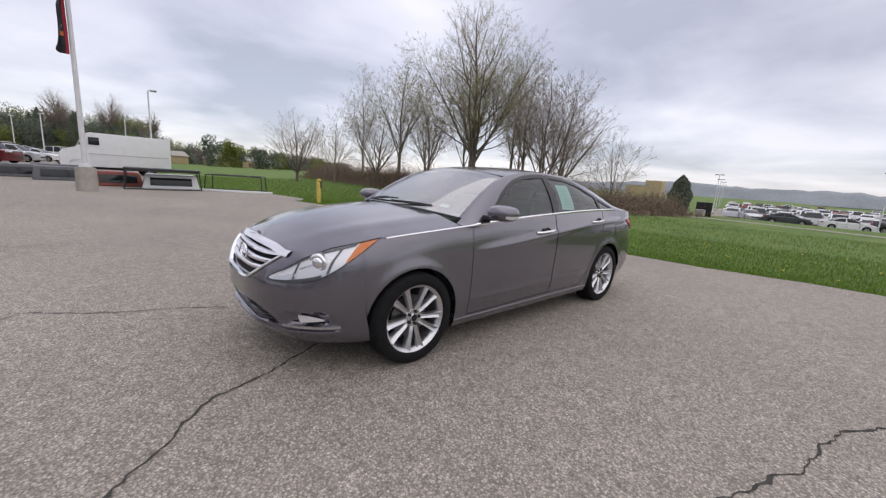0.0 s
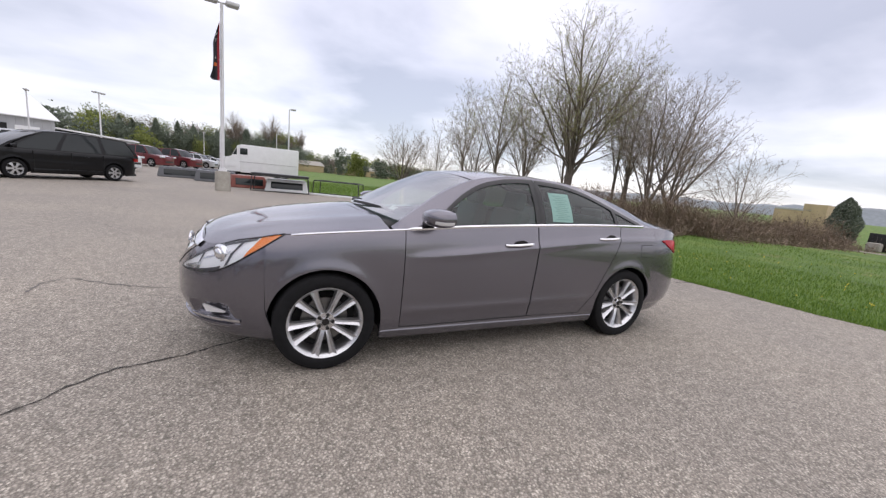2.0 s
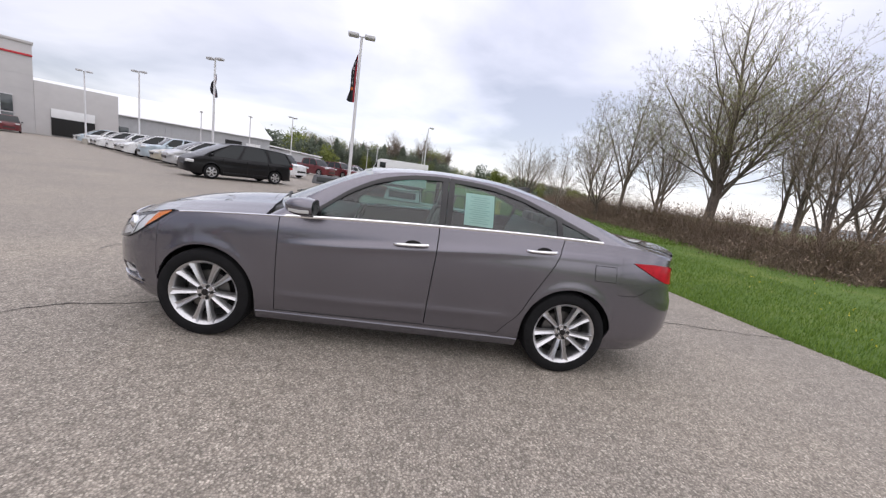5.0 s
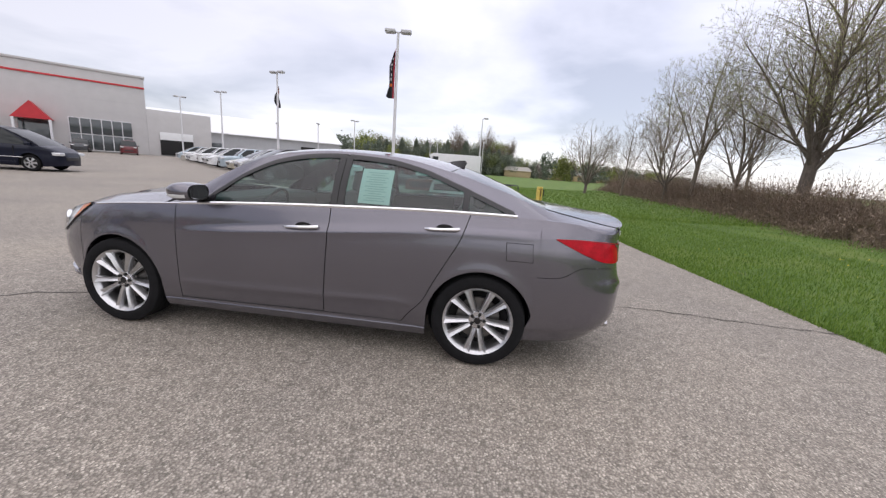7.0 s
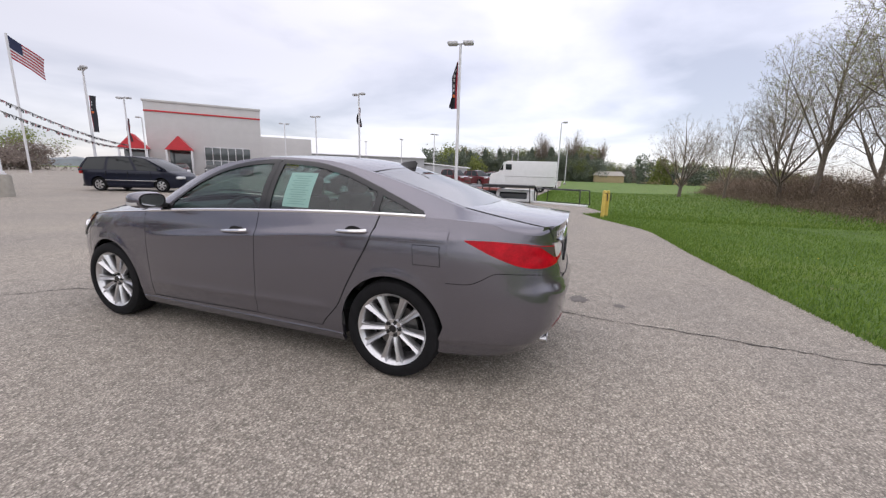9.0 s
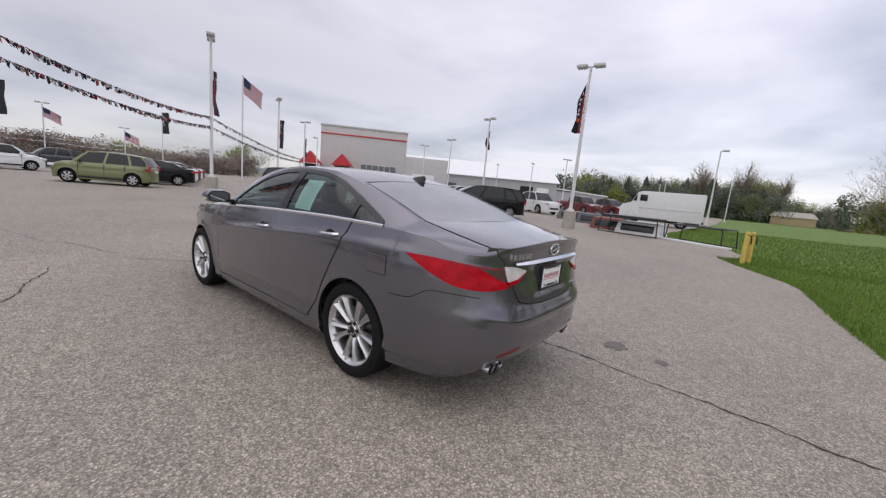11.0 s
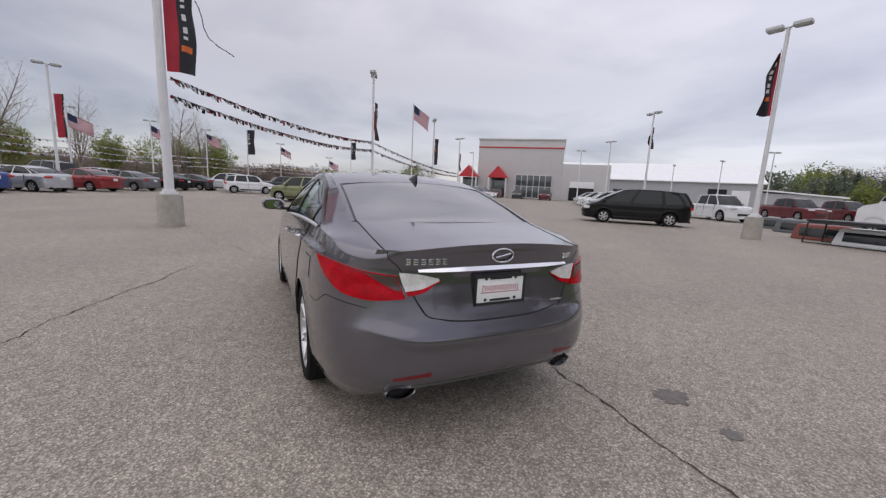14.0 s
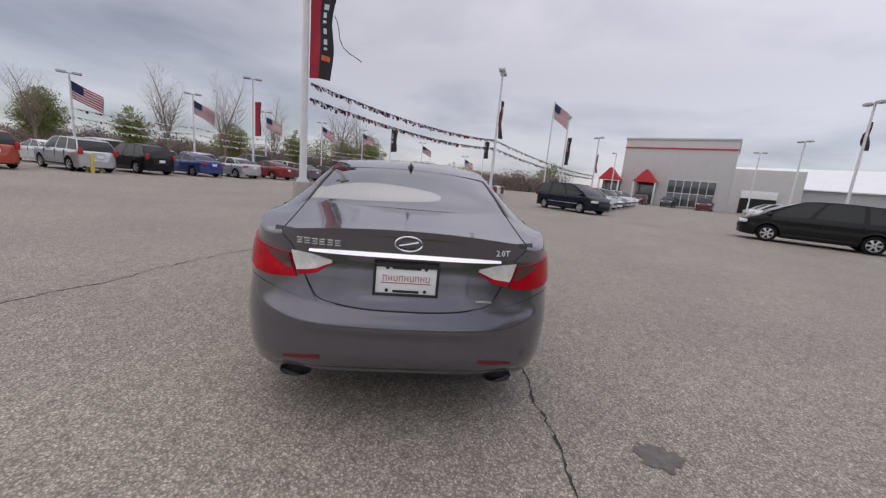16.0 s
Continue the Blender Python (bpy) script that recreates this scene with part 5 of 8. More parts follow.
# kind: length, width, height, belt height, axle positions, deck line (x, z), glasshouse (base front, roof front, roof rear, base rear), wheel radius
SHAPES = {
    "sedan": dict(l=4.7, w=1.80, h=1.44, belt=0.98, ax=(1.38, -1.37), deck=[(2.35, 0.58), (2.30, 0.70), (2.1, 0.80), (1.6, 0.92), (1.05, 0.99), (-1.75, 1.06), (-2.15, 1.05), (-2.30, 1.00), (-2.35, 0.90)], gh=(1.12, 0.15, -0.95, -1.85), r=0.32),
    "hatchback": dict(l=4.1, w=1.76, h=1.60, belt=1.00, ax=(1.28, -1.27), deck=[(2.02, 0.62), (1.95, 0.85), (1.5, 1.00), (1.1, 1.04), (-1.9, 1.06), (-2.02, 0.95), (-2.05, 0.60)], gh=(1.15, 0.55, -1.65, -1.95), r=0.32),
    "suv": dict(l=4.6, w=1.84, h=1.72, belt=1.08, ax=(1.36, -1.34), deck=[(2.28, 0.70), (2.2, 0.95), (1.6, 1.08), (1.1, 1.12), (-2.1, 1.12), (-2.25, 1.0), (-2.28, 0.62)], gh=(1.12, 0.40, -1.75, -2.15), r=0.36),
    "minivan": dict(l=5.1, w=1.98, h=1.76, belt=1.05, ax=(1.55, -1.48), deck=[(2.55, 0.60), (2.48, 0.80), (2.15, 0.98), (1.85, 1.07), (-2.3, 1.10), (-2.48, 1.0), (-2.55, 0.60)], gh=(1.90, 0.62, -2.12, -2.46), r=0.34),
    "pickup": dict(l=5.8, w=2.00, h=1.95, belt=1.20, ax=(1.82, -1.74), deck=[(2.90, 0.80), (2.84, 1.06), (2.2, 1.16), (1.55, 1.20), (-1.05, 1.22), (-1.08, 1.24), (-2.86, 1.24), (-2.9, 0.90)], gh=(1.55, 0.92, -0.92, -1.04), r=0.40),
}


def far_wheel(parent, x, y, r):
    wheel = new("wheel")
    wheel.parent = parent
    s = 1 if y > 0 else -1
    wheel.matrix_local = Matrix.Translation((x, y, r)) @ (Matrix() if s > 0 else Matrix.Rotation(math.pi, 4, "Z"))
    bm = bmesh.new()
    lathe(bm, [(r * 0.66, 0.09), (r * 0.80, 0.10), (r * 0.96, 0.085), (r, 0.05), (r, -0.06), (r * 0.9, -0.1), (r * 0.4, -0.1)], 22)
    part("tyre", bm, RUBBER, wheel)
    bm = bmesh.new()
    for k in range(6):
        a = 2 * math.pi * k / 6
        m = Matrix.Rotation(-a, 4, "Y")
        grid(bm, [[m @ Vector((rr, yy, c)) for c in (-hw, hw)] for rr, yy, hw in ((0.02, 0.085, 0.035), (r * 0.35, 0.088, 0.03), (r * 0.66, 0.075, 0.055))])
    lathe(bm, [(r * 0.60, 0.05), (r * 0.64, 0.085), (r * 0.68, 0.09)], 22)
    part("rim", bm, HUBCAP, wheel)
    # dark disc puts the shade between the spokes into colour
    bm = bmesh.new()
    lathe(bm, [(0.0, 0.035), (r * 0.66, 0.035)], 18)
    part("brake_shadow", bm, DARK, wheel)


def vehicle(kind, colour, name, label, x, y, heading, group="", scale=1.0, squash=1.0):
    """A parked vehicle of a given kind with its nose along the heading."""
    g = SHAPES[kind]
    car = thing(name, label, {"suv": "suv", "pickup": "pickup truck"}.get(kind, "car"), group)
    coat, w, lz = PAINTS[colour], g["w"] / 2, g["l"] / 2
    dx, dz = zip(*g["deck"][::-1])
    deck = lambda v: float(np.interp(v, dx, dz))  # noqa: E731
    xs = [*np.linspace(-lz, lz, 27).tolist(), *dx] + [sg * lz * (1 - e) for sg in (1, -1) for e in (0.0004, 0.002, 0.006, 0.014, 0.026, 0.045, 0.07)]
    for ax in g["ax"]:
        xs += [ax + (g["r"] + 0.06) * math.cos(a) for a in np.linspace(0, math.pi, 9)] + [ax + g["r"] + 0.062, ax - g["r"] - 0.062]
    xs = sorted(v for v in set(xs) if -lz <= v <= lz)
    rows = []
    for v in xs:
        e = 1 - abs(v / lz) ** 12
        wid = w * max(0.004, e) ** 0.40
        low = 0.21 + 0.07 * abs(v / lz) ** 8
        for ax in g["ax"]:
            d = abs(v - ax)
            if d < g["r"] + 0.06:
                low = max(low, g["r"] + math.sqrt(max(0, (g["r"] + 0.06) ** 2 - d * d)))
        top = max(deck(v), low + 0.02)
        sh = min(g["belt"], top) - 0.03
        sec = [(wid * 0.955, low), (wid * 0.985, min(sh, max(low + 0.008, 0.33))), (wid, min(sh, max(low + 0.012, 0.50))), (wid * 1.0, min(sh, max(low + 0.016, 0.66))), (wid * 0.978, min(sh, max(low + 0.02, g["belt"] - 0.20))), (wid * 0.985, min(sh, max(low + 0.022, g["belt"] - 0.17))), (wid * 0.955, max(low + 0.025, sh)),
               (wid * 0.90, top - 0.010), (wid * 0.72, top + 0.006), (wid * 0.4, top + 0.018), (0, top + 0.022)]
        rows.append([(v, a, b) for a, b in sec] + [(v, -a, b) for a, b in sec[::-1][1:]])
    rows = [[(p[0], 0.0, p[2]) for p in rows[0]]] + rows + [[(p[0], 0.0, p[2]) for p in rows[-1]]]
    bm = bmesh.new()
    grid(bm, rows)
    bmesh.ops.recalc_face_normals(bm, faces=bm.faces)
    part("body", bm, coat, car, "", True, 40)
    bm = bmesh.new()
    box(bm, (0, 0, 0.42), (g["l"] * 0.80, g["w"] * 0.70, 0.38), 0.05)
    part("underbody", bm, DARK, car)
    if kind == "pickup":
        # dark sheet at rail height in place of a hollow bed
        bm = bmesh.new()
        box(bm, (-1.97, 0, 1.262), (1.62, g["w"] * 0.76, 0.012), 0.0)
        part("bed_dark_sheet", bm, DARK, car)
    # glasshouse: roof, pillars and panes
    b0, r0, r1, b1 = g["gh"]
    zb, zr, yb, yr = g["belt"] - 0.03, g["h"], w * 0.935, w * 0.735

    def side(t, f):
        """f along the glasshouse, t up it."""
        x0 = b0 + (b1 - b0) * f
        x1 = x0 - (b0 - r0) * (1 - f) ** 2.4 + (r1 - b1) * f ** 2.4
        return Vector((x0 + (x1 - x0) * max(0.0, t) ** 1.3, yb + (yr - yb) * t + 0.05 * t * (1 - t), (max(zb, deck(x0) - 0.05)) * (1 - t) + (zr - 0.07 * (2 * f - 0.85) ** 2) * t))

    bm = bmesh.new()
    rows = []
    for f in np.linspace(0, 1, 12):
        p = side(1.0, f)
        crown = 0.045 * (1 - (2 * f - 1) ** 4)
        rows.append([(p.x, p.y * k, p.z + crown * (1 - abs(k) ** 2.5) - 0.015) for k in (1.02, 0.97, 0.8, 0.4, 0, -0.4, -0.8, -0.97, -1.02)])
    fs = grid(bm, rows)
    bmesh.ops.recalc_face_normals(bm, faces=bm.faces)
    part("roof", bm, coat, car, "", True, 50)
    cuts = {"sedan": (0.03, 0.47, 0.86), "hatchback": (0.05, 0.42, 0.76), "suv": (0.04, 0.38, 0.70), "minivan": (0.06, 0.36, 0.70), "pickup": (0.05, 0.50, 0.93)}[kind]
    for s in (1, -1):
        spans = list(zip(cuts, (*cuts[1:], 0.985)))
        for a, b in spans:
            bm = bmesh.new()
            grid(bm, [[Vector((q.x, s * (q.y + 0.004), q.z)) for q in (side(t, f) for t in (0.06, 0.35, 0.65, 0.93))] for f in np.linspace(a + 0.018, b - 0.018, 4)])
            part("side_window", bm, CAR_GLASS, car)
        bm = bmesh.new()
        for f in (0.0, *cuts, 1.0):
            a, b = max(0.0, f - 0.022), min(1.0, f + 0.022)
            grid(bm, [[Vector((q.x, s * q.y, q.z)) for q in (side(t, f2) for t in (0, 0.35, 0.65, 1.0))] for f2 in (a, b)])
        grid(bm, [[Vector((q.x, s * q.y, q.z)) for q in (side(t, f) for t in (0.90, 1.0))] for f in np.linspace(0, 1, 6)])
        grid(bm, [[Vector((q.x, s * q.y, q.z)) for q in (side(t, f) for t in (-0.05, 0.08))] for f in np.linspace(0, 1, 6)])
        part("pillar", bm, coat, car)
        bm = bmesh.new()
        box(bm, (b0 - 0.32, s * (w + 0.07), zb + 0.10), (0.12, 0.20, 0.14), 0.04)
        part("wing_mirror", bm, coat if kind != "pickup" else BLACK, car)
    for f, nm in ((0.0, "windscreen"), (1.0, "rear_window")):
        bm = bmesh.new()
        rows = []
        for t in (0.05, 0.35, 0.65, 0.95):
            p = side(t, f)
            o = 0.07 if f == 0 else -0.05
            rows.append([(p.x + o * (1 - k * k) + (0.004 if f == 0 else -0.004), p.y * k * 0.95, p.z) for k in (1, 0.7, 0.35, 0, -0.35, -0.7, -1)])
        grid(bm, rows)
        part(nm, bm, CAR_GLASS, car)
        bm = bmesh.new()
        rows = []
        for t in (0.0, 0.5, 1.0):
            p = side(t, f)
            o = 0.07 if f == 0 else -0.05
            rows.append([(p.x + o * (1 - k * k) - (0.01 if f == 0 else -0.01), p.y * k, p.z) for k in (1, 0.7, 0.35, 0, -0.35, -0.7, -1)])
        grid(bm, rows)
        part("cab_wall", bm, coat if f else BLACK, car)
    nose, tail = lz, -lz
    for s in (1, -1):
        bm = bmesh.new()
        box(bm, (nose - 0.17, s * w * 0.70, deck(nose - 0.1) - 0.06), (0.30, 0.36, 0.14), 0.05)
        part("headlamp", bm, LAMP_CLEAR, car)
        bm = bmesh.new()
        if kind in ("suv", "minivan", "hatchback"):
            box(bm, (tail + 0.145, s * w * 0.80, g["belt"] - 0.04), (0.16, 0.17, 0.32), 0.04)
        elif kind == "pickup":
            box(bm, (tail + 0.05, s * w * 0.90, 1.02), (0.10, 0.14, 0.34), 0.02)
        else:
            box(bm, (tail + 0.155, s * w * 0.74, 0.87), (0.22, 0.32, 0.12), 0.05)
        part("tail_lamp", bm, TAIL_RED, car)
        for ax in g["ax"]:
            far_wheel(car, ax, s * (w - 0.12), g["r"])
            bm = bmesh.new()
            lathe(bm, [(g["r"] + 0.058, 0.05), (g["r"] + 0.058, -0.22), (0.05, -0.22)], 18, Matrix.Translation((ax, s * (w - 0.10), g["r"])) @ (Matrix() if s > 0 else Matrix.Rotation(math.pi, 4, "Z")))
            for v in bm.verts:
                v.co.z = max(v.co.z, 0.24)
            part("wheel_well", bm, DARK, car)
    bm = bmesh.new()
    box(bm, (nose - 0.05, 0, 0.56), (0.12, w * 0.95, 0.16), 0.03)
    part("grille", bm, BLACK, car)
    bm = bmesh.new()
    box(bm, (tail + 0.01, 0, 0.80), (0.03, 0.32, 0.15), 0.005)
    part("number_plate", bm, PAPER, car)
    for fx in (cuts_x := {"pickup": (1.15, 0.05, -0.72), "sedan": (0.78, -0.22, -1.0), "hatchback": (0.85, -0.15, -0.98), "suv": (0.85, -0.15, -1.02), "minivan": (1.05, -0.05, -1.10)}[kind]):
        for s in (1, -1):
            bm = bmesh.new()
            box(bm, (fx, s * (w * 0.985), (0.34 + g["belt"]) / 2), (0.014, w * 0.035, g["belt"] - 0.42))
            part("door_seam", bm, DARK, car)
    if colour == "navy":
        for s in (1, -1):
            bm = bmesh.new()
            box(bm, (0.1, s * (w + 0.004), 0.56), (2.5, 0.02, 0.03), 0.006)
            part("side_strip", bm, CHROME, car, "bright chrome side strip")
    bm = bmesh.new()
    box(bm, (tail + 0.16, 0, 0.27), (0.16, w * 1.5, 0.10), 0.03)
    part("rear_apron", bm, BLACK, car)
    for s in (1, -1):
        for fx in (0.42, -0.52):
            bm = bmesh.new()
            box(bm, (fx * 1.0, s * (w + 0.006), g["belt"] - 0.16), (0.20, 0.03, 0.03), 0.008)
            part("door_handle", bm, coat, car)
        bm = bmesh.new()
        box(bm, (0, s * (w - 0.004), 0.33), (g["ax"][0] - g["ax"][1] - 2 * g["r"] - 0.16, 0.03, 0.10), 0.012)
        part("sill", bm, BLACK if kind in ("suv", "hatchback") else coat, car)
    car.matrix_world = Matrix.Translation((x, y, 0)) @ Matrix.Rotation(radians(heading), 4, "Z") @ Matrix.Diagonal((scale * squash, scale, scale, 1))
    return car


vehicle("minivan", "black", "minivan", "black minivan with silver wheels parked at the row's end", 9.34, -16.63, 47)
vehicle("pickup", "white", "pickup_truck", "white crew cab pickup truck parked beyond the minivan", 12.19, -29.39, 155, scale=0.94)
row_a = ["silver", "beige", "light blue", "white", "silver", "white", "white", "silver", "white", "light blue", "white"]
for n, c in enumerate(row_a):
    vehicle("minivan" if n % 3 == 0 else "sedan" if n % 3 == 1 else "suv", c, "parked_car", f"{c} car parked nose out in a long row", 13.6 + 2.5 * n, -22.1 - 2.3 * n, 46, "row of pale cars")
vehicle("minivan", "navy", "minivan", "dark navy minivan with bright wheels and chrome side strip", 19.51, -10.82, 203)
for n, c in enumerate(["silver", "silver", "white", "grey", "silver", "white", "silver", "white"]):
    vehicle("suv" if n % 2 else "sedan", c, "parked_car", f"{c} car parked in the second row", 23.0 + 2.7 * n, -13.0 - 2.05 * n, 212, "second row of cars")
vehicle("hatchback", "green", "hatchback", "lime green boxy hatchback parked on the lot", 22.24, -1.65, 60)
for n, c in enumerate(["black", "white", "dark red", "white", "charcoal"]):
    vehicle("sedan", c, "parked_car", f"{c} sedan parked behind the green hatchback", 25.6 + 2.9 * n, -4.1 - 1.1 * n, 80, "cars behind the hatchback")
vehicle("hatchback", "white", "hatchback", "white retro hatchback parked among sedans", 34.7, 1.7, -84)
row_b = [("sedan", "charcoal", 39.34, 6.69), ("sedan", "black", 36.43, 8.41), ("sedan", "grey", 33.09, 10.14), ("sedan", "red", 29.72, 11.66), ("sedan", "silver", 26.7, 13.25), ("sedan", "blue", 24.03, 14.83), ("suv", "black", 21.25, 16.42), ("suv", "silver", 18.54, 17.83), ("suv", "orange red", 15.33, 19.64), ("sedan", "charcoal", 11.82, 21.72), ("suv", "white", 8.2, 23.6)]
for k, c, x, y in row_b:
    vehicle(k, c, "parked_car", f"{c} {'SUV' if k == 'suv' else 'sedan'} parked tail out along the lot edge", x, y, 62, "row along the lot edge")
vehicle("suv", "silver", "parked_car", "silver SUV parked beside the white hatchback", 38.67, 3.75, 80, "row along the lot edge")
vehicle("pickup", "dark red", "pickup_truck", "dark red pickup truck parked in the back lot", 13.03, -43.18, 152)
for n, (k, c) in enumerate([("pickup", "dark red"), ("pickup", "dark red"), ("suv", "silver"), ("pickup", "red"), ("sedan", "white"), ("suv", "charcoal"), ("pickup", "white"), ("sedan", "silver")]):
    vehicle(k, c, "parked_car", f"{c} vehicle parked far back in the lot", 11.2 - 0.5 * n + (n % 2) * 2.0, -48.0 - 4.3 * n, 150 + 6 * (n % 3), "vehicles in the back lot")
for n, (k, c, x, y) in enumerate([("suv", "dark red", 56.46, -39.7), ("suv", "charcoal", 53.6, -42.84), ("pickup", "dark red", 50.19, -46.49)]):
    vehicle(k, c, "parked_car", f"{c} vehicle parked before the showroom", x, y, 135, "cars before the showroom")
for n, (k, c, x, y, hd) in enumerate([("sedan", "white", -58.8, 5.3, 100), ("pickup", "charcoal", -59.6, 10.0, 84), ("suv", "white", -60.5, 14.0, 10), ("suv", "black", -58.8, 17.0, 5), ("sedan", "silver", -60.5, 20.5, 5), ("sedan", "charcoal", -59.5, 0.2, 95), ("sedan", "silver", -61.5, -3.6, 20)]):
    vehicle(k, c, "parked_car", f"{c} {k} parked at the edge of the far car park", *swung(x, y), hd + 4, "cars at the far car park's edge").location.z = -1.52
rnd = random.Random(7)
for n in range(13):
    k, c = rnd.choice(["sedan", "suv", "sedan", "pickup", "hatchback"]), rnd.choice(["white", "silver", "charcoal", "grey", "white", "dark red", "black"])
    vehicle(k, c, "parked_car", f"{c} car far back in the lot's second row", 48.0 - 2.75 * n + rnd.uniform(-0.2, 0.2), 9.0 + 1.6 * n, 62, "far row of cars")
for n in range(9):
    k, c = rnd.choice(["sedan", "suv", "sedan", "pickup"]), rnd.choice(["white", "silver", "charcoal", "grey", "white"])
    vehicle(k, c, "parked_car", f"{c} car parked towards the road", 45 + 3.1 * n, -1.5 - 1.3 * n, 95, "cars towards the road")

# ---- light poles, banners, flags and pennants ----
FLAG_RED = varied("flag_red", (0.36, 0.022, 0.04), 0.8, 0, 3, 0.15)
FLAG_DARK = varied("banner_black", (0.022, 0.022, 0.028), 0.8, 0, 3, 0.2)
FLAG_WHITE = varied("flag_white", (0.62, 0.62, 0.64), 0.8, 0, 3, 0.08)
FLAG_BLUE = varied("flag_blue", (0.022, 0.028, 0.075), 0.8, 0, 3, 0.15)
FLAG_ORANGE = varied("banner_orange", (0.70, 0.16, 0.04), 0.8, 0, 5, 0.2)
LAMP_GREY = varied("lamp_head_metal", (0.50, 0.50, 0.51), 0.4, 0.2, 6, 0.1)
LAMP_GLASS = base_mat("lamp_glass", (0.45, 0.46, 0.46), 0.25)


def light_pole(x, y, h, heads=2, turn=0.0, foot=0.84, r=0.085, label="tall pale steel light pole on a concrete footing"):
    pole = thing("light_pole", label, "light pole", "lot light poles")
    if foot:
        bm = bmesh.new()
        bmesh.ops.create_cone(bm, cap_ends=True, segments=28, radius1=0.31, radius2=0.29, depth=foot, matrix=Matrix.Translation((0, 0, foot / 2)))
        bmesh.ops.bevel(bm, geom=[e for e in bm.edges if abs(e.verts[0].co.z - foot) < 1e-4 and abs(e.verts[1].co.z - foot) < 1e-4], offset=0.03, segments=2, affect="EDGES")
        part("footing", bm, CONCRETE, pole, "weathered concrete footing")
        bm = bmesh.new()
        box(bm, (0, 0, foot + 0.03), (0.34, 0.34, 0.06), 0.012)
        box(bm, (0, 0, foot + 0.09), (0.26, 0.26, 0.08), 0.03)
        part("base_plate", bm, POLE_WHITE, pole)
    bm = bmesh.new()
    tube(bm, [(0, 0, foot), (0, 0, foot + (h - foot) * 0.5), (0, 0, h - 0.05)], r, 14, True, [r, r * 0.85, r * 0.68])
    part("mast", bm, POLE_WHITE, pole)
    for k in range(heads):
        s = 1 if k == 0 else -1
        head = new("lamp_head")
        head.parent = pole
        bm = bmesh.new()
        box(bm, (s * 0.38, 0, h + 0.02), (0.50, 0.36, 0.15), 0.055, seg=3)
        tube(bm, [(0, 0, h - 0.02), (s * 0.20, 0, h)], 0.035, 8)
        part("housing", bm, LAMP_GREY, head)
        bm = bmesh.new()
        box(bm, (s * 0.39, 0, h - 0.057), (0.40, 0.29, 0.02), 0.005)
        part("glass", bm, LAMP_GLASS, head)
    pole.matrix_world = Matrix.Translation((x, y, 0)) @ Matrix.Rotation(radians(turn), 4, "Z")
    return pole


def cloth(width, height, waves, amp, seed, nx=14, nz=22, taper=0.0):
    rnd = random.Random(seed)
    ph, ph2 = rnd.uniform(0, 6), rnd.uniform(0, 6)
    rows = []
    for i in range(nz):
        v = i / (nz - 1)
        row = []
        for j in range(nx):
            u = j / (nx - 1)
            sway = amp * u * math.sin(waves * math.pi * u + ph + 2.2 * v) + 0.5 * amp * u * math.sin(5 * v + ph2)
            row.append((u * width * (1 - taper * (1 - v) * u), sway, -v * height + 0.04 * u * math.sin(3 * u + ph)))
        rows.append(row)
    return rows


def banner(x, y, top, width, height, turn, label, seed, red=0.38, marks=6, twist=0.0, taper=0.0):
    """A vertical advertising banner on a pole: red edge, dark field, pale unreadable print; twist furls its lower part."""
    b = thing("banner", label, "banner", "pole banners")
    rnd = random.Random(seed)
    nx, nz = 15, 34
    ph = rnd.uniform(0, 6)
    rows = []
    for i in range(nz):
        v = i / (nz - 1)
        row = []
        w = width * (1 - taper * max(0.0, 0.35 - v) / 0.35) * (1 - 0.12 * math.sin(4 * v + ph) ** 2)
        for j in range(nx):
            u = j / (nx - 1)
            a = twist * math.sin(math.pi * (0.15 + 0.75 * v)) * u * u
            fold = (0.035 + 0.05 * abs(twist)) * u * math.sin(7.5 * u + 4.5 * v + ph) + 0.02 * math.sin(9 * v + 3 * u + ph)
            row.append((u * w * math.cos(a) + 0.02, u * w * math.sin(a) + fold, -v * height - 0.05 * u * math.sin(2.5 * u + ph) - taper * 0.25 * u * (1 - v)))
        rows.append(row)
    n = int(nx * red)
    for nm, sl, m in (("red_edge", slice(0, n + 1), FLAG_RED), ("dark_field", slice(n, None), FLAG_DARK)):
        if nm == "red_edge" and n == 0:
            continue
        bm = bmesh.new()
        grid(bm, [r[sl] for r in rows])
        part(nm, bm, m, b)
    at = 5
    for k in range(marks):
        tall = rnd.choice((2, 3, 3))
        last = k == marks - 1
        lo, hi = (n + 1, min(nx, n + 7)) if last else (n + 2, min(nx, n + rnd.choice((5, 6))))
        cells = [r[lo:hi] for r in rows[at:at + tall]]
        if len(cells) < 2 or len(cells[0]) < 2:
            break
        bm = bmesh.new()
        for o in (0.006, -0.006):
            grid(bm, [[(p[0], p[1] + o, p[2]) for p in r] for r in cells])
        part("print_mark", bm, FLAG_ORANGE if last and red else FLAG_WHITE, b)
        at += tall + rnd.choice((0, 1))
    b.matrix_world = Matrix.Translation((x, y, top)) @ Matrix.Rotation(radians(turn), 4, "Z")
    return b


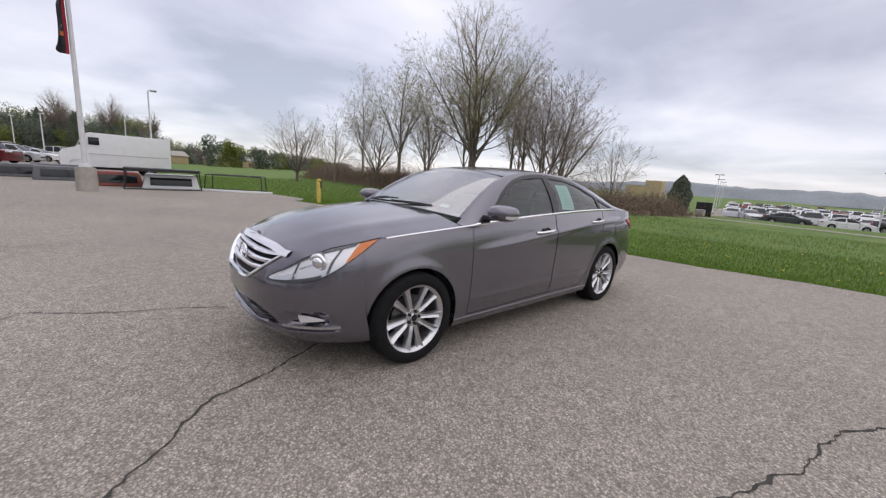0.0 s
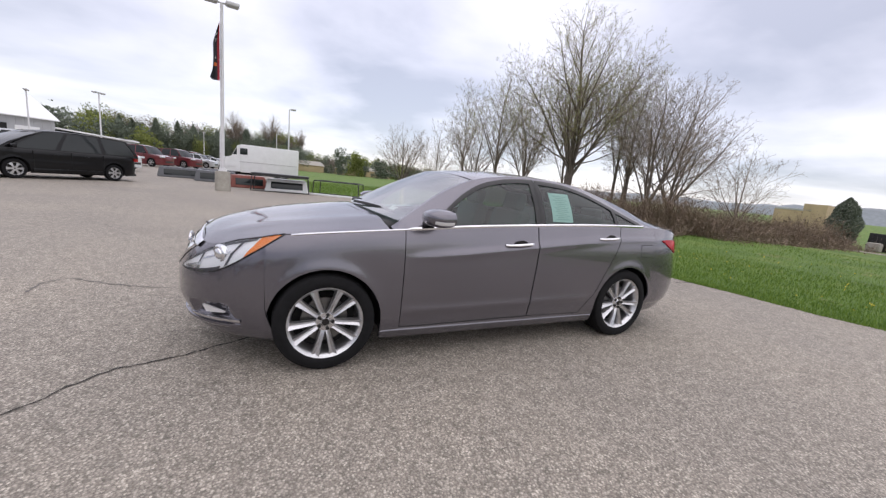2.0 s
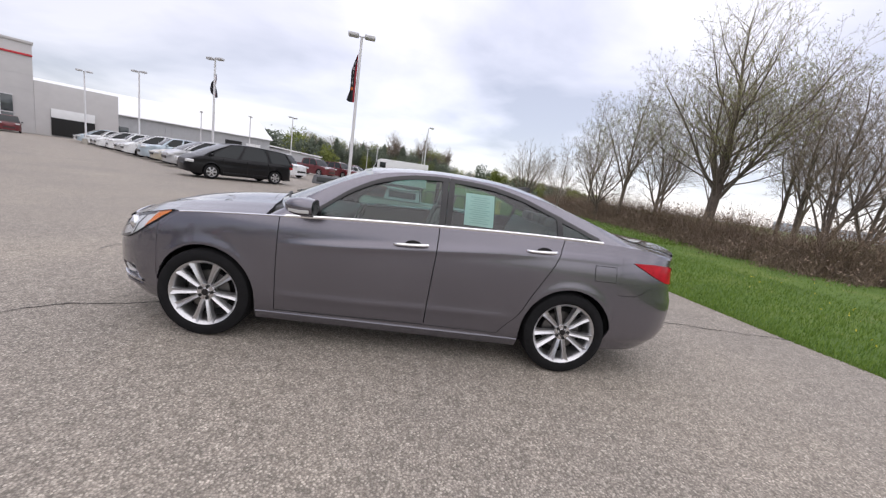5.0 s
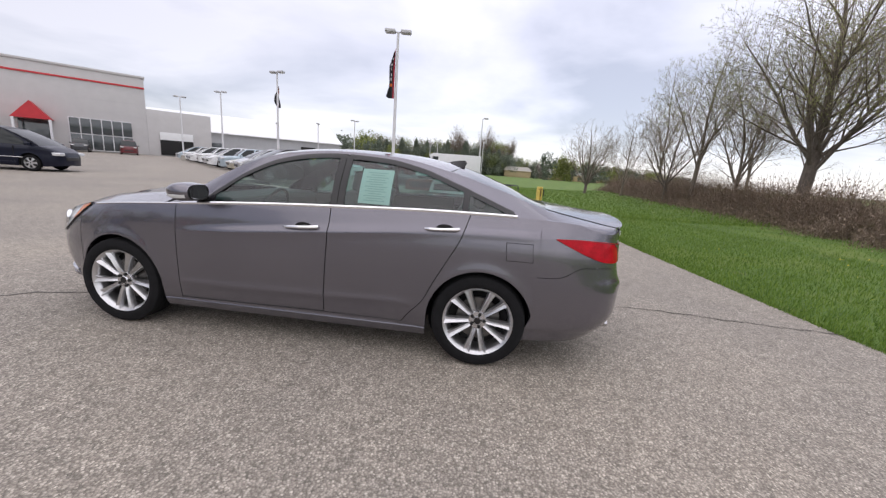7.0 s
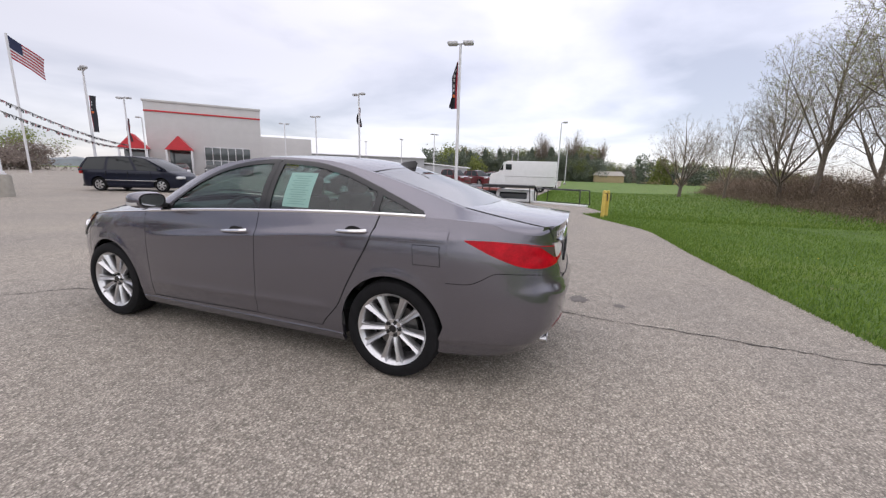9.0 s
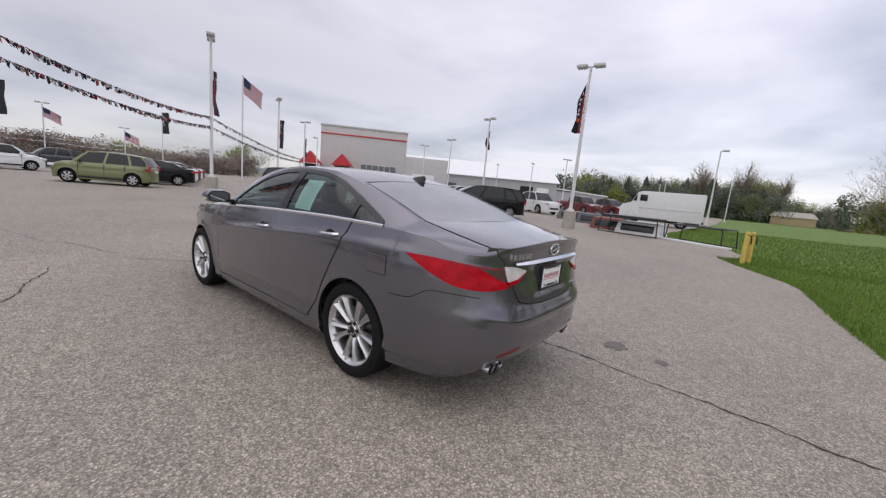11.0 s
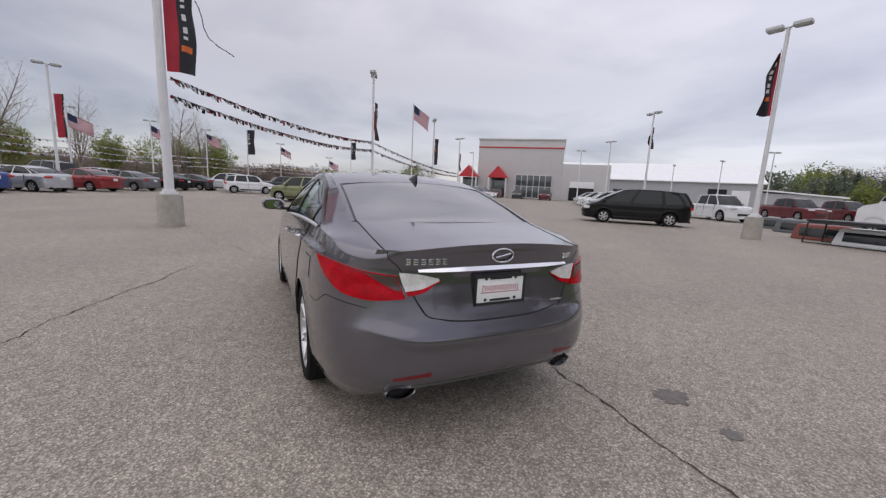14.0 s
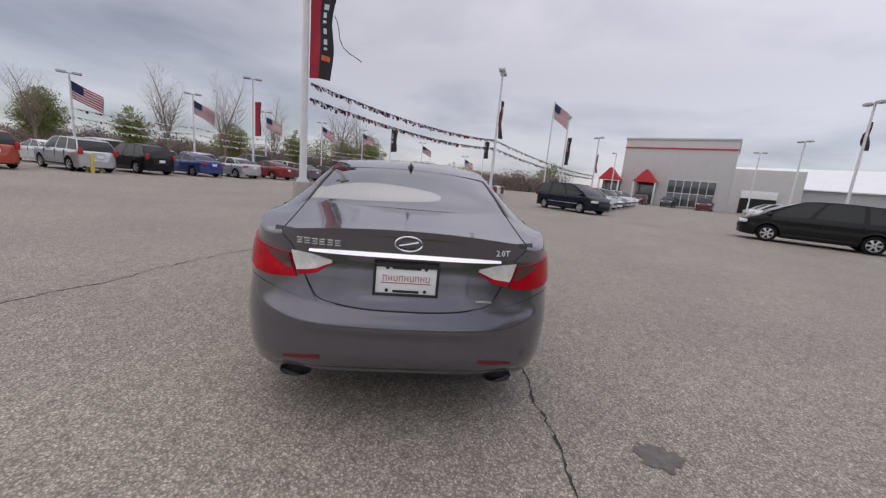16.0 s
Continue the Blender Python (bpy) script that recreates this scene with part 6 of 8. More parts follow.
def stars_and_stripes(x, y, top, width, height, turn, seed):
    f = thing("flag", "striped red and white flag with a blue canton on a pole", "flag", "striped flags")
    rows = cloth(width, height, 1.6, 0.14, seed, 16, 14)
    for r in rows:
        for j, p in enumerate(r):
            r[j] = (p[0] * 0.92, p[1], p[2] - 0.45 * p[0])
    for k in range(13):
        bm = bmesh.new()
        grid(bm, [rows[k], rows[k + 1]])
        part("stripe", bm, FLAG_RED if k % 2 == 0 else FLAG_WHITE, f)
    bm = bmesh.new()
    for o in (0.008, -0.008):
        grid(bm, [[(p[0], p[1] + o, p[2]) for p in r[:7]] for r in rows[:8]])
    part("canton", bm, FLAG_BLUE, f)
    f.matrix_world = Matrix.Translation((x, y, top)) @ Matrix.Rotation(radians(turn), 4, "Z")
    return f


def pennants(a, b, sag, n, seed, label="string of small red, black and white pennants", far=False):
    rnd = random.Random(seed)
    a, b = Vector(a), Vector(b)
    at = lambda t: a + (b - a) * t - Vector((0, 0, sag * 4 * t * (1 - t)))  # noqa: E731
    line = thing("pennant_string", label, "pennant string", "pennant strings")
    bm = bmesh.new()
    tube(bm, [at(t) for t in np.linspace(0, 1, 30)], 0.008 if not far else 0.015, 4)
    part("cord", bm, BLACK if not far else FLAG_WHITE, line)
    along = (b - a).normalized()
    mats = (FLAG_RED, FLAG_DARK, FLAG_WHITE, FLAG_DARK) if not far else (FLAG_WHITE, FLAG_WHITE, FLAG_RED, FLAG_DARK)
    groups = [bmesh.new() for _ in mats]
    for k in range(n):
        t = (k + 0.5) / n
        p = at(t)
        g = groups[rnd.choice((0, 1, 1, 2, 2, 3)) if not far else rnd.choice((0, 0, 1, 1, 2, 3, 3))]
        w, h = rnd.uniform(0.03, 0.06) * (1.5 if far else 1), rnd.uniform(0.07, 0.17) * (1.15 if far else 1)
        off = Vector((rnd.uniform(-0.12, 0.12), rnd.uniform(-0.12, 0.12), 0))
        p = p + Vector((0, 0, rnd.uniform(-0.01, 0.02)))
        q = [p - along * w, p + along * w, p + off * 0.6 + along * (w * 0.6 + 0.08) - Vector((0, 0, h)), p + off - along * (w * 0.3 - 0.06) - Vector((0, 0, h * rnd.uniform(0.6, 1.1)))]
        g.faces.new([g.verts.new(v) for v in q])
    for g, m, nm in zip(groups, mats, ("red_bunting", "black_bunting", "white_bunting", "dark_bunting")):
        ob = part(nm, g, m, line, "", False)
        ob["kind"] = "stuff"
    return line


light_pole(3.57, -15.83, 7.55, 2, 8)
banner(3.63, -15.81, 6.85, 0.42, 2.3, 10, "torn red and black advertising banner on a light pole", 3, 0.24, 6, 1.2, 0.85)
light_pole(8.12, 3.22, 8.2, 2, 25, r=0.115)
banner(8.15, 3.12, 6.35, 0.68, 2.42, -83, "torn red and black advertising banner with pale lettering bars", 5, 0.40, 7, 0.25, -0.15)
bm = bmesh.new()
tube(bm, [(8.23, 2.44, 5.75), (8.22, 2.36, 5.60), (8.24, 2.30, 5.38), (8.22, 2.27, 5.15), (8.25, 2.17, 4.92), (8.26, 1.96, 4.76), (8.27, 1.74, 4.66), (8.27, 1.60, 4.58)], 0.012, 5)
tagged(part("torn_strip", bm, FLAG_DARK), "torn dark strip of banner cloth fluttering loose", "cloth strip")
light_pole(18.49, -5.1, 7.6, 2, -20)
banner(18.49, -5.2, 6.1, 0.62, 2.15, -62, "dark narrow advertising banner on a light pole", 8, 0.12, 5, 1.1, 0.3)
light_pole(15.32, -25.48, 7.55, 2, -15)
banner(15.31, -25.53, 6.6, 0.5, 1.6, -100, "dark furled banner on a light pole", 9, 0.1, 3, 1.4, 0.6)
light_pole(28.13, -13.45, 7.3, 2, -20)
banner(28.13, -13.55, 5.7, 0.5, 2.3, -70, "pale furled banner on a light pole", 10, 0.1, 4)
for n, (x, y, h, k) in enumerate([(27.1, -35, 7.4, 2), (35.79, -20.28, 7.05, 2), (48.27, -29.57, 7.0, 1), (34.85, -38.56, 7.2, 2), (18.02, -49.88, 6.9, 2), (15.33, -101.28, 7.0, 2), (9.24, -72.19, 6.0, 1), (25.42, -54.24, 6.6, 2), (34.36, -58.08, 6.6, 2)]):
    light_pole(x, y, h, k, 15 * n, 0.6, 0.085)
banner(35.79, -20.38, 5.4, 0.5, 2.0, -70, "dark furled banner on a light pole", 13, 0.1, 3, 1.2, 0.4)
light_pole(-0.09, -39.93, 6.97, 1, 180, 0.25, 0.08, "single-headed pale light pole by the grass")
light_pole(0.44, -77.04, 7.0, 1, 180, 0.25, 0.08, "single-headed pale light pole by the grass")
light_pole(26.89, 11.8, 7.3, 2, 110, 0.6)
banner(26.94, 11.68, 5.7, 0.42, 2.5, -70, "red advertising banner with pale marks on a light pole", 12, 0.75, 4)
FLAG_POLES = [(24.34, 22.3, 5.9), (31.42, 18.37, 6.4), (39.25, 15.16, 6.5), (49.5, 11.53, 7.1), (55.34, 6.83, 7.3), (63.56, -2.56, 7.0), (66.81, -10.7, 5.6)]
for n, (x, y, h) in enumerate(FLAG_POLES):
    az = math.degrees(math.atan2(y - 0.6, x + 4.4))
    light_pole(x, y, h, 2, az + 90, 0.5, 0.08)
    stars_and_stripes(x, y, h - 0.45, 1.75, 1.1, az - 80, 20 + n)
for n, (x, y, h) in enumerate([(36.1, 1.77, 5.7), (47.08, -10.19, 6.6)]):
    az = math.degrees(math.atan2(y - 0.6, x + 4.4))
    bm = bmesh.new()
    tube(bm, [(0, 0, 0), (0, 0, h)], 0.045, 8)
    p = tagged(part("banner_pole", bm, POLE_WHITE), "slim pole carrying a tall narrow feather banner", "pole")
    p.location = (x, y, 0)
    b = banner(x, y, h, 0.62, 2.2, az - 90, "narrow white and black feather banner with unreadable marks", 40 + n, 0.0, 5)
# tall flag
fx, fy = 61.8, -24.52
bm = bmesh.new()
tube(bm, [(fx, fy, 0), (fx, fy, 15.9)], 0.12, 10, True)
tagged(part("flagpole", bm, POLE_WHITE), "tall slim white flagpole on the dealership lot", "flagpole")
stars_and_stripes(fx, fy, 15.8, 3.9, 2.5, -75, 55)
# strings of pennants
pennants((8.15, 3.05, 3.80), (18.49, -5.05, 3.85), 0.30, 300, 1)
pennants((8.15, 3.05, 3.36), (18.49, -5.05, 3.38), 0.30, 300, 2)
pennants((18.49, -5.05, 3.85), (35.79, -20.18, 3.1), 0.30, 320, 3)
pennants((18.49, -5.05, 3.38), (35.79, -20.18, 2.8), 0.30, 320, 4)
for k, z in enumerate((3.7, 3.15, 2.6)):
    for n, (a, b) in enumerate(zip(FLAG_POLES, FLAG_POLES[1:])):
        pennants((a[0], a[1], z), (b[0], b[1], z), 0.15, 56, 60 + 10 * k + n, "string of faded pale pennants along the lot edge", True)

# ---- buildings ----
CLAD = varied("grey_panel_cladding", (0.50, 0.49, 0.49), 0.6, 0, 1.2, 0.06)
METAL_WALL = varied("pale_metal_wall", (0.40, 0.41, 0.43), 0.5, 0, 1.5, 0.08)
METAL_ROOF = varied("white_metal_roof", (0.78, 0.79, 0.80), 0.45, 0, 1.0, 0.05)
RED_TRIM = varied("red_metal_trim", (0.50, 0.025, 0.035), 0.45, 0, 2, 0.12)
SHOP_GLASS = base_mat("showroom_glass", (0.04, 0.05, 0.055), 0.08, 0, IOR=1.8)


def showroom():
    b = thing("showroom", "grey-clad dealership showroom with red stripe and red gabled entrance", "building")
    w, d, h = 11.2, 14.0, 7.6
    bm = bmesh.new()
    box(bm, (0, d / 2, h / 2), (w, d, h), 0.05)
    part("wall", bm, CLAD, b)
    for k in range(1, 6):
        bm = bmesh.new()
        box(bm, (0, -0.004, k * 1.25), (w, 0.02, 0.02))
        part("panel_joint", bm, LAMP_GREY, b)
    bm = bmesh.new()
    box(bm, (0, d / 2, h + 0.1), (w + 0.2, d + 0.2, 0.22), 0.04)
    part("parapet", bm, CLAD, b)
    bm = bmesh.new()
    box(bm, (0, -0.04, h - 0.95), (w + 0.02, 0.10, 0.16), 0.02)
    part("red_stripe", bm, RED_TRIM, b)
    for cx in (-2.6, -6.6):
        bm = bmesh.new()
        v = [bm.verts.new(p) for p in ((cx - 1.3, -1.6, 2.6), (cx + 1.3, -1.6, 2.6), (cx, -1.6, 4.1), (cx - 1.3, 0, 2.6), (cx + 1.3, 0, 2.6), (cx, 0, 4.1))]
        for f in ((0, 1, 2), (3, 5, 4), (0, 2, 5, 3), (1, 4, 5, 2), (0, 3, 4, 1)):
            bm.faces.new([v[i] for i in f])
        part("entrance_gable", bm, RED_TRIM, b, "bright red entrance gable")
        for dx in (-1.15, 1.15):
            bm = bmesh.new()
            box(bm, (cx + dx, -1.5, 1.3), (0.18, 0.18, 2.6), 0.02)
            part("entrance_post", bm, POLE_WHITE, b)
        bm = bmesh.new()
        box(bm, (cx, -0.05, 1.3), (2.1, 0.08, 2.5), 0.02)
        part("entrance_glass", bm, SHOP_GLASS, b)
    for i in range(6):
        for k in range(2):
            win = new("window")
            win.parent = b
            bm = bmesh.new()
            box(bm, (0.05 + 0.78 * i, -0.05, 0.88 + 1.5 * k), (0.70, 0.06, 1.40), 0.01)
            part("pane", bm, SHOP_GLASS, win)
            bm = bmesh.new()
            for c, s in (((0.05 + 0.78 * i, -0.08, 0.13 + 1.5 * k), (0.78, 0.06, 0.08)), ((0.05 + 0.78 * i - 0.39, -0.08, 0.88 + 1.5 * k), (0.07, 0.06, 1.5)), ((0.05 + 0.78 * i, -0.08, 1.62 + 1.5 * k), (0.78, 0.06, 0.08))):
                box(bm, c, s, 0.01)
            part("window_frame", bm, POLE_WHITE, win)
    wing = new("service_wing")
    wing.parent = b
    bm = bmesh.new()
    box(bm, (w / 2 + 2.9, 5.0, 2.35), (5.8, 10, 4.7), 0.04)
    part("wall", bm, CLAD, wing)
    # near-black panel on the wall stands for the unlit garage inside
    bm = bmesh.new()
    box(bm, (w / 2 + 2.5, -0.05, 1.25), (3.0, 0.12, 2.3), 0.02)
    part("garage_opening", bm, DARK, wing)
    bm = bmesh.new()
    box(bm, (w / 2 + 2.5, -0.09, 2.1), (3.0, 0.06, 0.8), 0.02)
    part("rolled_door", bm, WHITE, wing, "half-raised white garage door")
    a, c = Vector((64.3, -40.2, 0)), Vector((52.8, -52.5, 0))
    ang = math.atan2(c.y - a.y, c.x - a.x)
    mid = (a + c) / 2
    b.matrix_world = Matrix.Translation(mid) @ Matrix.Rotation(ang, 4, "Z") @ Matrix.Scale(1.5, 4)
    return b


def metal_shed():
    b = thing("metal_shed", "long pale metal workshop with a low white gable roof", "building")
    length, depth, eave, ridge = 34.0, 18.0, 3.3, 6.0
    bm = bmesh.new()
    box(bm, (0, depth / 2, eave / 2), (length, depth, eave), 0.0)
    v = [bm.verts.new((sx * length / 2, y, z)) for sx in (1, -1) for y, z in ((0, eave), (depth, eave), (depth / 2, ridge))]
    bm.faces.new(v[:3])
    bm.faces.new(v[3:][::-1])
    part("wall", bm, METAL_WALL, b)
    for k in range(40):
        bm = bmesh.new()
        box(bm, (-length / 2 + 0.43 + 0.85 * k, -0.02, eave / 2), (0.05, 0.05, eave))
        part("wall_rib", bm, METAL_WALL, b)
    for s, y0 in ((1, -0.5), (-1, depth + 0.5)):
        bm = bmesh.new()
        p = [(-length / 2 - 0.4, y0, eave - 0.10), (length / 2 + 0.4, y0, eave - 0.10), (length / 2 + 0.4, depth / 2, ridge + 0.08), (-length / 2 - 0.4, depth / 2, ridge + 0.08)]
        lo = [bm.verts.new(q) for q in p]
        hi = [bm.verts.new((q[0], q[1], q[2] + 0.12)) for q in p]
        bm.faces.new(hi)
        bm.faces.new(lo[::-1])
        for i in range(4):
            bm.faces.new((lo[i], lo[(i + 1) % 4], hi[(i + 1) % 4], hi[i]))
        part("roof_slope", bm, METAL_ROOF, b)
    for x, w, h, m in ((11.0, 2.6, 2.4, DARK), (14.2, 2.4, 2.3, WHITE), (-4.0, 1.6, 1.0, SHOP_GLASS), (-8.0, 2.6, 2.4, WHITE)):
        bm = bmesh.new()
        box(bm, (x, -0.06, h / 2 + (0.9 if h < 1.2 else 0)), (w, 0.10, h), 0.02)
        part("door" if h > 1.2 else "window", bm, m, b)
    far, near = Vector((76.9, -69.9, 0)), Vector((40.0, -98.6, 0))
    ang = math.atan2(near.y - far.y, near.x - far.x)
    b.matrix_world = Matrix.Translation((far + near) / 2) @ Matrix.Rotation(ang, 4, "Z") @ Matrix.Diagonal((1.38, 1.38, 1.7, 1))
    return b


showroom()
metal_shed()
bm = bmesh.new()
box(bm, (0, 3, 1.2), (9, 6, 2.4), 0.02)
low = thing("lean_to_shed", "small pale lean-to at the end of the workshop", "building")
part("wall", bm, METAL_WALL, low)
bm = bmesh.new()
box(bm, (0, 3, 2.5), (9.6, 6.8, 0.2), 0.02, m=Matrix.Rotation(radians(4), 4, "Y"))
part("roof", bm, METAL_ROOF, low)
low.matrix_world = Matrix.Translation((35.0, -103.0, 0)) @ Matrix.Rotation(radians(-145), 4, "Z") @ Matrix.Scale(1.5, 4)
# tan building beyond the brush and low houses far over the field
TAN = varied("tan_block_wall", (0.46, 0.36, 0.22), 0.8, 0, 0.5, 0.1)
tan = thing("tan_building", "low tan block building beyond the brush", "building")
bm = bmesh.new()
box(bm, (0, 0, 1.3), (9, 7, 2.6), 0.03)
part("wall", bm, TAN, tan)
bm = bmesh.new()
box(bm, (2.6, 0, 1.9), (4, 7.2, 2.9), 0.03)
part("taller_bay", bm, TAN, tan)
bm = bmesh.new()
box(bm, (-1.2, 0, 2.7), (6.6, 7.2, 0.2), 0.03)
part("roof", bm, LAMP_GREY, tan)
tan.matrix_world = Matrix.Translation((-58.25, -20.51, -0.9)) @ Matrix.Rotation(radians(100), 4, "Z") @ Matrix.Diagonal((0.52, 0.52, 1.15, 1))
for n, (x, y) in enumerate([(-12, -150), (-27, -148), (-39, -154)]):
    hs = thing("house", "low brown house far across the field", "house", "far houses")
    bm = bmesh.new()
    box(bm, (0, 0, 1.2), (10, 7, 2.4), 0.02)
    part("wall", bm, TAN, hs)
    bm = bmesh.new()
    v = [bm.verts.new(p) for p in ((-5.4, -3.9, 2.4), (5.4, -3.9, 2.4), (5.4, 3.9, 2.4), (-5.4, 3.9, 2.4), (-4.2, 0, 4.0), (4.2, 0, 4.0))]
    for f in ((0, 1, 5, 4), (2, 3, 4, 5), (1, 2, 5), (3, 0, 4), (3, 2, 1, 0)):
        bm.faces.new([v[i] for i in f])
    part("roof", bm, CONCRETE, hs)
    hs.location = (x, y, 0)


# ---- the white step van, truck caps, racks and posts ----
def step_van():
    v = thing("step_van", "white boxy delivery step van standing by the grass", "van")
    bm = bmesh.new()
    box(bm, (-0.6, 0, 1.42), (4.3, 1.95, 1.95), 0.07)
    part("cargo_body", bm, WHITE, v)
    bm = bmesh.new()
    rows = [[(x, y, z) for y in (0.95, 0.6, 0, -0.6, -0.95)] for x, z in ((1.55, 2.36), (1.75, 2.30), (2.15, 1.55), (2.75, 1.38), (2.92, 1.20), (2.95, 0.62), (2.90, 0.50))]
    grid(bm, rows)
    for s in (0.95, -0.95):
        f = [bm.verts.new((x, s, z)) for x, z in ((1.50, 2.36), (1.75, 2.30), (2.15, 1.55), (2.75, 1.38), (2.92, 1.20), (2.95, 0.62), (2.90, 0.50), (1.50, 0.50))]
        bm.faces.new(f)
    bmesh.ops.remove_doubles(bm, verts=bm.verts, dist=0.001)
    bmesh.ops.recalc_face_normals(bm, faces=bm.faces)
    part("cab", bm, WHITE, v, "", True, 30)
    bm = bmesh.new()
    grid(bm, [[(1.80, y, 2.22), (2.13, y, 1.62)] for y in (0.82, 0, -0.82)])
    for q in bm.verts:
        q.co += Vector((0.02, 0, 0.012))
    part("windscreen", bm, CAR_GLASS, v)
    for s in (1, -1):
        bm = bmesh.new()
        box(bm, (1.30, s * 0.985, 1.92), (0.52, 0.03, 0.44), 0.01)
        part("side_window", bm, CAR_GLASS, v)
        bm = bmesh.new()
        grid(bm, [[(1.78, s * 0.956, 2.16), (1.78, s * 0.956, 1.66)], [(1.86, s * 0.956, 2.05), (2.06, s * 0.956, 1.66)]])
        part("door_window", bm, CAR_GLASS, v)
        bm = bmesh.new()
        box(bm, (-0.5, s * 0.985, 1.20), (4.2, 0.03, 0.05), 0.01)
        part("rub_rail", bm, LAMP_GREY, v)
        for ax in (2.15, -1.45):
            far_wheel(v, ax, s * 0.83, 0.37)
            bm = bmesh.new()
            lathe(bm, [(0.44, 0.02), (0.44, -0.2), (0.0, -0.2)], 18, Matrix.Translation((ax, s * 0.965, 0.40)) @ (Matrix() if s > 0 else Matrix.Rotation(math.pi, 4, "Z")))
            part("wheel_well", bm, DARK, v)
        bm = bmesh.new()
        box(bm, (2.93, s * 0.72, 0.95), (0.06, 0.2, 0.16), 0.03)
        part("headlamp", bm, LAMP_CLEAR, v)
    bm = bmesh.new()
    box(bm, (2.98, 0, 0.55), (0.10, 1.9, 0.18), 0.03)
    box(bm, (-2.78, 0, 0.5), (0.10, 1.9, 0.16), 0.03)
    part("bumper", bm, BLACK, v)
    bm = bmesh.new()
    box(bm, (0, 0, 0.42), (5.2, 1.5, 0.25), 0.04)
    part("chassis", bm, DARK, v)
    v.matrix_world = Matrix.Translation((2.3, -31.77, 0)) @ Matrix.Rotation(radians(4), 4, "Z") @ Matrix.Diagonal((1.0, 1.0, 1.1, 1))


def truck_cap(name, material, label, x, y, turn, length=1.9, width=1.5, h=0.55, group="truck caps"):
    """A pickup bed cap lying on the asphalt: sloping shell with dark side and rear windows."""
    c = thing(name, label, "truck cap", group)
    lo, hi = [(length / 2, width / 2), (-length / 2, width / 2), (-length / 2, -width / 2), (length / 2, -width / 2)], [(length / 2 - 0.12, width / 2 - 0.14), (-length / 2 + 0.14, width / 2 - 0.14), (-length / 2 + 0.14, -width / 2 + 0.14), (length / 2 - 0.12, -width / 2 + 0.14)]
    bm = bmesh.new()
    a, b = [bm.verts.new((*p, 0.0)) for p in lo], [bm.verts.new((*p, h)) for p in hi]
    for i in range(4):
        bm.faces.new((a[i], a[(i + 1) % 4], b[(i + 1) % 4], b[i]))
    bm.faces.new(b)
    bm.faces.new(a[::-1])
    bmesh.ops.recalc_face_normals(bm, faces=bm.faces)
    bmesh.ops.bevel(bm, geom=list(bm.edges), offset=0.04, segments=3, affect="EDGES")
    part("shell", bm, material, c)
    tilt = math.atan2(0.14, h)
    for s in (1, -1):
        bm = bmesh.new()
        box(bm, (0, 0, 0), (length * 0.72, 0.02, h * 0.56), 0.008, m=Matrix.Translation((0, s * (width / 2 - 0.062), h * 0.52)) @ Matrix.Rotation(s * tilt, 4, "X"))
        part("side_window", bm, CAR_GLASS, c)
    bm = bmesh.new()
    box(bm, (0, 0, 0), (0.02, width * 0.66, h * 0.60), 0.008, m=Matrix.Translation((-length / 2 + 0.062, 0, h * 0.52)) @ Matrix.Rotation(tilt, 4, "Y"))
    part("rear_window", bm, CAR_GLASS, c)
    c.matrix_world = Matrix.Translation((x, y, 0)) @ Matrix.Rotation(radians(turn), 4, "Z")
    return c


def ladder_rack(x, y, turn, length, width, h, label, cover=False):
    """A black tubular truck-bed rack standing on its legs."""
    k = thing("bed_rack", label, "truck rack", "truck racks")
    for s in (1, -1):
        bm = bmesh.new()
        tube(bm, [(-length / 2, s * width / 2, h), (length / 2, s * width / 2, h)], 0.028, 8)
        part("side_rail", bm, BLACK, k)
        for e in (1, -1):
            bm = bmesh.new()
            tube(bm, [(e * length / 2, s * width / 2, h), (e * (length / 2 + 0.03), s * width / 2, h - 0.06), (e * (length / 2 + 0.08), s * (width / 2 + 0.04), 0.0)], 0.026, 8)
            part("leg", bm, BLACK, k)
        bm = bmesh.new()
        tube(bm, [(-length / 2 - 0.08, s * (width / 2 + 0.04), 0.03), (length / 2 + 0.08, s * (width / 2 + 0.04), 0.03)], 0.02, 8)
        part("foot_rail", bm, BLACK, k)
    for f in (-0.5, -0.15, 0.2, 0.5):
        bm = bmesh.new()
        tube(bm, [(length * f, -width / 2, h), (length * f, width / 2, h)], 0.022, 8)
        part("cross_bar", bm, BLACK, k)
    if cover:
        bm = bmesh.new()
        box(bm, (0, 0, h + 0.06), (length + 0.15, width + 0.05, 0.09), 0.03)
        part("folded_cover", bm, BLACK, k, "black folded bed cover lying on the rack")
    k.matrix_world = Matrix.Translation((x, y, 0)) @ Matrix.Rotation(radians(turn), 4, "Z")


step_van()
CAP_GREY = varied("faded_grey_cap", (0.10, 0.105, 0.115), 0.5, 0, 4, 0.25)
CAP_RED = varied("dull_red_cap", (0.20, 0.05, 0.035), 0.5, 0, 4, 0.3)
truck_cap("truck_cap", WHITE, "white fibreglass truck cap with dark windows under a rack", 0.84, -18.44, 176, 2.1, 1.55, 0.62)
truck_cap("truck_cap", CAP_GREY, "grey truck cap lying on the asphalt", 6.63, -25.01, 8, 2.4, 1.6, 0.60)
truck_cap("truck_cap", CAP_GREY, "grey truck cap lying on the asphalt", 4.56, -23.08, 4, 2.2, 1.6, 0.62)
truck_cap("truck_cap", CAP_RED, "dull red truck cap beside the pole footing", 2.77, -19.66, 10, 1.8, 1.5, 0.62)
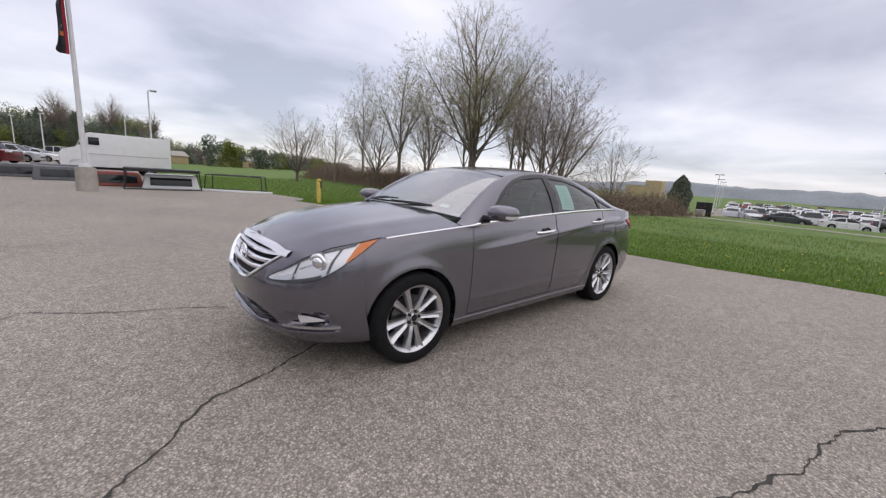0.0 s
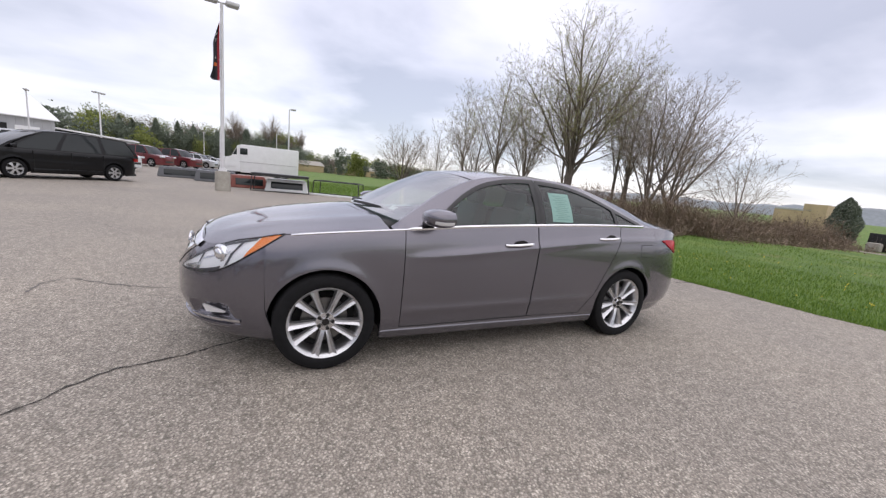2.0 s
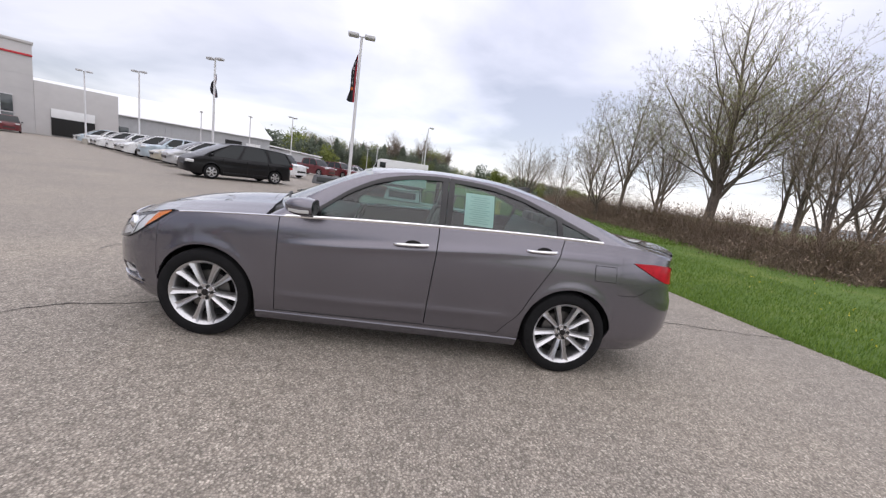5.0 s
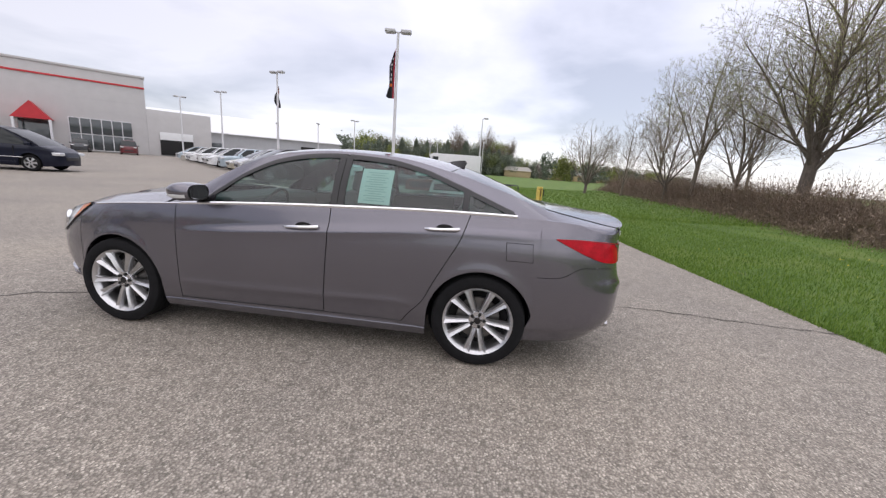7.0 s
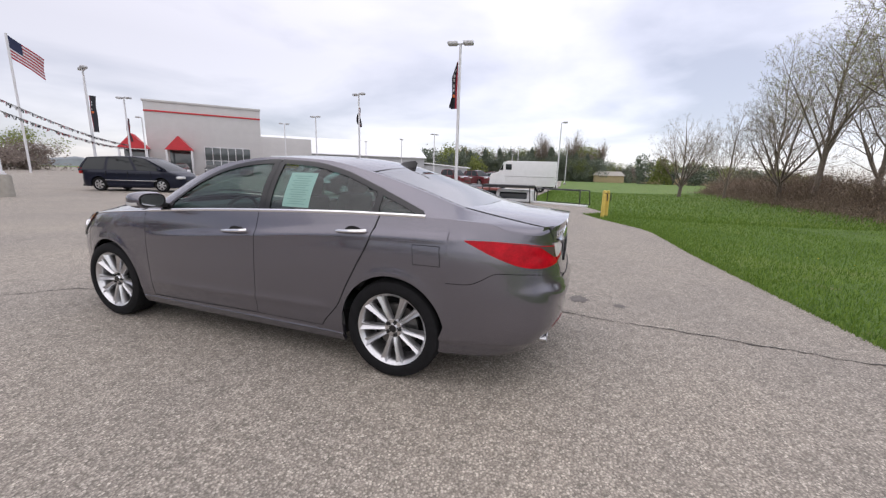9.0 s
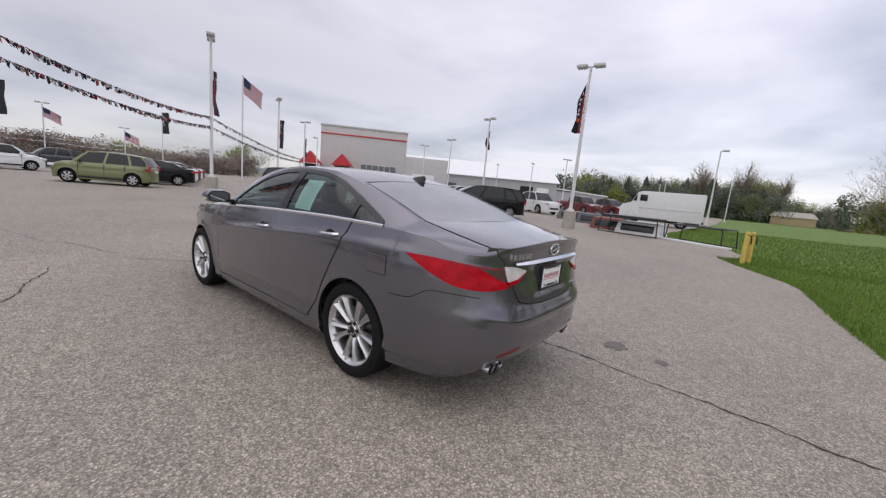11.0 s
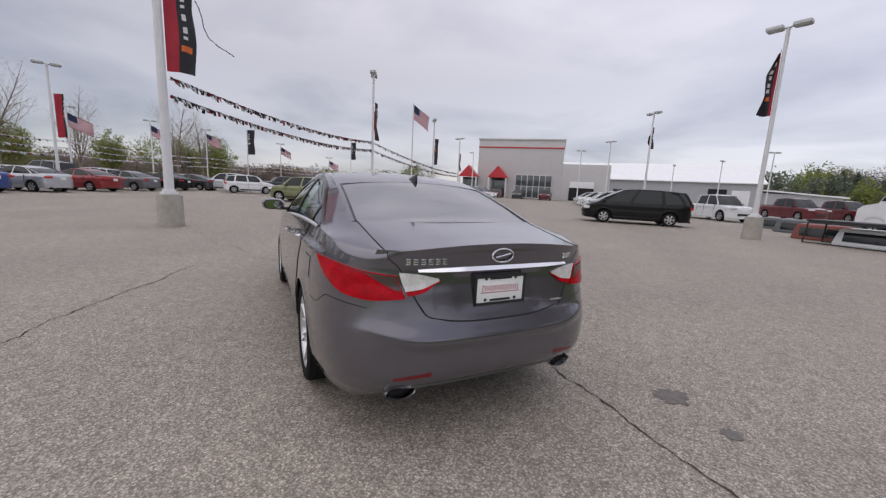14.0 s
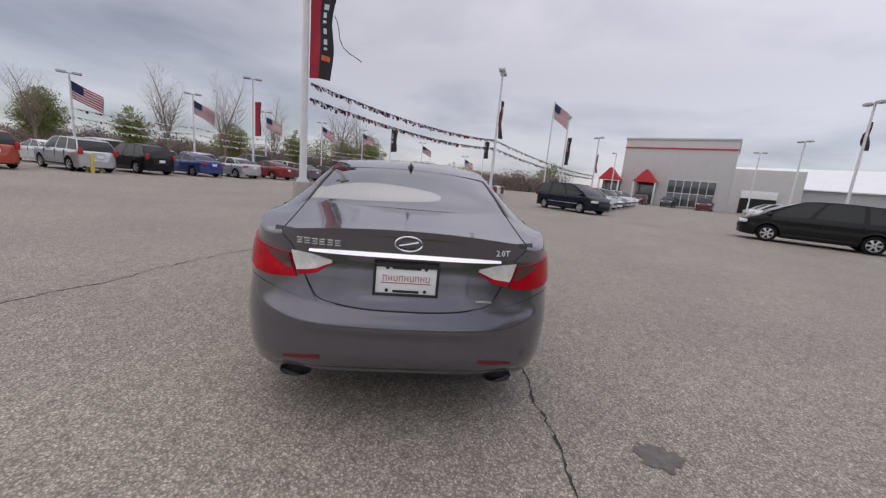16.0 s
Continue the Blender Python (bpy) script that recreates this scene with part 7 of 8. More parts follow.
truck_cap("truck_cap", CAP_GREY, "grey truck cap lying behind the others", 4.99, -27.29, 12, 2.3, 1.6, 0.62)
ladder_rack(1.16, -17.79, 176, 2.5, 1.3, 0.78, "black tubular truck rack with a folded cover", True)
ladder_rack(-1.7, -17.69, 154, 2.3, 1.05, 0.74, "black tubular truck rack by the grass edge")
bm = bmesh.new()
box(bm, (-1.53, -16.94, 0.04), (3.05, 0.24, 0.08), 0.012, rz=radians(-27))
tagged(part("white_board", bm, WHITE), "long white board lying along the pavement edge", "board")
POST_YELLOW = varied("yellow_post_paint", (0.62, 0.46, 0.10), 0.6, 0, 7, 0.2)
for n, (x, y, lean) in enumerate([(-3.36, -11.95, 3), (-3.49, -12.19, -2)]):
    pst = thing("bollard", "faded yellow steel post at the grass corner", "bollard", "yellow posts")
    bm = bmesh.new()
    tube(bm, [(0, 0, 0), (0, 0, 0.88), (0, 0, 0.95), (0, 0, 0.97)], 0.065, 14, True, [0.065, 0.065, 0.055, 0.02])
    part("post", bm, POST_YELLOW, pst)
    bm = bmesh.new()
    tube(bm, [(0.02, 0.06, 0.88), (-0.10, 0.02, 0.84), (-0.11, -0.01, 0.60)], 0.018, 6)
    part("hanging_chain", bm, BLACK, pst)
    pst.matrix_world = Matrix.Translation((x, y, -0.03)) @ Matrix.Rotation(radians(lean), 4, "X")
for n, (x, y) in enumerate([(17.38, 16.4), (17.78, 16.04), (17.18, 16.01)]):
    bm = bmesh.new()
    tube(bm, [(0, 0, 0), (0, 0, 0.95), (0, 0, 1.0)], 0.09, 12, True, [0.09, 0.09, 0.05])
    p = tagged(part("bollard", bm, POST_YELLOW), "pale yellow guard post on the lot", "bollard", "yellow posts")
    p.location = (x, y, 0)

# ---- trees, brush, grass and distance ----
BARK = varied("dark_bark", (0.150, 0.124, 0.104), 0.9, 0, 10, 0.35, 0.6, 60)
TWIG = varied("young_twig_bark", (0.27, 0.222, 0.175), 0.85, 0, 10, 0.3)
BARK_PALE = varied("grey_brown_bark", (0.205, 0.170, 0.138), 0.9, 0, 10, 0.3, 0.5, 60)


def leaf_mat(name, a, b, through_light=0.0):
    m = base_mat(name, a, 0.7)
    n, l, bs = nodes_of(m)
    g = n.new("ShaderNodeNewGeometry")
    r = ramp_node(m, g.outputs["Random Per Island"], [(0.0, a), (1.0, b)])
    l.new(r.outputs[0], bs.inputs["Base Color"])
    if through_light:
        glow, mix, out = n.new("ShaderNodeBsdfTranslucent"), n.new("ShaderNodeMixShader"), next(k for k in n if k.type == "OUTPUT_MATERIAL")
        l.new(r.outputs[0], glow.inputs["Color"])
        mix.inputs[0].default_value = through_light
        l.new(bs.outputs[0], mix.inputs[1])
        l.new(glow.outputs[0], mix.inputs[2])
        l.new(mix.outputs[0], out.inputs["Surface"])
    return m


BUD = leaf_mat("fresh_buds", (0.27, 0.31, 0.09), (0.48, 0.50, 0.20), 0.5)
BUD_BROWN = leaf_mat("brown_buds", (0.20, 0.15, 0.10), (0.30, 0.24, 0.16))
FOLIAGE = leaf_mat("spring_foliage", (0.14, 0.175, 0.045), (0.30, 0.33, 0.10), 0.5)
# conifer greens are lifted and greyed to carry the haze of distance
CONIFER = leaf_mat("hazed_conifer", (0.115, 0.140, 0.105), (0.20, 0.235, 0.170), 0.3)
BRUSH = leaf_mat("dry_brush", (0.12, 0.088, 0.066), (0.33, 0.245, 0.175))


class Soup:
    """Collects loose triangles and quads for one mesh."""

    def __init__(self):
        self.v, self.f = [], []

    def stick(self, p, q, r0, r1, sides=4):
        d = q - p
        if d.length < 1e-5:
            return
        a = d.cross(Vector((0.3, 0.5, 0.8))).normalized()
        b = d.normalized().cross(a)
        n = len(self.v)
        for c, r in ((p, r0), (q, r1)):
            for k in range(sides):
                t = 2 * math.pi * k / sides
                self.v.append(c + (a * math.cos(t) + b * math.sin(t)) * r)
        for k in range(sides):
            self.f.append((n + k, n + (k + 1) % sides, n + sides + (k + 1) % sides, n + sides + k))

    def leaf(self, p, s, rnd):
        u = Vector((rnd.gauss(0, 1), rnd.gauss(0, 1), rnd.gauss(0, 1))).normalized()
        w = u.cross(Vector((rnd.gauss(0, 1), rnd.gauss(0, 1), rnd.gauss(0, 1)))).normalized()
        n = len(self.v)
        self.v += [p - u * s, p + w * s * 0.5, p + u * s, p - w * s * 0.5]
        self.f.append((n, n + 1, n + 2, n + 3))

    def done(self, name, material, parent=None, label=""):
        me = bpy.data.meshes.new(name)
        me.from_pydata([tuple(v) for v in self.v], [], self.f)
        me.materials.append(material)
        ob = new(name, me)
        if parent is not None:
            ob.parent = parent
        if label:
            ob["label"] = label
        return ob


def bare_tree(x, y, h, width, low, trunk, n, seed, label, bark, leaf=None, leafy=0.0, fork=0.25, depth=3, group="trees by the brush", leaf_size=1.0):
    """A leafless tree: a straight trunk, rising leaders, and branches on them down to fine twigs inside an egg-shaped crown."""
    rnd = random.Random(seed)
    t = thing("tree", label, "tree", group)
    wood, fine, leaves = Soup(), Soup(), Soup()
    zc, rz, rw = (h + low) / 2, (h - low) / 2, width / 2
    dense = n / 1000
    up = Vector((0, 0, 1))

    def inside(p):
        bulge = 1 + 0.12 * math.sin(3 * math.atan2(p.y, p.x) + seed) + 0.08 * math.sin(2.2 * p.z + seed)
        return (p.x * p.x + p.y * p.y) / (rw * bulge) ** 2 + ((p.z - zc) / rz) ** 2 < 1

    def limb(p, d, length, r, level):
        k = max(2, round(length / (0.42, 0.36, 0.24, 0.17)[level]))
        seg, turn, start = length / k, rnd.uniform(0, 6.28), (0.10, 0.14, 0.15, 1)[level]
        for i in range(k):
            f = (i + 1) / k
            d = (d + Vector((rnd.gauss(0, 1), rnd.gauss(0, 1), rnd.gauss(0, 1))) * (0.045, 0.075, 0.10, 0.14)[level] + up * (0.03, 0.03, 0.025, 0.02)[level]).normalized()
            q = p + d * seg
            r1 = max(0.0042, r * (1 - f) ** 0.85)
            r0 = max(0.0042, r * (1 - i / k) ** 0.85)
            (wood if r0 > 0.02 else fine).stick(p, q, r0, r1, 7 if r0 > 0.05 else 5 if r0 > 0.02 else 3)
            p = q
            if level >= depth:
                if leafy:
                    for _ in range(int(leafy + rnd.random())):
                        leaves.leaf(q + Vector((rnd.gauss(0, 0.04), rnd.gauss(0, 0.04), rnd.gauss(0, 0.04))) * leaf_size, rnd.uniform(0.016, 0.038) * leaf_size, rnd)
                continue
            if f < start:
                continue
            for _ in range(int(dense * (1.35, 1.25, 1.3)[level] + rnd.random())):
                turn += 2.4 + rnd.uniform(-0.4, 0.4)
                a = d.cross(Vector((0.31, 0.52, 0.79))).normalized()
                side = a * math.cos(turn) + d.cross(a) * math.sin(turn)
                lean = rnd.uniform(0.50, 1.0)
                cd = (d * math.cos(lean) + side * math.sin(lean) + up * 0.12).normalized()
                cl = length * (0.56, 0.58, 0.60)[level] * (1.25 - f) * rnd.uniform(0.65, 1.2)
                while cl > 0.16 and not inside(q + cd * cl * 0.9):
                    cl *= 0.8
                limb(q, cd, max(0.16, cl), max(0.0042, min(r1, r0) * rnd.uniform(0.40, 0.60)), level + 1)

    base, steps = Vector((0, 0, 0)), max(3, int(fork * h / 0.5))
    lean = Vector((rnd.gauss(0, 0.03), rnd.gauss(0, 0.03), 1))
    for k in range(steps):
        q = base + lean * (fork * h / steps)
        wood.stick(base, q, trunk * (1.35 if k == 0 else 1.08 - 0.12 * k / steps), trunk * (1.08 - 0.12 * (k + 1) / steps), 9)
        base = q
    count = 4 + round(width / h * 4)
    for k in range(count):
        a = 2.4 * k + rnd.uniform(-0.4, 0.4) + seed
        out = rw * (0.10 if k == 0 else rnd.uniform(0.50, 0.88))
        goal = Vector((out * math.cos(a), out * math.sin(a), h * 0.98 if k == 0 else zc + rz * math.sqrt(1 - (out / rw) ** 2) * rnd.uniform(0.25, 0.92)))
        way = goal - base
        limb(base - lean * rnd.uniform(0, 0.4) * fork * h * (k > 1), way.normalized() - up * 0.12, way.length, trunk * (0.66 if k == 0 else rnd.uniform(0.34, 0.56)), 0)
    wood.done("trunk", bark, t)
    fine.done("crown", TWIG, t, "haze of fine bare twigs")["kind"] = "stuff"
    if leaves.f:
        leaves.done("foliage", leaf, t, "scattered first spring leaves")["kind"] = "stuff"
    t.matrix_world = Matrix.Translation((x, y, terrain(x, y) - 0.1))
    return t


bare_tree(-15.03, -15.07, 12.1, 10.6, 2.8, 0.24, 900, 11, "large forked tree with fine twigs and pale green buds", BARK, BUD, 1.7, 0.25)
bare_tree(-13.66, -21.49, 10.4, 6.3, 2.3, 0.12, 920, 12, "slender tree hazed with light green buds", BARK_PALE, BUD, 1.6, 0.30)
bare_tree(-14.78, -19.26, 7.9, 5.3, 1.5, 0.11, 920, 13, "bare grey-brown tree in the brush", BARK_PALE, BUD_BROWN, 0.25)
bare_tree(-12.92, -23.14, 6.4, 5.8, 1.1, 0.11, 920, 14, "bare grey-brown tree in the brush", BARK, BUD_BROWN, 0.15, 0.2)
bare_tree(-14.63, -28.55, 10.2, 4.8, 2.1, 0.09, 920, 15, "slender tree hazed with light green buds", BARK_PALE, BUD, 0.8, 0.32)
bare_tree(-12.35, -29.68, 6.6, 5.6, 1.0, 0.08, 920, 16, "bare grey-brown tree in the brush", BARK_PALE, BUD_BROWN, 0.15, 0.2)
bare_tree(-10.21, -32.89, 6.6, 7.0, 1.1, 0.13, 920, 17, "broad bare tree at the end of the brush", BARK, BUD_BROWN, 0.1, 0.15)
bare_tree(-18.25, -14.37, 9.5, 4.2, 2.3, 0.09, 920, 18, "slender bare tree with upright limbs", BARK, BUD_BROWN, 0.25, 0.36)
bare_tree(-17.20, -12.42, 8.8, 4.6, 2.1, 0.09, 920, 19, "slender bare tree with upright limbs", BARK, BUD_BROWN, 0.2, 0.36)
bare_tree(-16.45, -10.45, 7.9, 5.7, 1.5, 0.13, 920, 120, "broad bare tree with dense brown twigs", BARK, BUD_BROWN, 0.15, 0.14)
bare_tree(-18.63, -10.70, 8.2, 6.8, 1.3, 0.13, 920, 121, "broad bare tree with dense brown twigs", BARK, BUD_BROWN, 0.12, 0.16)
bare_tree(-17.18, -6.49, 4.4, 4.3, 1.0, 0.05, 920, 22, "small pale bare tree at the end of the brush", BARK_PALE, BUD_BROWN, 0.08, 0.18)
bare_tree(-17.93, -18.51, 9.1, 3.5, 2.3, 0.08, 920, 23, "slender bare tree in the brush", BARK_PALE, BUD, 0.3, 0.35)
bare_tree(-18.27, -23.95, 9.1, 4.3, 2.0, 0.09, 920, 24, "slender bare tree in the brush", BARK_PALE, BUD, 0.4, 0.35)
bare_tree(-20.67, -15.73, 8.7, 4.0, 1.7, 0.08, 920, 25, "slender bare tree in the brush", BARK_PALE, BUD_BROWN, 0.2, 0.3)
for n, (x, y, h, w) in enumerate([(47.51, 29.58, 12.2, 5.7), (49.88, 23.96, 12.7, 6.2), (51.91, 18.52, 10.6, 4.6), (54.21, 9.84, 11.4, 7.0), (56.63, 7.54, 9.8, 4.9), (50.85, 47.45, 11.1, 6.8), (23, 53.5, 10.1, 5.9)]):
    bare_tree(x, y, h, w, h * 0.34, 0.15, 900, 60 + n, "bare tree behind the car lot", BARK_PALE, BUD, 0.15, 0.26, 2, "bare trees behind the lot")
for n, (x, y, h, w) in enumerate([(55.6, 50.8, 8.8, 6.4), (61.4, 42.8, 7.8, 5.4), (61.4, 6.6, 7.0, 5.2), (80.2, 13.0, 8.0, 7.6), (66.0, 30.0, 7.2, 5.6), (40.0, 60.0, 8.4, 6.6), (72.0, 21.0, 7.4, 6.0)]):
    bare_tree(x, y, h, w, h * 0.16, 0.13, 1100, 80 + n, "rounded tree in fresh olive green leaf behind the lot", BARK_PALE, FOLIAGE, 3.4, 0.18, 2, "leafing trees behind the lot", 4.2)
bare_tree(0.81, -163.07, 20.5, 13.5, 7.0, 0.55, 900, 70, "tall bare tree above the far conifers", BARK_PALE, None, 0.0, 0.25, 2, "far bare trees")
bare_tree(12.72, -160.28, 19.8, 12.7, 7.0, 0.55, 900, 71, "tall bare tree above the far conifers", BARK_PALE, None, 0.0, 0.25, 2, "far bare trees")
bare_tree(-8.15, -165.89, 17.5, 11.4, 6.4, 0.55, 900, 72, "tall bare tree above the far conifers", BARK_PALE, None, 0.0, 0.25, 2, "far bare trees")


def crown(soup, c, rx, rz, n, size, rnd, lumps=11):
    blobs = [(Vector((rnd.gauss(0, 0.42) * rx, rnd.gauss(0, 0.42) * rx, rnd.uniform(-0.75, 0.72) * rz)), rnd.uniform(0.35, 0.55)) for _ in range(lumps)]
    for _ in range(n):
        b, s = rnd.choice(blobs)
        d = Vector((rnd.gauss(0, 1), rnd.gauss(0, 1), rnd.gauss(0, 1))).normalized() * (rnd.random() ** 0.4) * s
        p = Vector(c) + b + Vector((d.x * rx, d.y * rx, d.z * rz))
        if p.z > 0:
            soup.leaf(p, size * rnd.uniform(0.6, 1.3), rnd)


def cone_tree(soup, x, y, h, r, n, size, rnd):
    for _ in range(n):
        t = rnd.random() ** 0.8
        rr = r * (1 - t) ** 0.75 * (rnd.random() ** 0.4) * (0.9 + 0.2 * math.sin(t * 24))
        a = rnd.uniform(0, 6.283)
        soup.leaf(Vector((x + rr * math.cos(a), y + rr * math.sin(a), 0.15 + t * h)), size * rnd.uniform(0.5, 1.2), rnd)


# far woods across the field and behind the lot
rnd = random.Random(5)
soups = {"green": Soup(), "dark": Soup(), "brown": Soup()}
for n in range(46):
    f = n / 45
    x, y = 36 - 42 * f + rnd.uniform(-1.5, 1.5), -102 - 8 * math.sin(f * 3) + rnd.uniform(-3, 5)
    hh = rnd.uniform(6.4, 8.4) * (1 if f < 0.85 else 0.85)
    if n % 5 in (1, 3):
        cone_tree(soups["dark"], x, y + 2, hh + 0.8, 2.4, 3200, 0.17, rnd)
    else:
        crown(soups["dark"], (x, y, hh * 0.48), rnd.uniform(2.6, 3.4), hh * 0.50, 4200, 0.16, rnd, 26)
    if n % 2 == 0:
        crown(soups["brown" if n % 4 else "green"], (x + rnd.uniform(-2, 2), y - 6, 5.6), 3.2, 4.0, 2200, 0.16, rnd, 22)
    if n % 6 == 1:
        crown(soups["green"], (x + rnd.uniform(-2, 2), y + 4, 3.0), 2.4, 3.0, 2000, 0.15, rnd, 20)
for n in range(40):
    f = n / 39
    x, y = -6 - 54 * f + rnd.uniform(-1.5, 1.5), -114 - 4 * f + rnd.uniform(-5, 5)
    hh = rnd.uniform(4.2, 6.8) * (1 - 0.25 * f)
    crown(soups[rnd.choice(("green", "green", "brown", "dark"))], (x, y, hh * 0.5), rnd.uniform(2.4, 3.4), hh * 0.52, 2600, 0.16, rnd, 20)
for x, y, h, r in ((-14.5, -88, 6.4, 1.7), (-21, -96, 5.0, 1.9), (-27, -92, 4.6, 2.2), (-24, -90, 5.2, 1.8)):
    crown(soups["dark"], (x, y, h * 0.5), r, h * 0.5, 1300, 0.24, rnd, 18)
for x, y, h, r in ((-17.5, -92, 6.6, 2.0), (-19.5, -93, 5.8, 1.8), (34, -98, 9.6, 3.6)):
    crown(soups["green"], (x, y, h * 0.5), r, h * 0.5, 1100, 0.28, rnd, 16)
for n in range(110):
    a = radians(74 - 96 * n / 109)
    d = rnd.uniform(58, 74)
    x, y = -4 + d * math.cos(a), 1 + d * math.sin(a)
    big = rnd.random() < 0.14
    hh = rnd.uniform(5.0, 6.2) if big else rnd.uniform(2.6, 3.7)
    crown(soups["green" if big else rnd.choice(("green", "brown", "brown", "brown", "brown"))], (x, y, hh * 0.5), rnd.uniform(2.2, 3.2), hh * 0.52, 2600, 0.12, rnd, 18)
for n in range(26):
    x, y = 24 + 2.6 * n + rnd.uniform(-2, 2), -92 + rnd.uniform(-5, 5)
    crown(soups[rnd.choice(("green", "dark"))], (x, y, 3.8), 3.0, 4.0, 480, 0.40, rnd)
for key, m in (("green", FOLIAGE), ("dark", CONIFER), ("brown", leaf_mat("bare_wood_haze", (0.20, 0.165, 0.145), (0.33, 0.28, 0.24), 0.4))):
    for v in soups[key].v:
        v.xyz = (-1 + (v.x + 1) * 1.45, 1.5 + (v.y - 1.5) * 1.45, 1.4 + (v.z - 1.4) * 1.45)
    tagged(soups[key].done("far_woods", m), {"green": "fresh green trees far behind the lot", "dark": "dark conifers far across the field", "brown": "bare brown woods far behind the lot"}[key], "woods", kind="stuff")

# brush along the rise
soup, tufts = Soup(), Soup()
rnd = random.Random(9)
RUN = [(-15.2, -42.0), (-14.0, -24.0), (-14.2, -16.0), (-13.4, -9.3), (-14.4, -6.6), (-25.74, -6.1)]
spans = [math.dist(p, q) for p, q in zip(RUN, RUN[1:])]
for _ in range(44000):
    k = rnd.choices(range(5), (spans[0] * 0.6, spans[1], spans[2], spans[3], spans[4] * 0.7))[0]
    (x0, y0), (x1, y1) = RUN[k], RUN[k + 1]
    f = rnd.random()
    d = math.dist(RUN[k], RUN[k + 1])
    off = rnd.gauss(0.15, 0.85) if rnd.random() < 0.7 else rnd.uniform(-1.3, 2.6)
    nx, ny = (y1 - y0) / d, -(x1 - x0) / d
    cx, cy = x0 + (x1 - x0) * f - nx * off, y0 + (y1 - y0) * f - ny * off
    tall = 0.82 + 0.30 * math.sin(cy * 1.3 + cx) + 0.16 * math.sin(cy * 3.1)
    h = rnd.uniform(0.5, 1.9) * tall * (1.0 if off > -0.9 else 0.5) * (1 if k < 4 else 0.8)
    p = Vector((cx, cy, terrain(cx, cy) - 0.05))
    lean = Vector((rnd.gauss(0, 0.30), rnd.gauss(0, 0.30), 1)).normalized()
    m = p + lean * h * 0.55
    q = m + (lean + Vector((rnd.gauss(0, 0.45), rnd.gauss(0, 0.45), rnd.gauss(-0.1, 0.3)))).normalized() * h * 0.5
    soup.stick(p, m, 0.006, 0.0045, 3)
    soup.stick(m, q, 0.0045, 0.002, 3)
    for _ in range(3):
        tufts.leaf(p + (q - p) * rnd.random() ** 1.3 + Vector((rnd.gauss(0, 0.09), rnd.gauss(0, 0.09), rnd.gauss(0, 0.05))), rnd.uniform(0.02, 0.060), rnd)
tagged(soup.done("brush", BRUSH), "dense dry brown brush stems along the rise", "brush", kind="stuff")
tagged(tufts.done("brush_leaves", BRUSH), "dead leaves and seed heads in the brush", "brush", kind="stuff")

# evergreen, dark fence and road beyond the brush
soup = Soup()
rnd = random.Random(21)
for _ in range(6500):
    z = rnd.random()
    rr = 0.98 * (math.sin(math.pi * min(1, z * 0.86 + 0.14)) ** 0.75) * rnd.random() ** 0.3 * (0.92 + 0.08 * math.sin(17 * z))
    a = rnd.uniform(0, 6.283)
    soup.leaf(Vector((rr * math.cos(a), rr * math.sin(a), 0.05 + 2.85 * z)), rnd.uniform(0.05, 0.11), rnd)
ev = thing("evergreen_shrub", "dark pointed evergreen shrub at the end of the brush", "shrub")
soup.done("needles", CONIFER, ev)
bm = bmesh.new()
tube(bm, [(0, 0, 0), (0, 0, 2.0)], 0.06, 6)
part("trunk", bm, BARK, ev)
ev.location = (-25.84, -5.82, 0)
ev.scale = (0.78, 0.78, 0.88)
bin_ob = thing("fence_enclosure", "dark slatted enclosure beside the evergreen shrub", "fence")
for k in range(6):
    bm = bmesh.new()
    box(bm, (0, 0.15 * k, 0.45), (0.04, 0.145, 0.9), 0.008)
    part("slat", bm, BLACK, bin_ob)
bm = bmesh.new()
box(bm, (0.35, 0.30, 0.22), (0.45, 0.55, 0.44), 0.12)
part("covered_unit", bm, CONCRETE, bin_ob)
bin_ob.location = (-25.92, -4.73, 0)
road = [(-24.5, -6.0), (-24.8, 0.0), (-23.5, 6.5), (-22.0, 16), (-20, 40)]
bm = bmesh.new()
grid(bm, [[(x - 0.55, y, terrain(x, y) + 0.012), (x + 0.55, y, terrain(x, y) + 0.012)] for x, y in (swung(*p) for p in road)])
for f in bm.faces:
    if f.normal.z < 0:
        f.normal_flip()
tagged(part("road", bm, ASPHALT), "narrow grey path across the grass", "road", kind="structure")
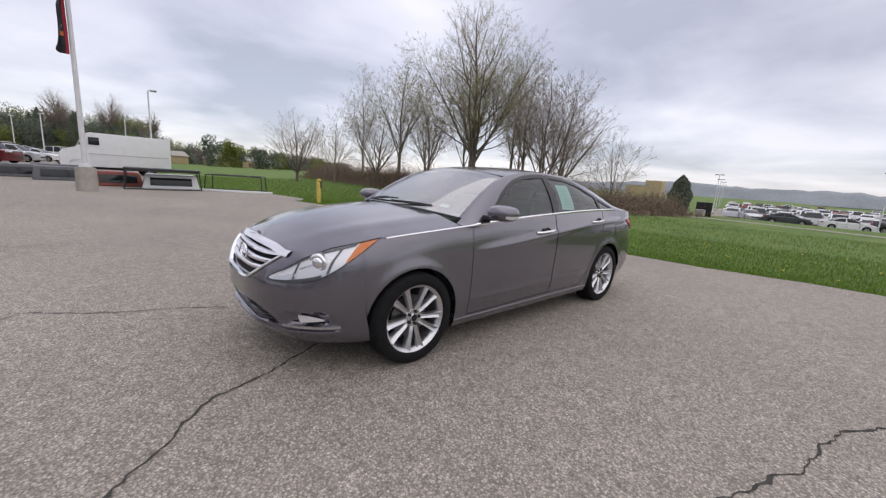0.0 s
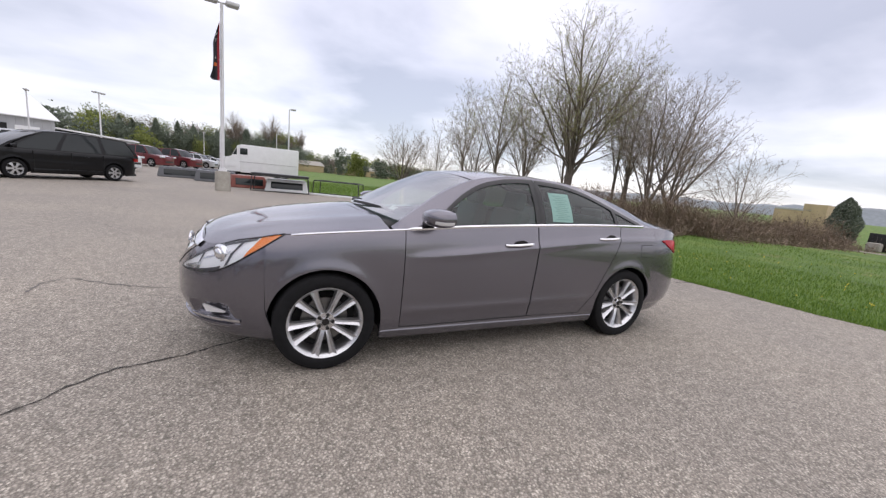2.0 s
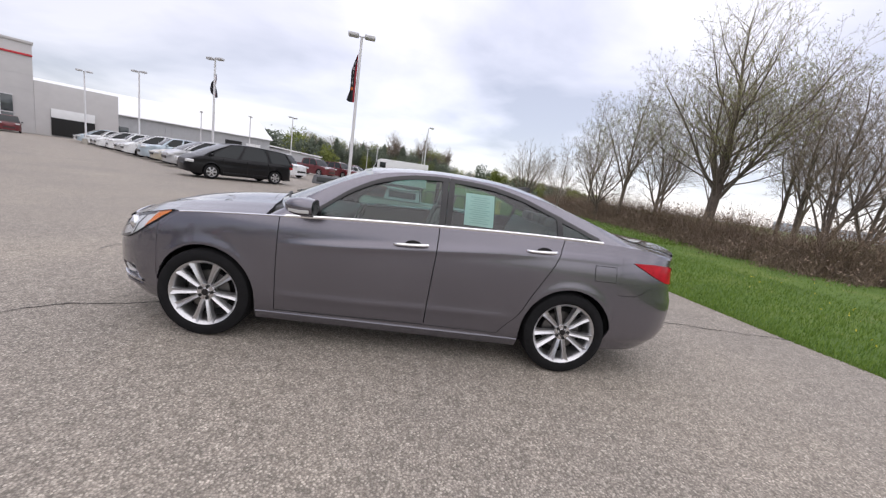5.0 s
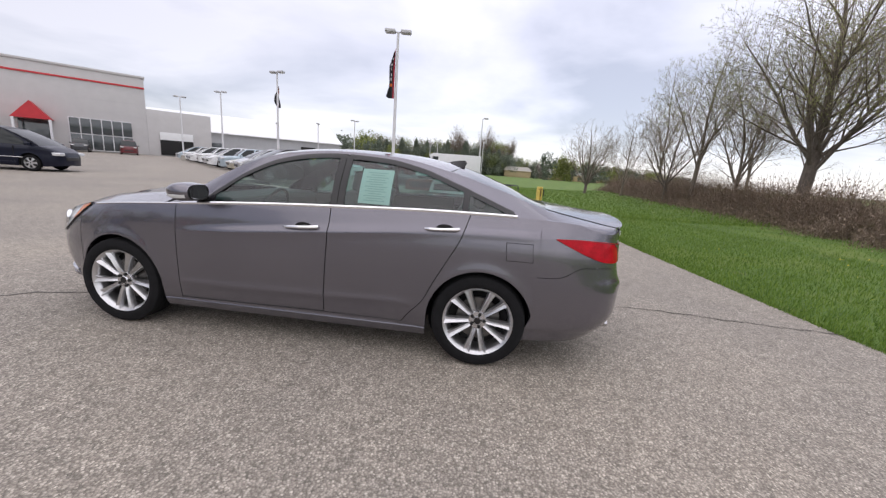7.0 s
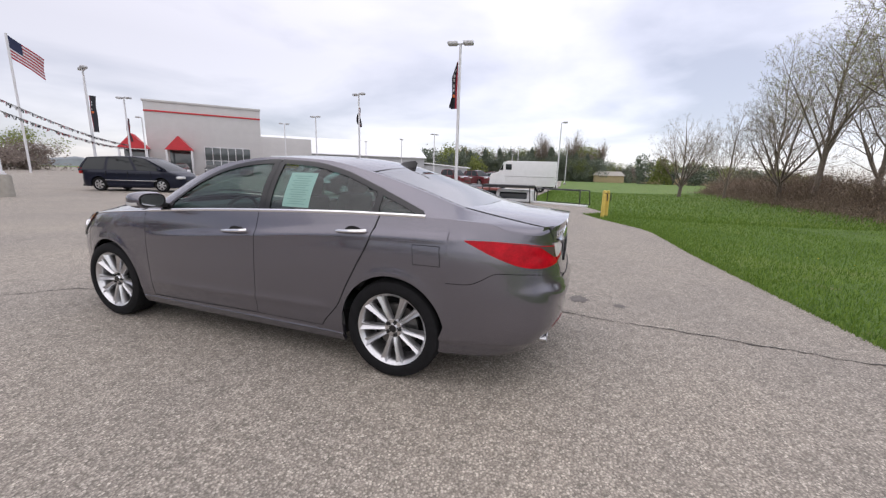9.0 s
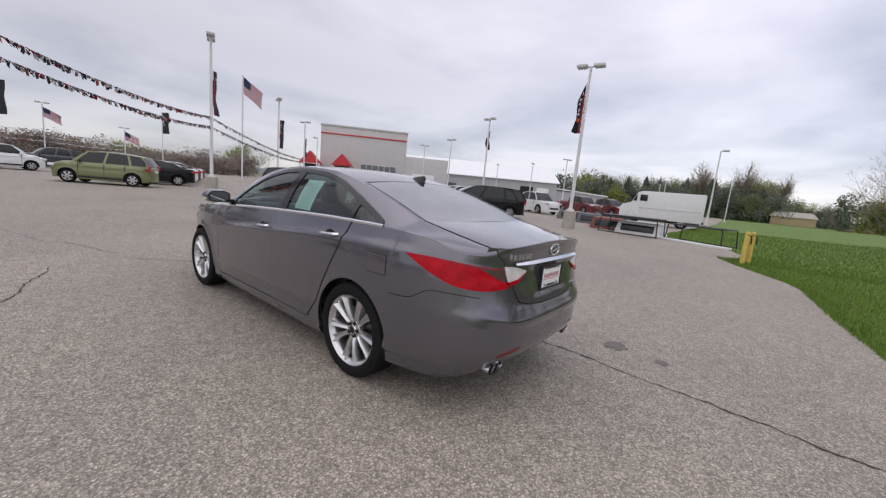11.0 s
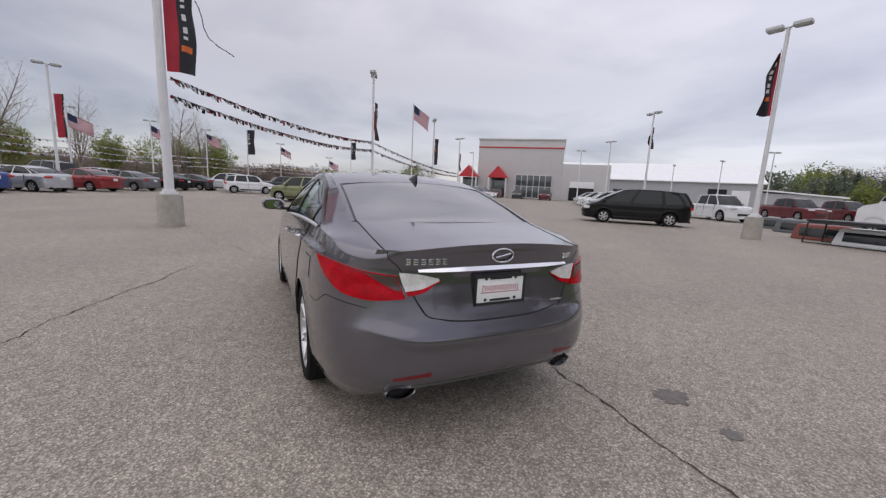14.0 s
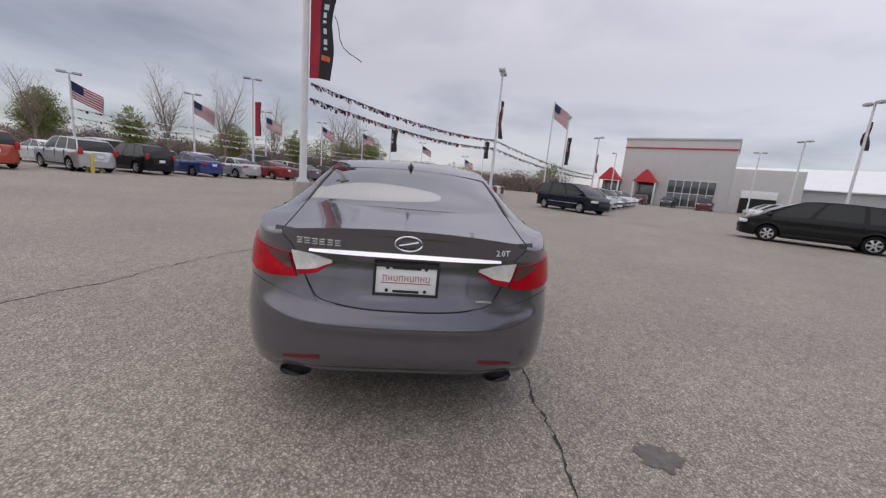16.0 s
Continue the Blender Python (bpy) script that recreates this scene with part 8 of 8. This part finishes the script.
# distant lot with many cars, tall lamps and a wooded ridge
rnd = random.Random(33)
groups = {k: Soup() for k in ("white", "silver", "charcoal", "red")}
bm = bmesh.new()
plate(bm, [(-56, -12.5), (-174, -38), (-240, 53), (-60, 56)], -1.60, -1.515)
bmesh.ops.recalc_face_normals(bm, faces=bm.faces)
tagged(part("far_pavement", bm, ASPHALT, smooth=False), "far paved car park beyond the grass", "pavement", kind="structure")
panes = Soup()
for row, x0 in enumerate((-66, -72, -80, -89, -100, -113, -128, -146, -168)):
    for k in range(26):
        x, y = x0 + rnd.uniform(-0.6, 0.6), -6.0 + (x0 + 66) * 0.13 + 2.75 * k * (1 + 0.05 * row) + rnd.uniform(-0.3, 0.3)
        if rnd.random() < 0.16 or y > 60:
            continue
        x, y = swung(x, y)
        s = groups[rnd.choice(("white", "silver", "silver", "charcoal", "red", "white", "white"))]
        tall = rnd.choice((1.42, 1.45, 1.7))
        sg = rnd.choice((1, -1))
        for m, prof, half in ((s, [(-2.2, 0.25), (-2.2, 0.85), (-1.6, 0.95), (-1.0, tall), (0.5, tall), (1.2, 0.95), (2.1, 0.80), (2.2, 0.3)], 0.86), (panes, [(-1.62, 0.98), (-1.05, tall - 0.08), (0.54, tall - 0.08), (1.18, 0.98)], 0.87), (panes, [(-1.66, 0.98), (-1.06, tall - 0.06), (0.56, tall - 0.06), (1.24, 0.98)], 0.70)):
            b, n = len(m.v), len(prof)
            for yy in (-half, half):
                m.v += [Vector((x + sg * px, y + yy, pz - 1.52)) for px, pz in prof]
            m.f += [tuple(range(b, b + n)), tuple(range(b + 2 * n - 1, b + n - 1, -1))] + [(b + k2, b + (k2 + 1) % n, b + n + (k2 + 1) % n, b + n + k2) for k2 in range(n)]
tagged(panes.done("far_car_windows", CAR_GLASS), "dark windows of the cars in the far car park", "windows", kind="stuff")
for k, s in groups.items():
    tagged(s.done("far_cars", PAINTS[k]), f"rows of {k} cars in the far car park", "cars", kind="stuff")
for d, a, h in ((62, 175.7, 6.4), (80, 170.5, 6.4), (75, -170.6, 6.2), (95, -170.9, 6.2), (120, -171.2, 6.4), (150, -171.4, 6.4)):
    x, y = 3.2 + d * math.cos(radians(a)), 3 + d * math.sin(radians(a))
    x, y = swung(x, y)
    light_pole(x, y, h, 2, a + 90, 0.2, 0.06, "dark slim lamp post in the far car park").location.z = -1.5
# aerial haze is mixed into this blue-grey base colour
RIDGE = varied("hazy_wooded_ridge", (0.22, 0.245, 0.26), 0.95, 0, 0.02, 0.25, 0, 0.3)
rows = []
for k in range(120):
    a = radians(150 + 75 * k / 119)
    d = 520
    h = 9 + 7 * noise.noise(Vector((k * 0.06, 2, 0))) + 2.0 * noise.noise(Vector((k * 0.5, 7, 0))) + 6 * math.sin(math.pi * k / 119)
    c, s = math.cos(a), math.sin(a)
    rows.append([(d * c, d * s, -1), ((d + 30) * c, (d + 30) * s, h * 0.7), ((d + 80) * c, (d + 80) * s, h), ((d + 200) * c, (d + 200) * s, -1)])
bm = bmesh.new()
grid(bm, rows)
bmesh.ops.recalc_face_normals(bm, faces=bm.faces)
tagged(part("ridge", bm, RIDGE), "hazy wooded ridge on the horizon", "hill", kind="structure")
# the tree line takes the ridge's haze-tinted colour
rows = []
for k in range(160):
    a = radians(-115 + 150 * k / 159)
    d = 240
    h = 4.2 + 2.2 * noise.noise(Vector((k * 0.16, 12, 0))) + 1.4 * noise.noise(Vector((k * 0.8, 17, 0)))
    c, s = math.cos(a), math.sin(a)
    rows.append([(d * c, d * s, -1), ((d + 3) * c, (d + 3) * s, h * 0.8), ((d + 8) * c, (d + 8) * s, h), ((d + 60) * c, (d + 60) * s, -1)])
bm = bmesh.new()
grid(bm, rows)
bmesh.ops.recalc_face_normals(bm, faces=bm.faces)
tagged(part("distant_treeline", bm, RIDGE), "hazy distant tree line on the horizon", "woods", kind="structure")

# grass blades along the pavement edge
BLADE = leaf_mat("grass_blades", (0.07, 0.145, 0.016), (0.20, 0.30, 0.045), 0.25)
soup = Soup()
rnd = random.Random(77)
edge = [p for p in LOT[3:18]]
ex, ey = [p[0] for p in edge], [p[1] for p in edge]
for k in range(105000):
    y = rnd.uniform(-12.7, 9.0)
    xe = float(np.interp(y, ey, ex))
    x = xe - (rnd.random() ** 2.0 * 5.5 if k < 70000 else rnd.random() * 13.0) + 0.03
    z = terrain(x, y)
    h, w = rnd.uniform(0.03, 0.085), rnd.uniform(0.004, 0.009)
    a = rnd.uniform(0, 6.28)
    n = len(soup.v)
    c, s = math.cos(a), math.sin(a)
    soup.v += [Vector((x - c * w, y - s * w, z)), Vector((x + c * w, y + s * w, z)), Vector((x + rnd.gauss(0, 0.02), y + rnd.gauss(0, 0.02), z + h))]
    soup.f.append((n, n + 1, n + 2))
for k in range(46000):
    y = -12.0 - 26.0 * rnd.random() ** 1.5
    x = 0.3 - 0.9 * sig((y + 14.6) * 4) * 3.6 - rnd.random() ** 1.4 * 15.0
    if -17.6 < y < -12 and x > float(np.interp(y, [-17.6, -16.1, -13.9, -12.3], [-0.4, -2.95, -3.55, -2.8])):
        continue
    z = terrain(x, y)
    h, w = rnd.uniform(0.05, 0.10), rnd.uniform(0.009, 0.018)
    a = rnd.uniform(0, 6.28)
    n = len(soup.v)
    c, s = math.cos(a), math.sin(a)
    soup.v += [Vector((x - c * w, y - s * w, z)), Vector((x + c * w, y + s * w, z)), Vector((x + rnd.gauss(0, 0.03), y + rnd.gauss(0, 0.03), z + h))]
    soup.f.append((n, n + 1, n + 2))
tagged(soup.done("grass_blades", BLADE), "short bright grass blades along the pavement edge", "grass", kind="stuff")
soup = Soup()
for _ in range(160):
    y = rnd.uniform(-6, 9)
    x = -6.2 - rnd.random() * 6
    soup.leaf(Vector((x, y, terrain(x, y) + 0.07)), rnd.uniform(0.015, 0.03), rnd)
tagged(soup.done("dandelions", leaf_mat("dandelion_yellow", (0.7, 0.55, 0.03), (0.8, 0.65, 0.08))), "small yellow dandelion flowers in the grass", "flowers", kind="stuff")
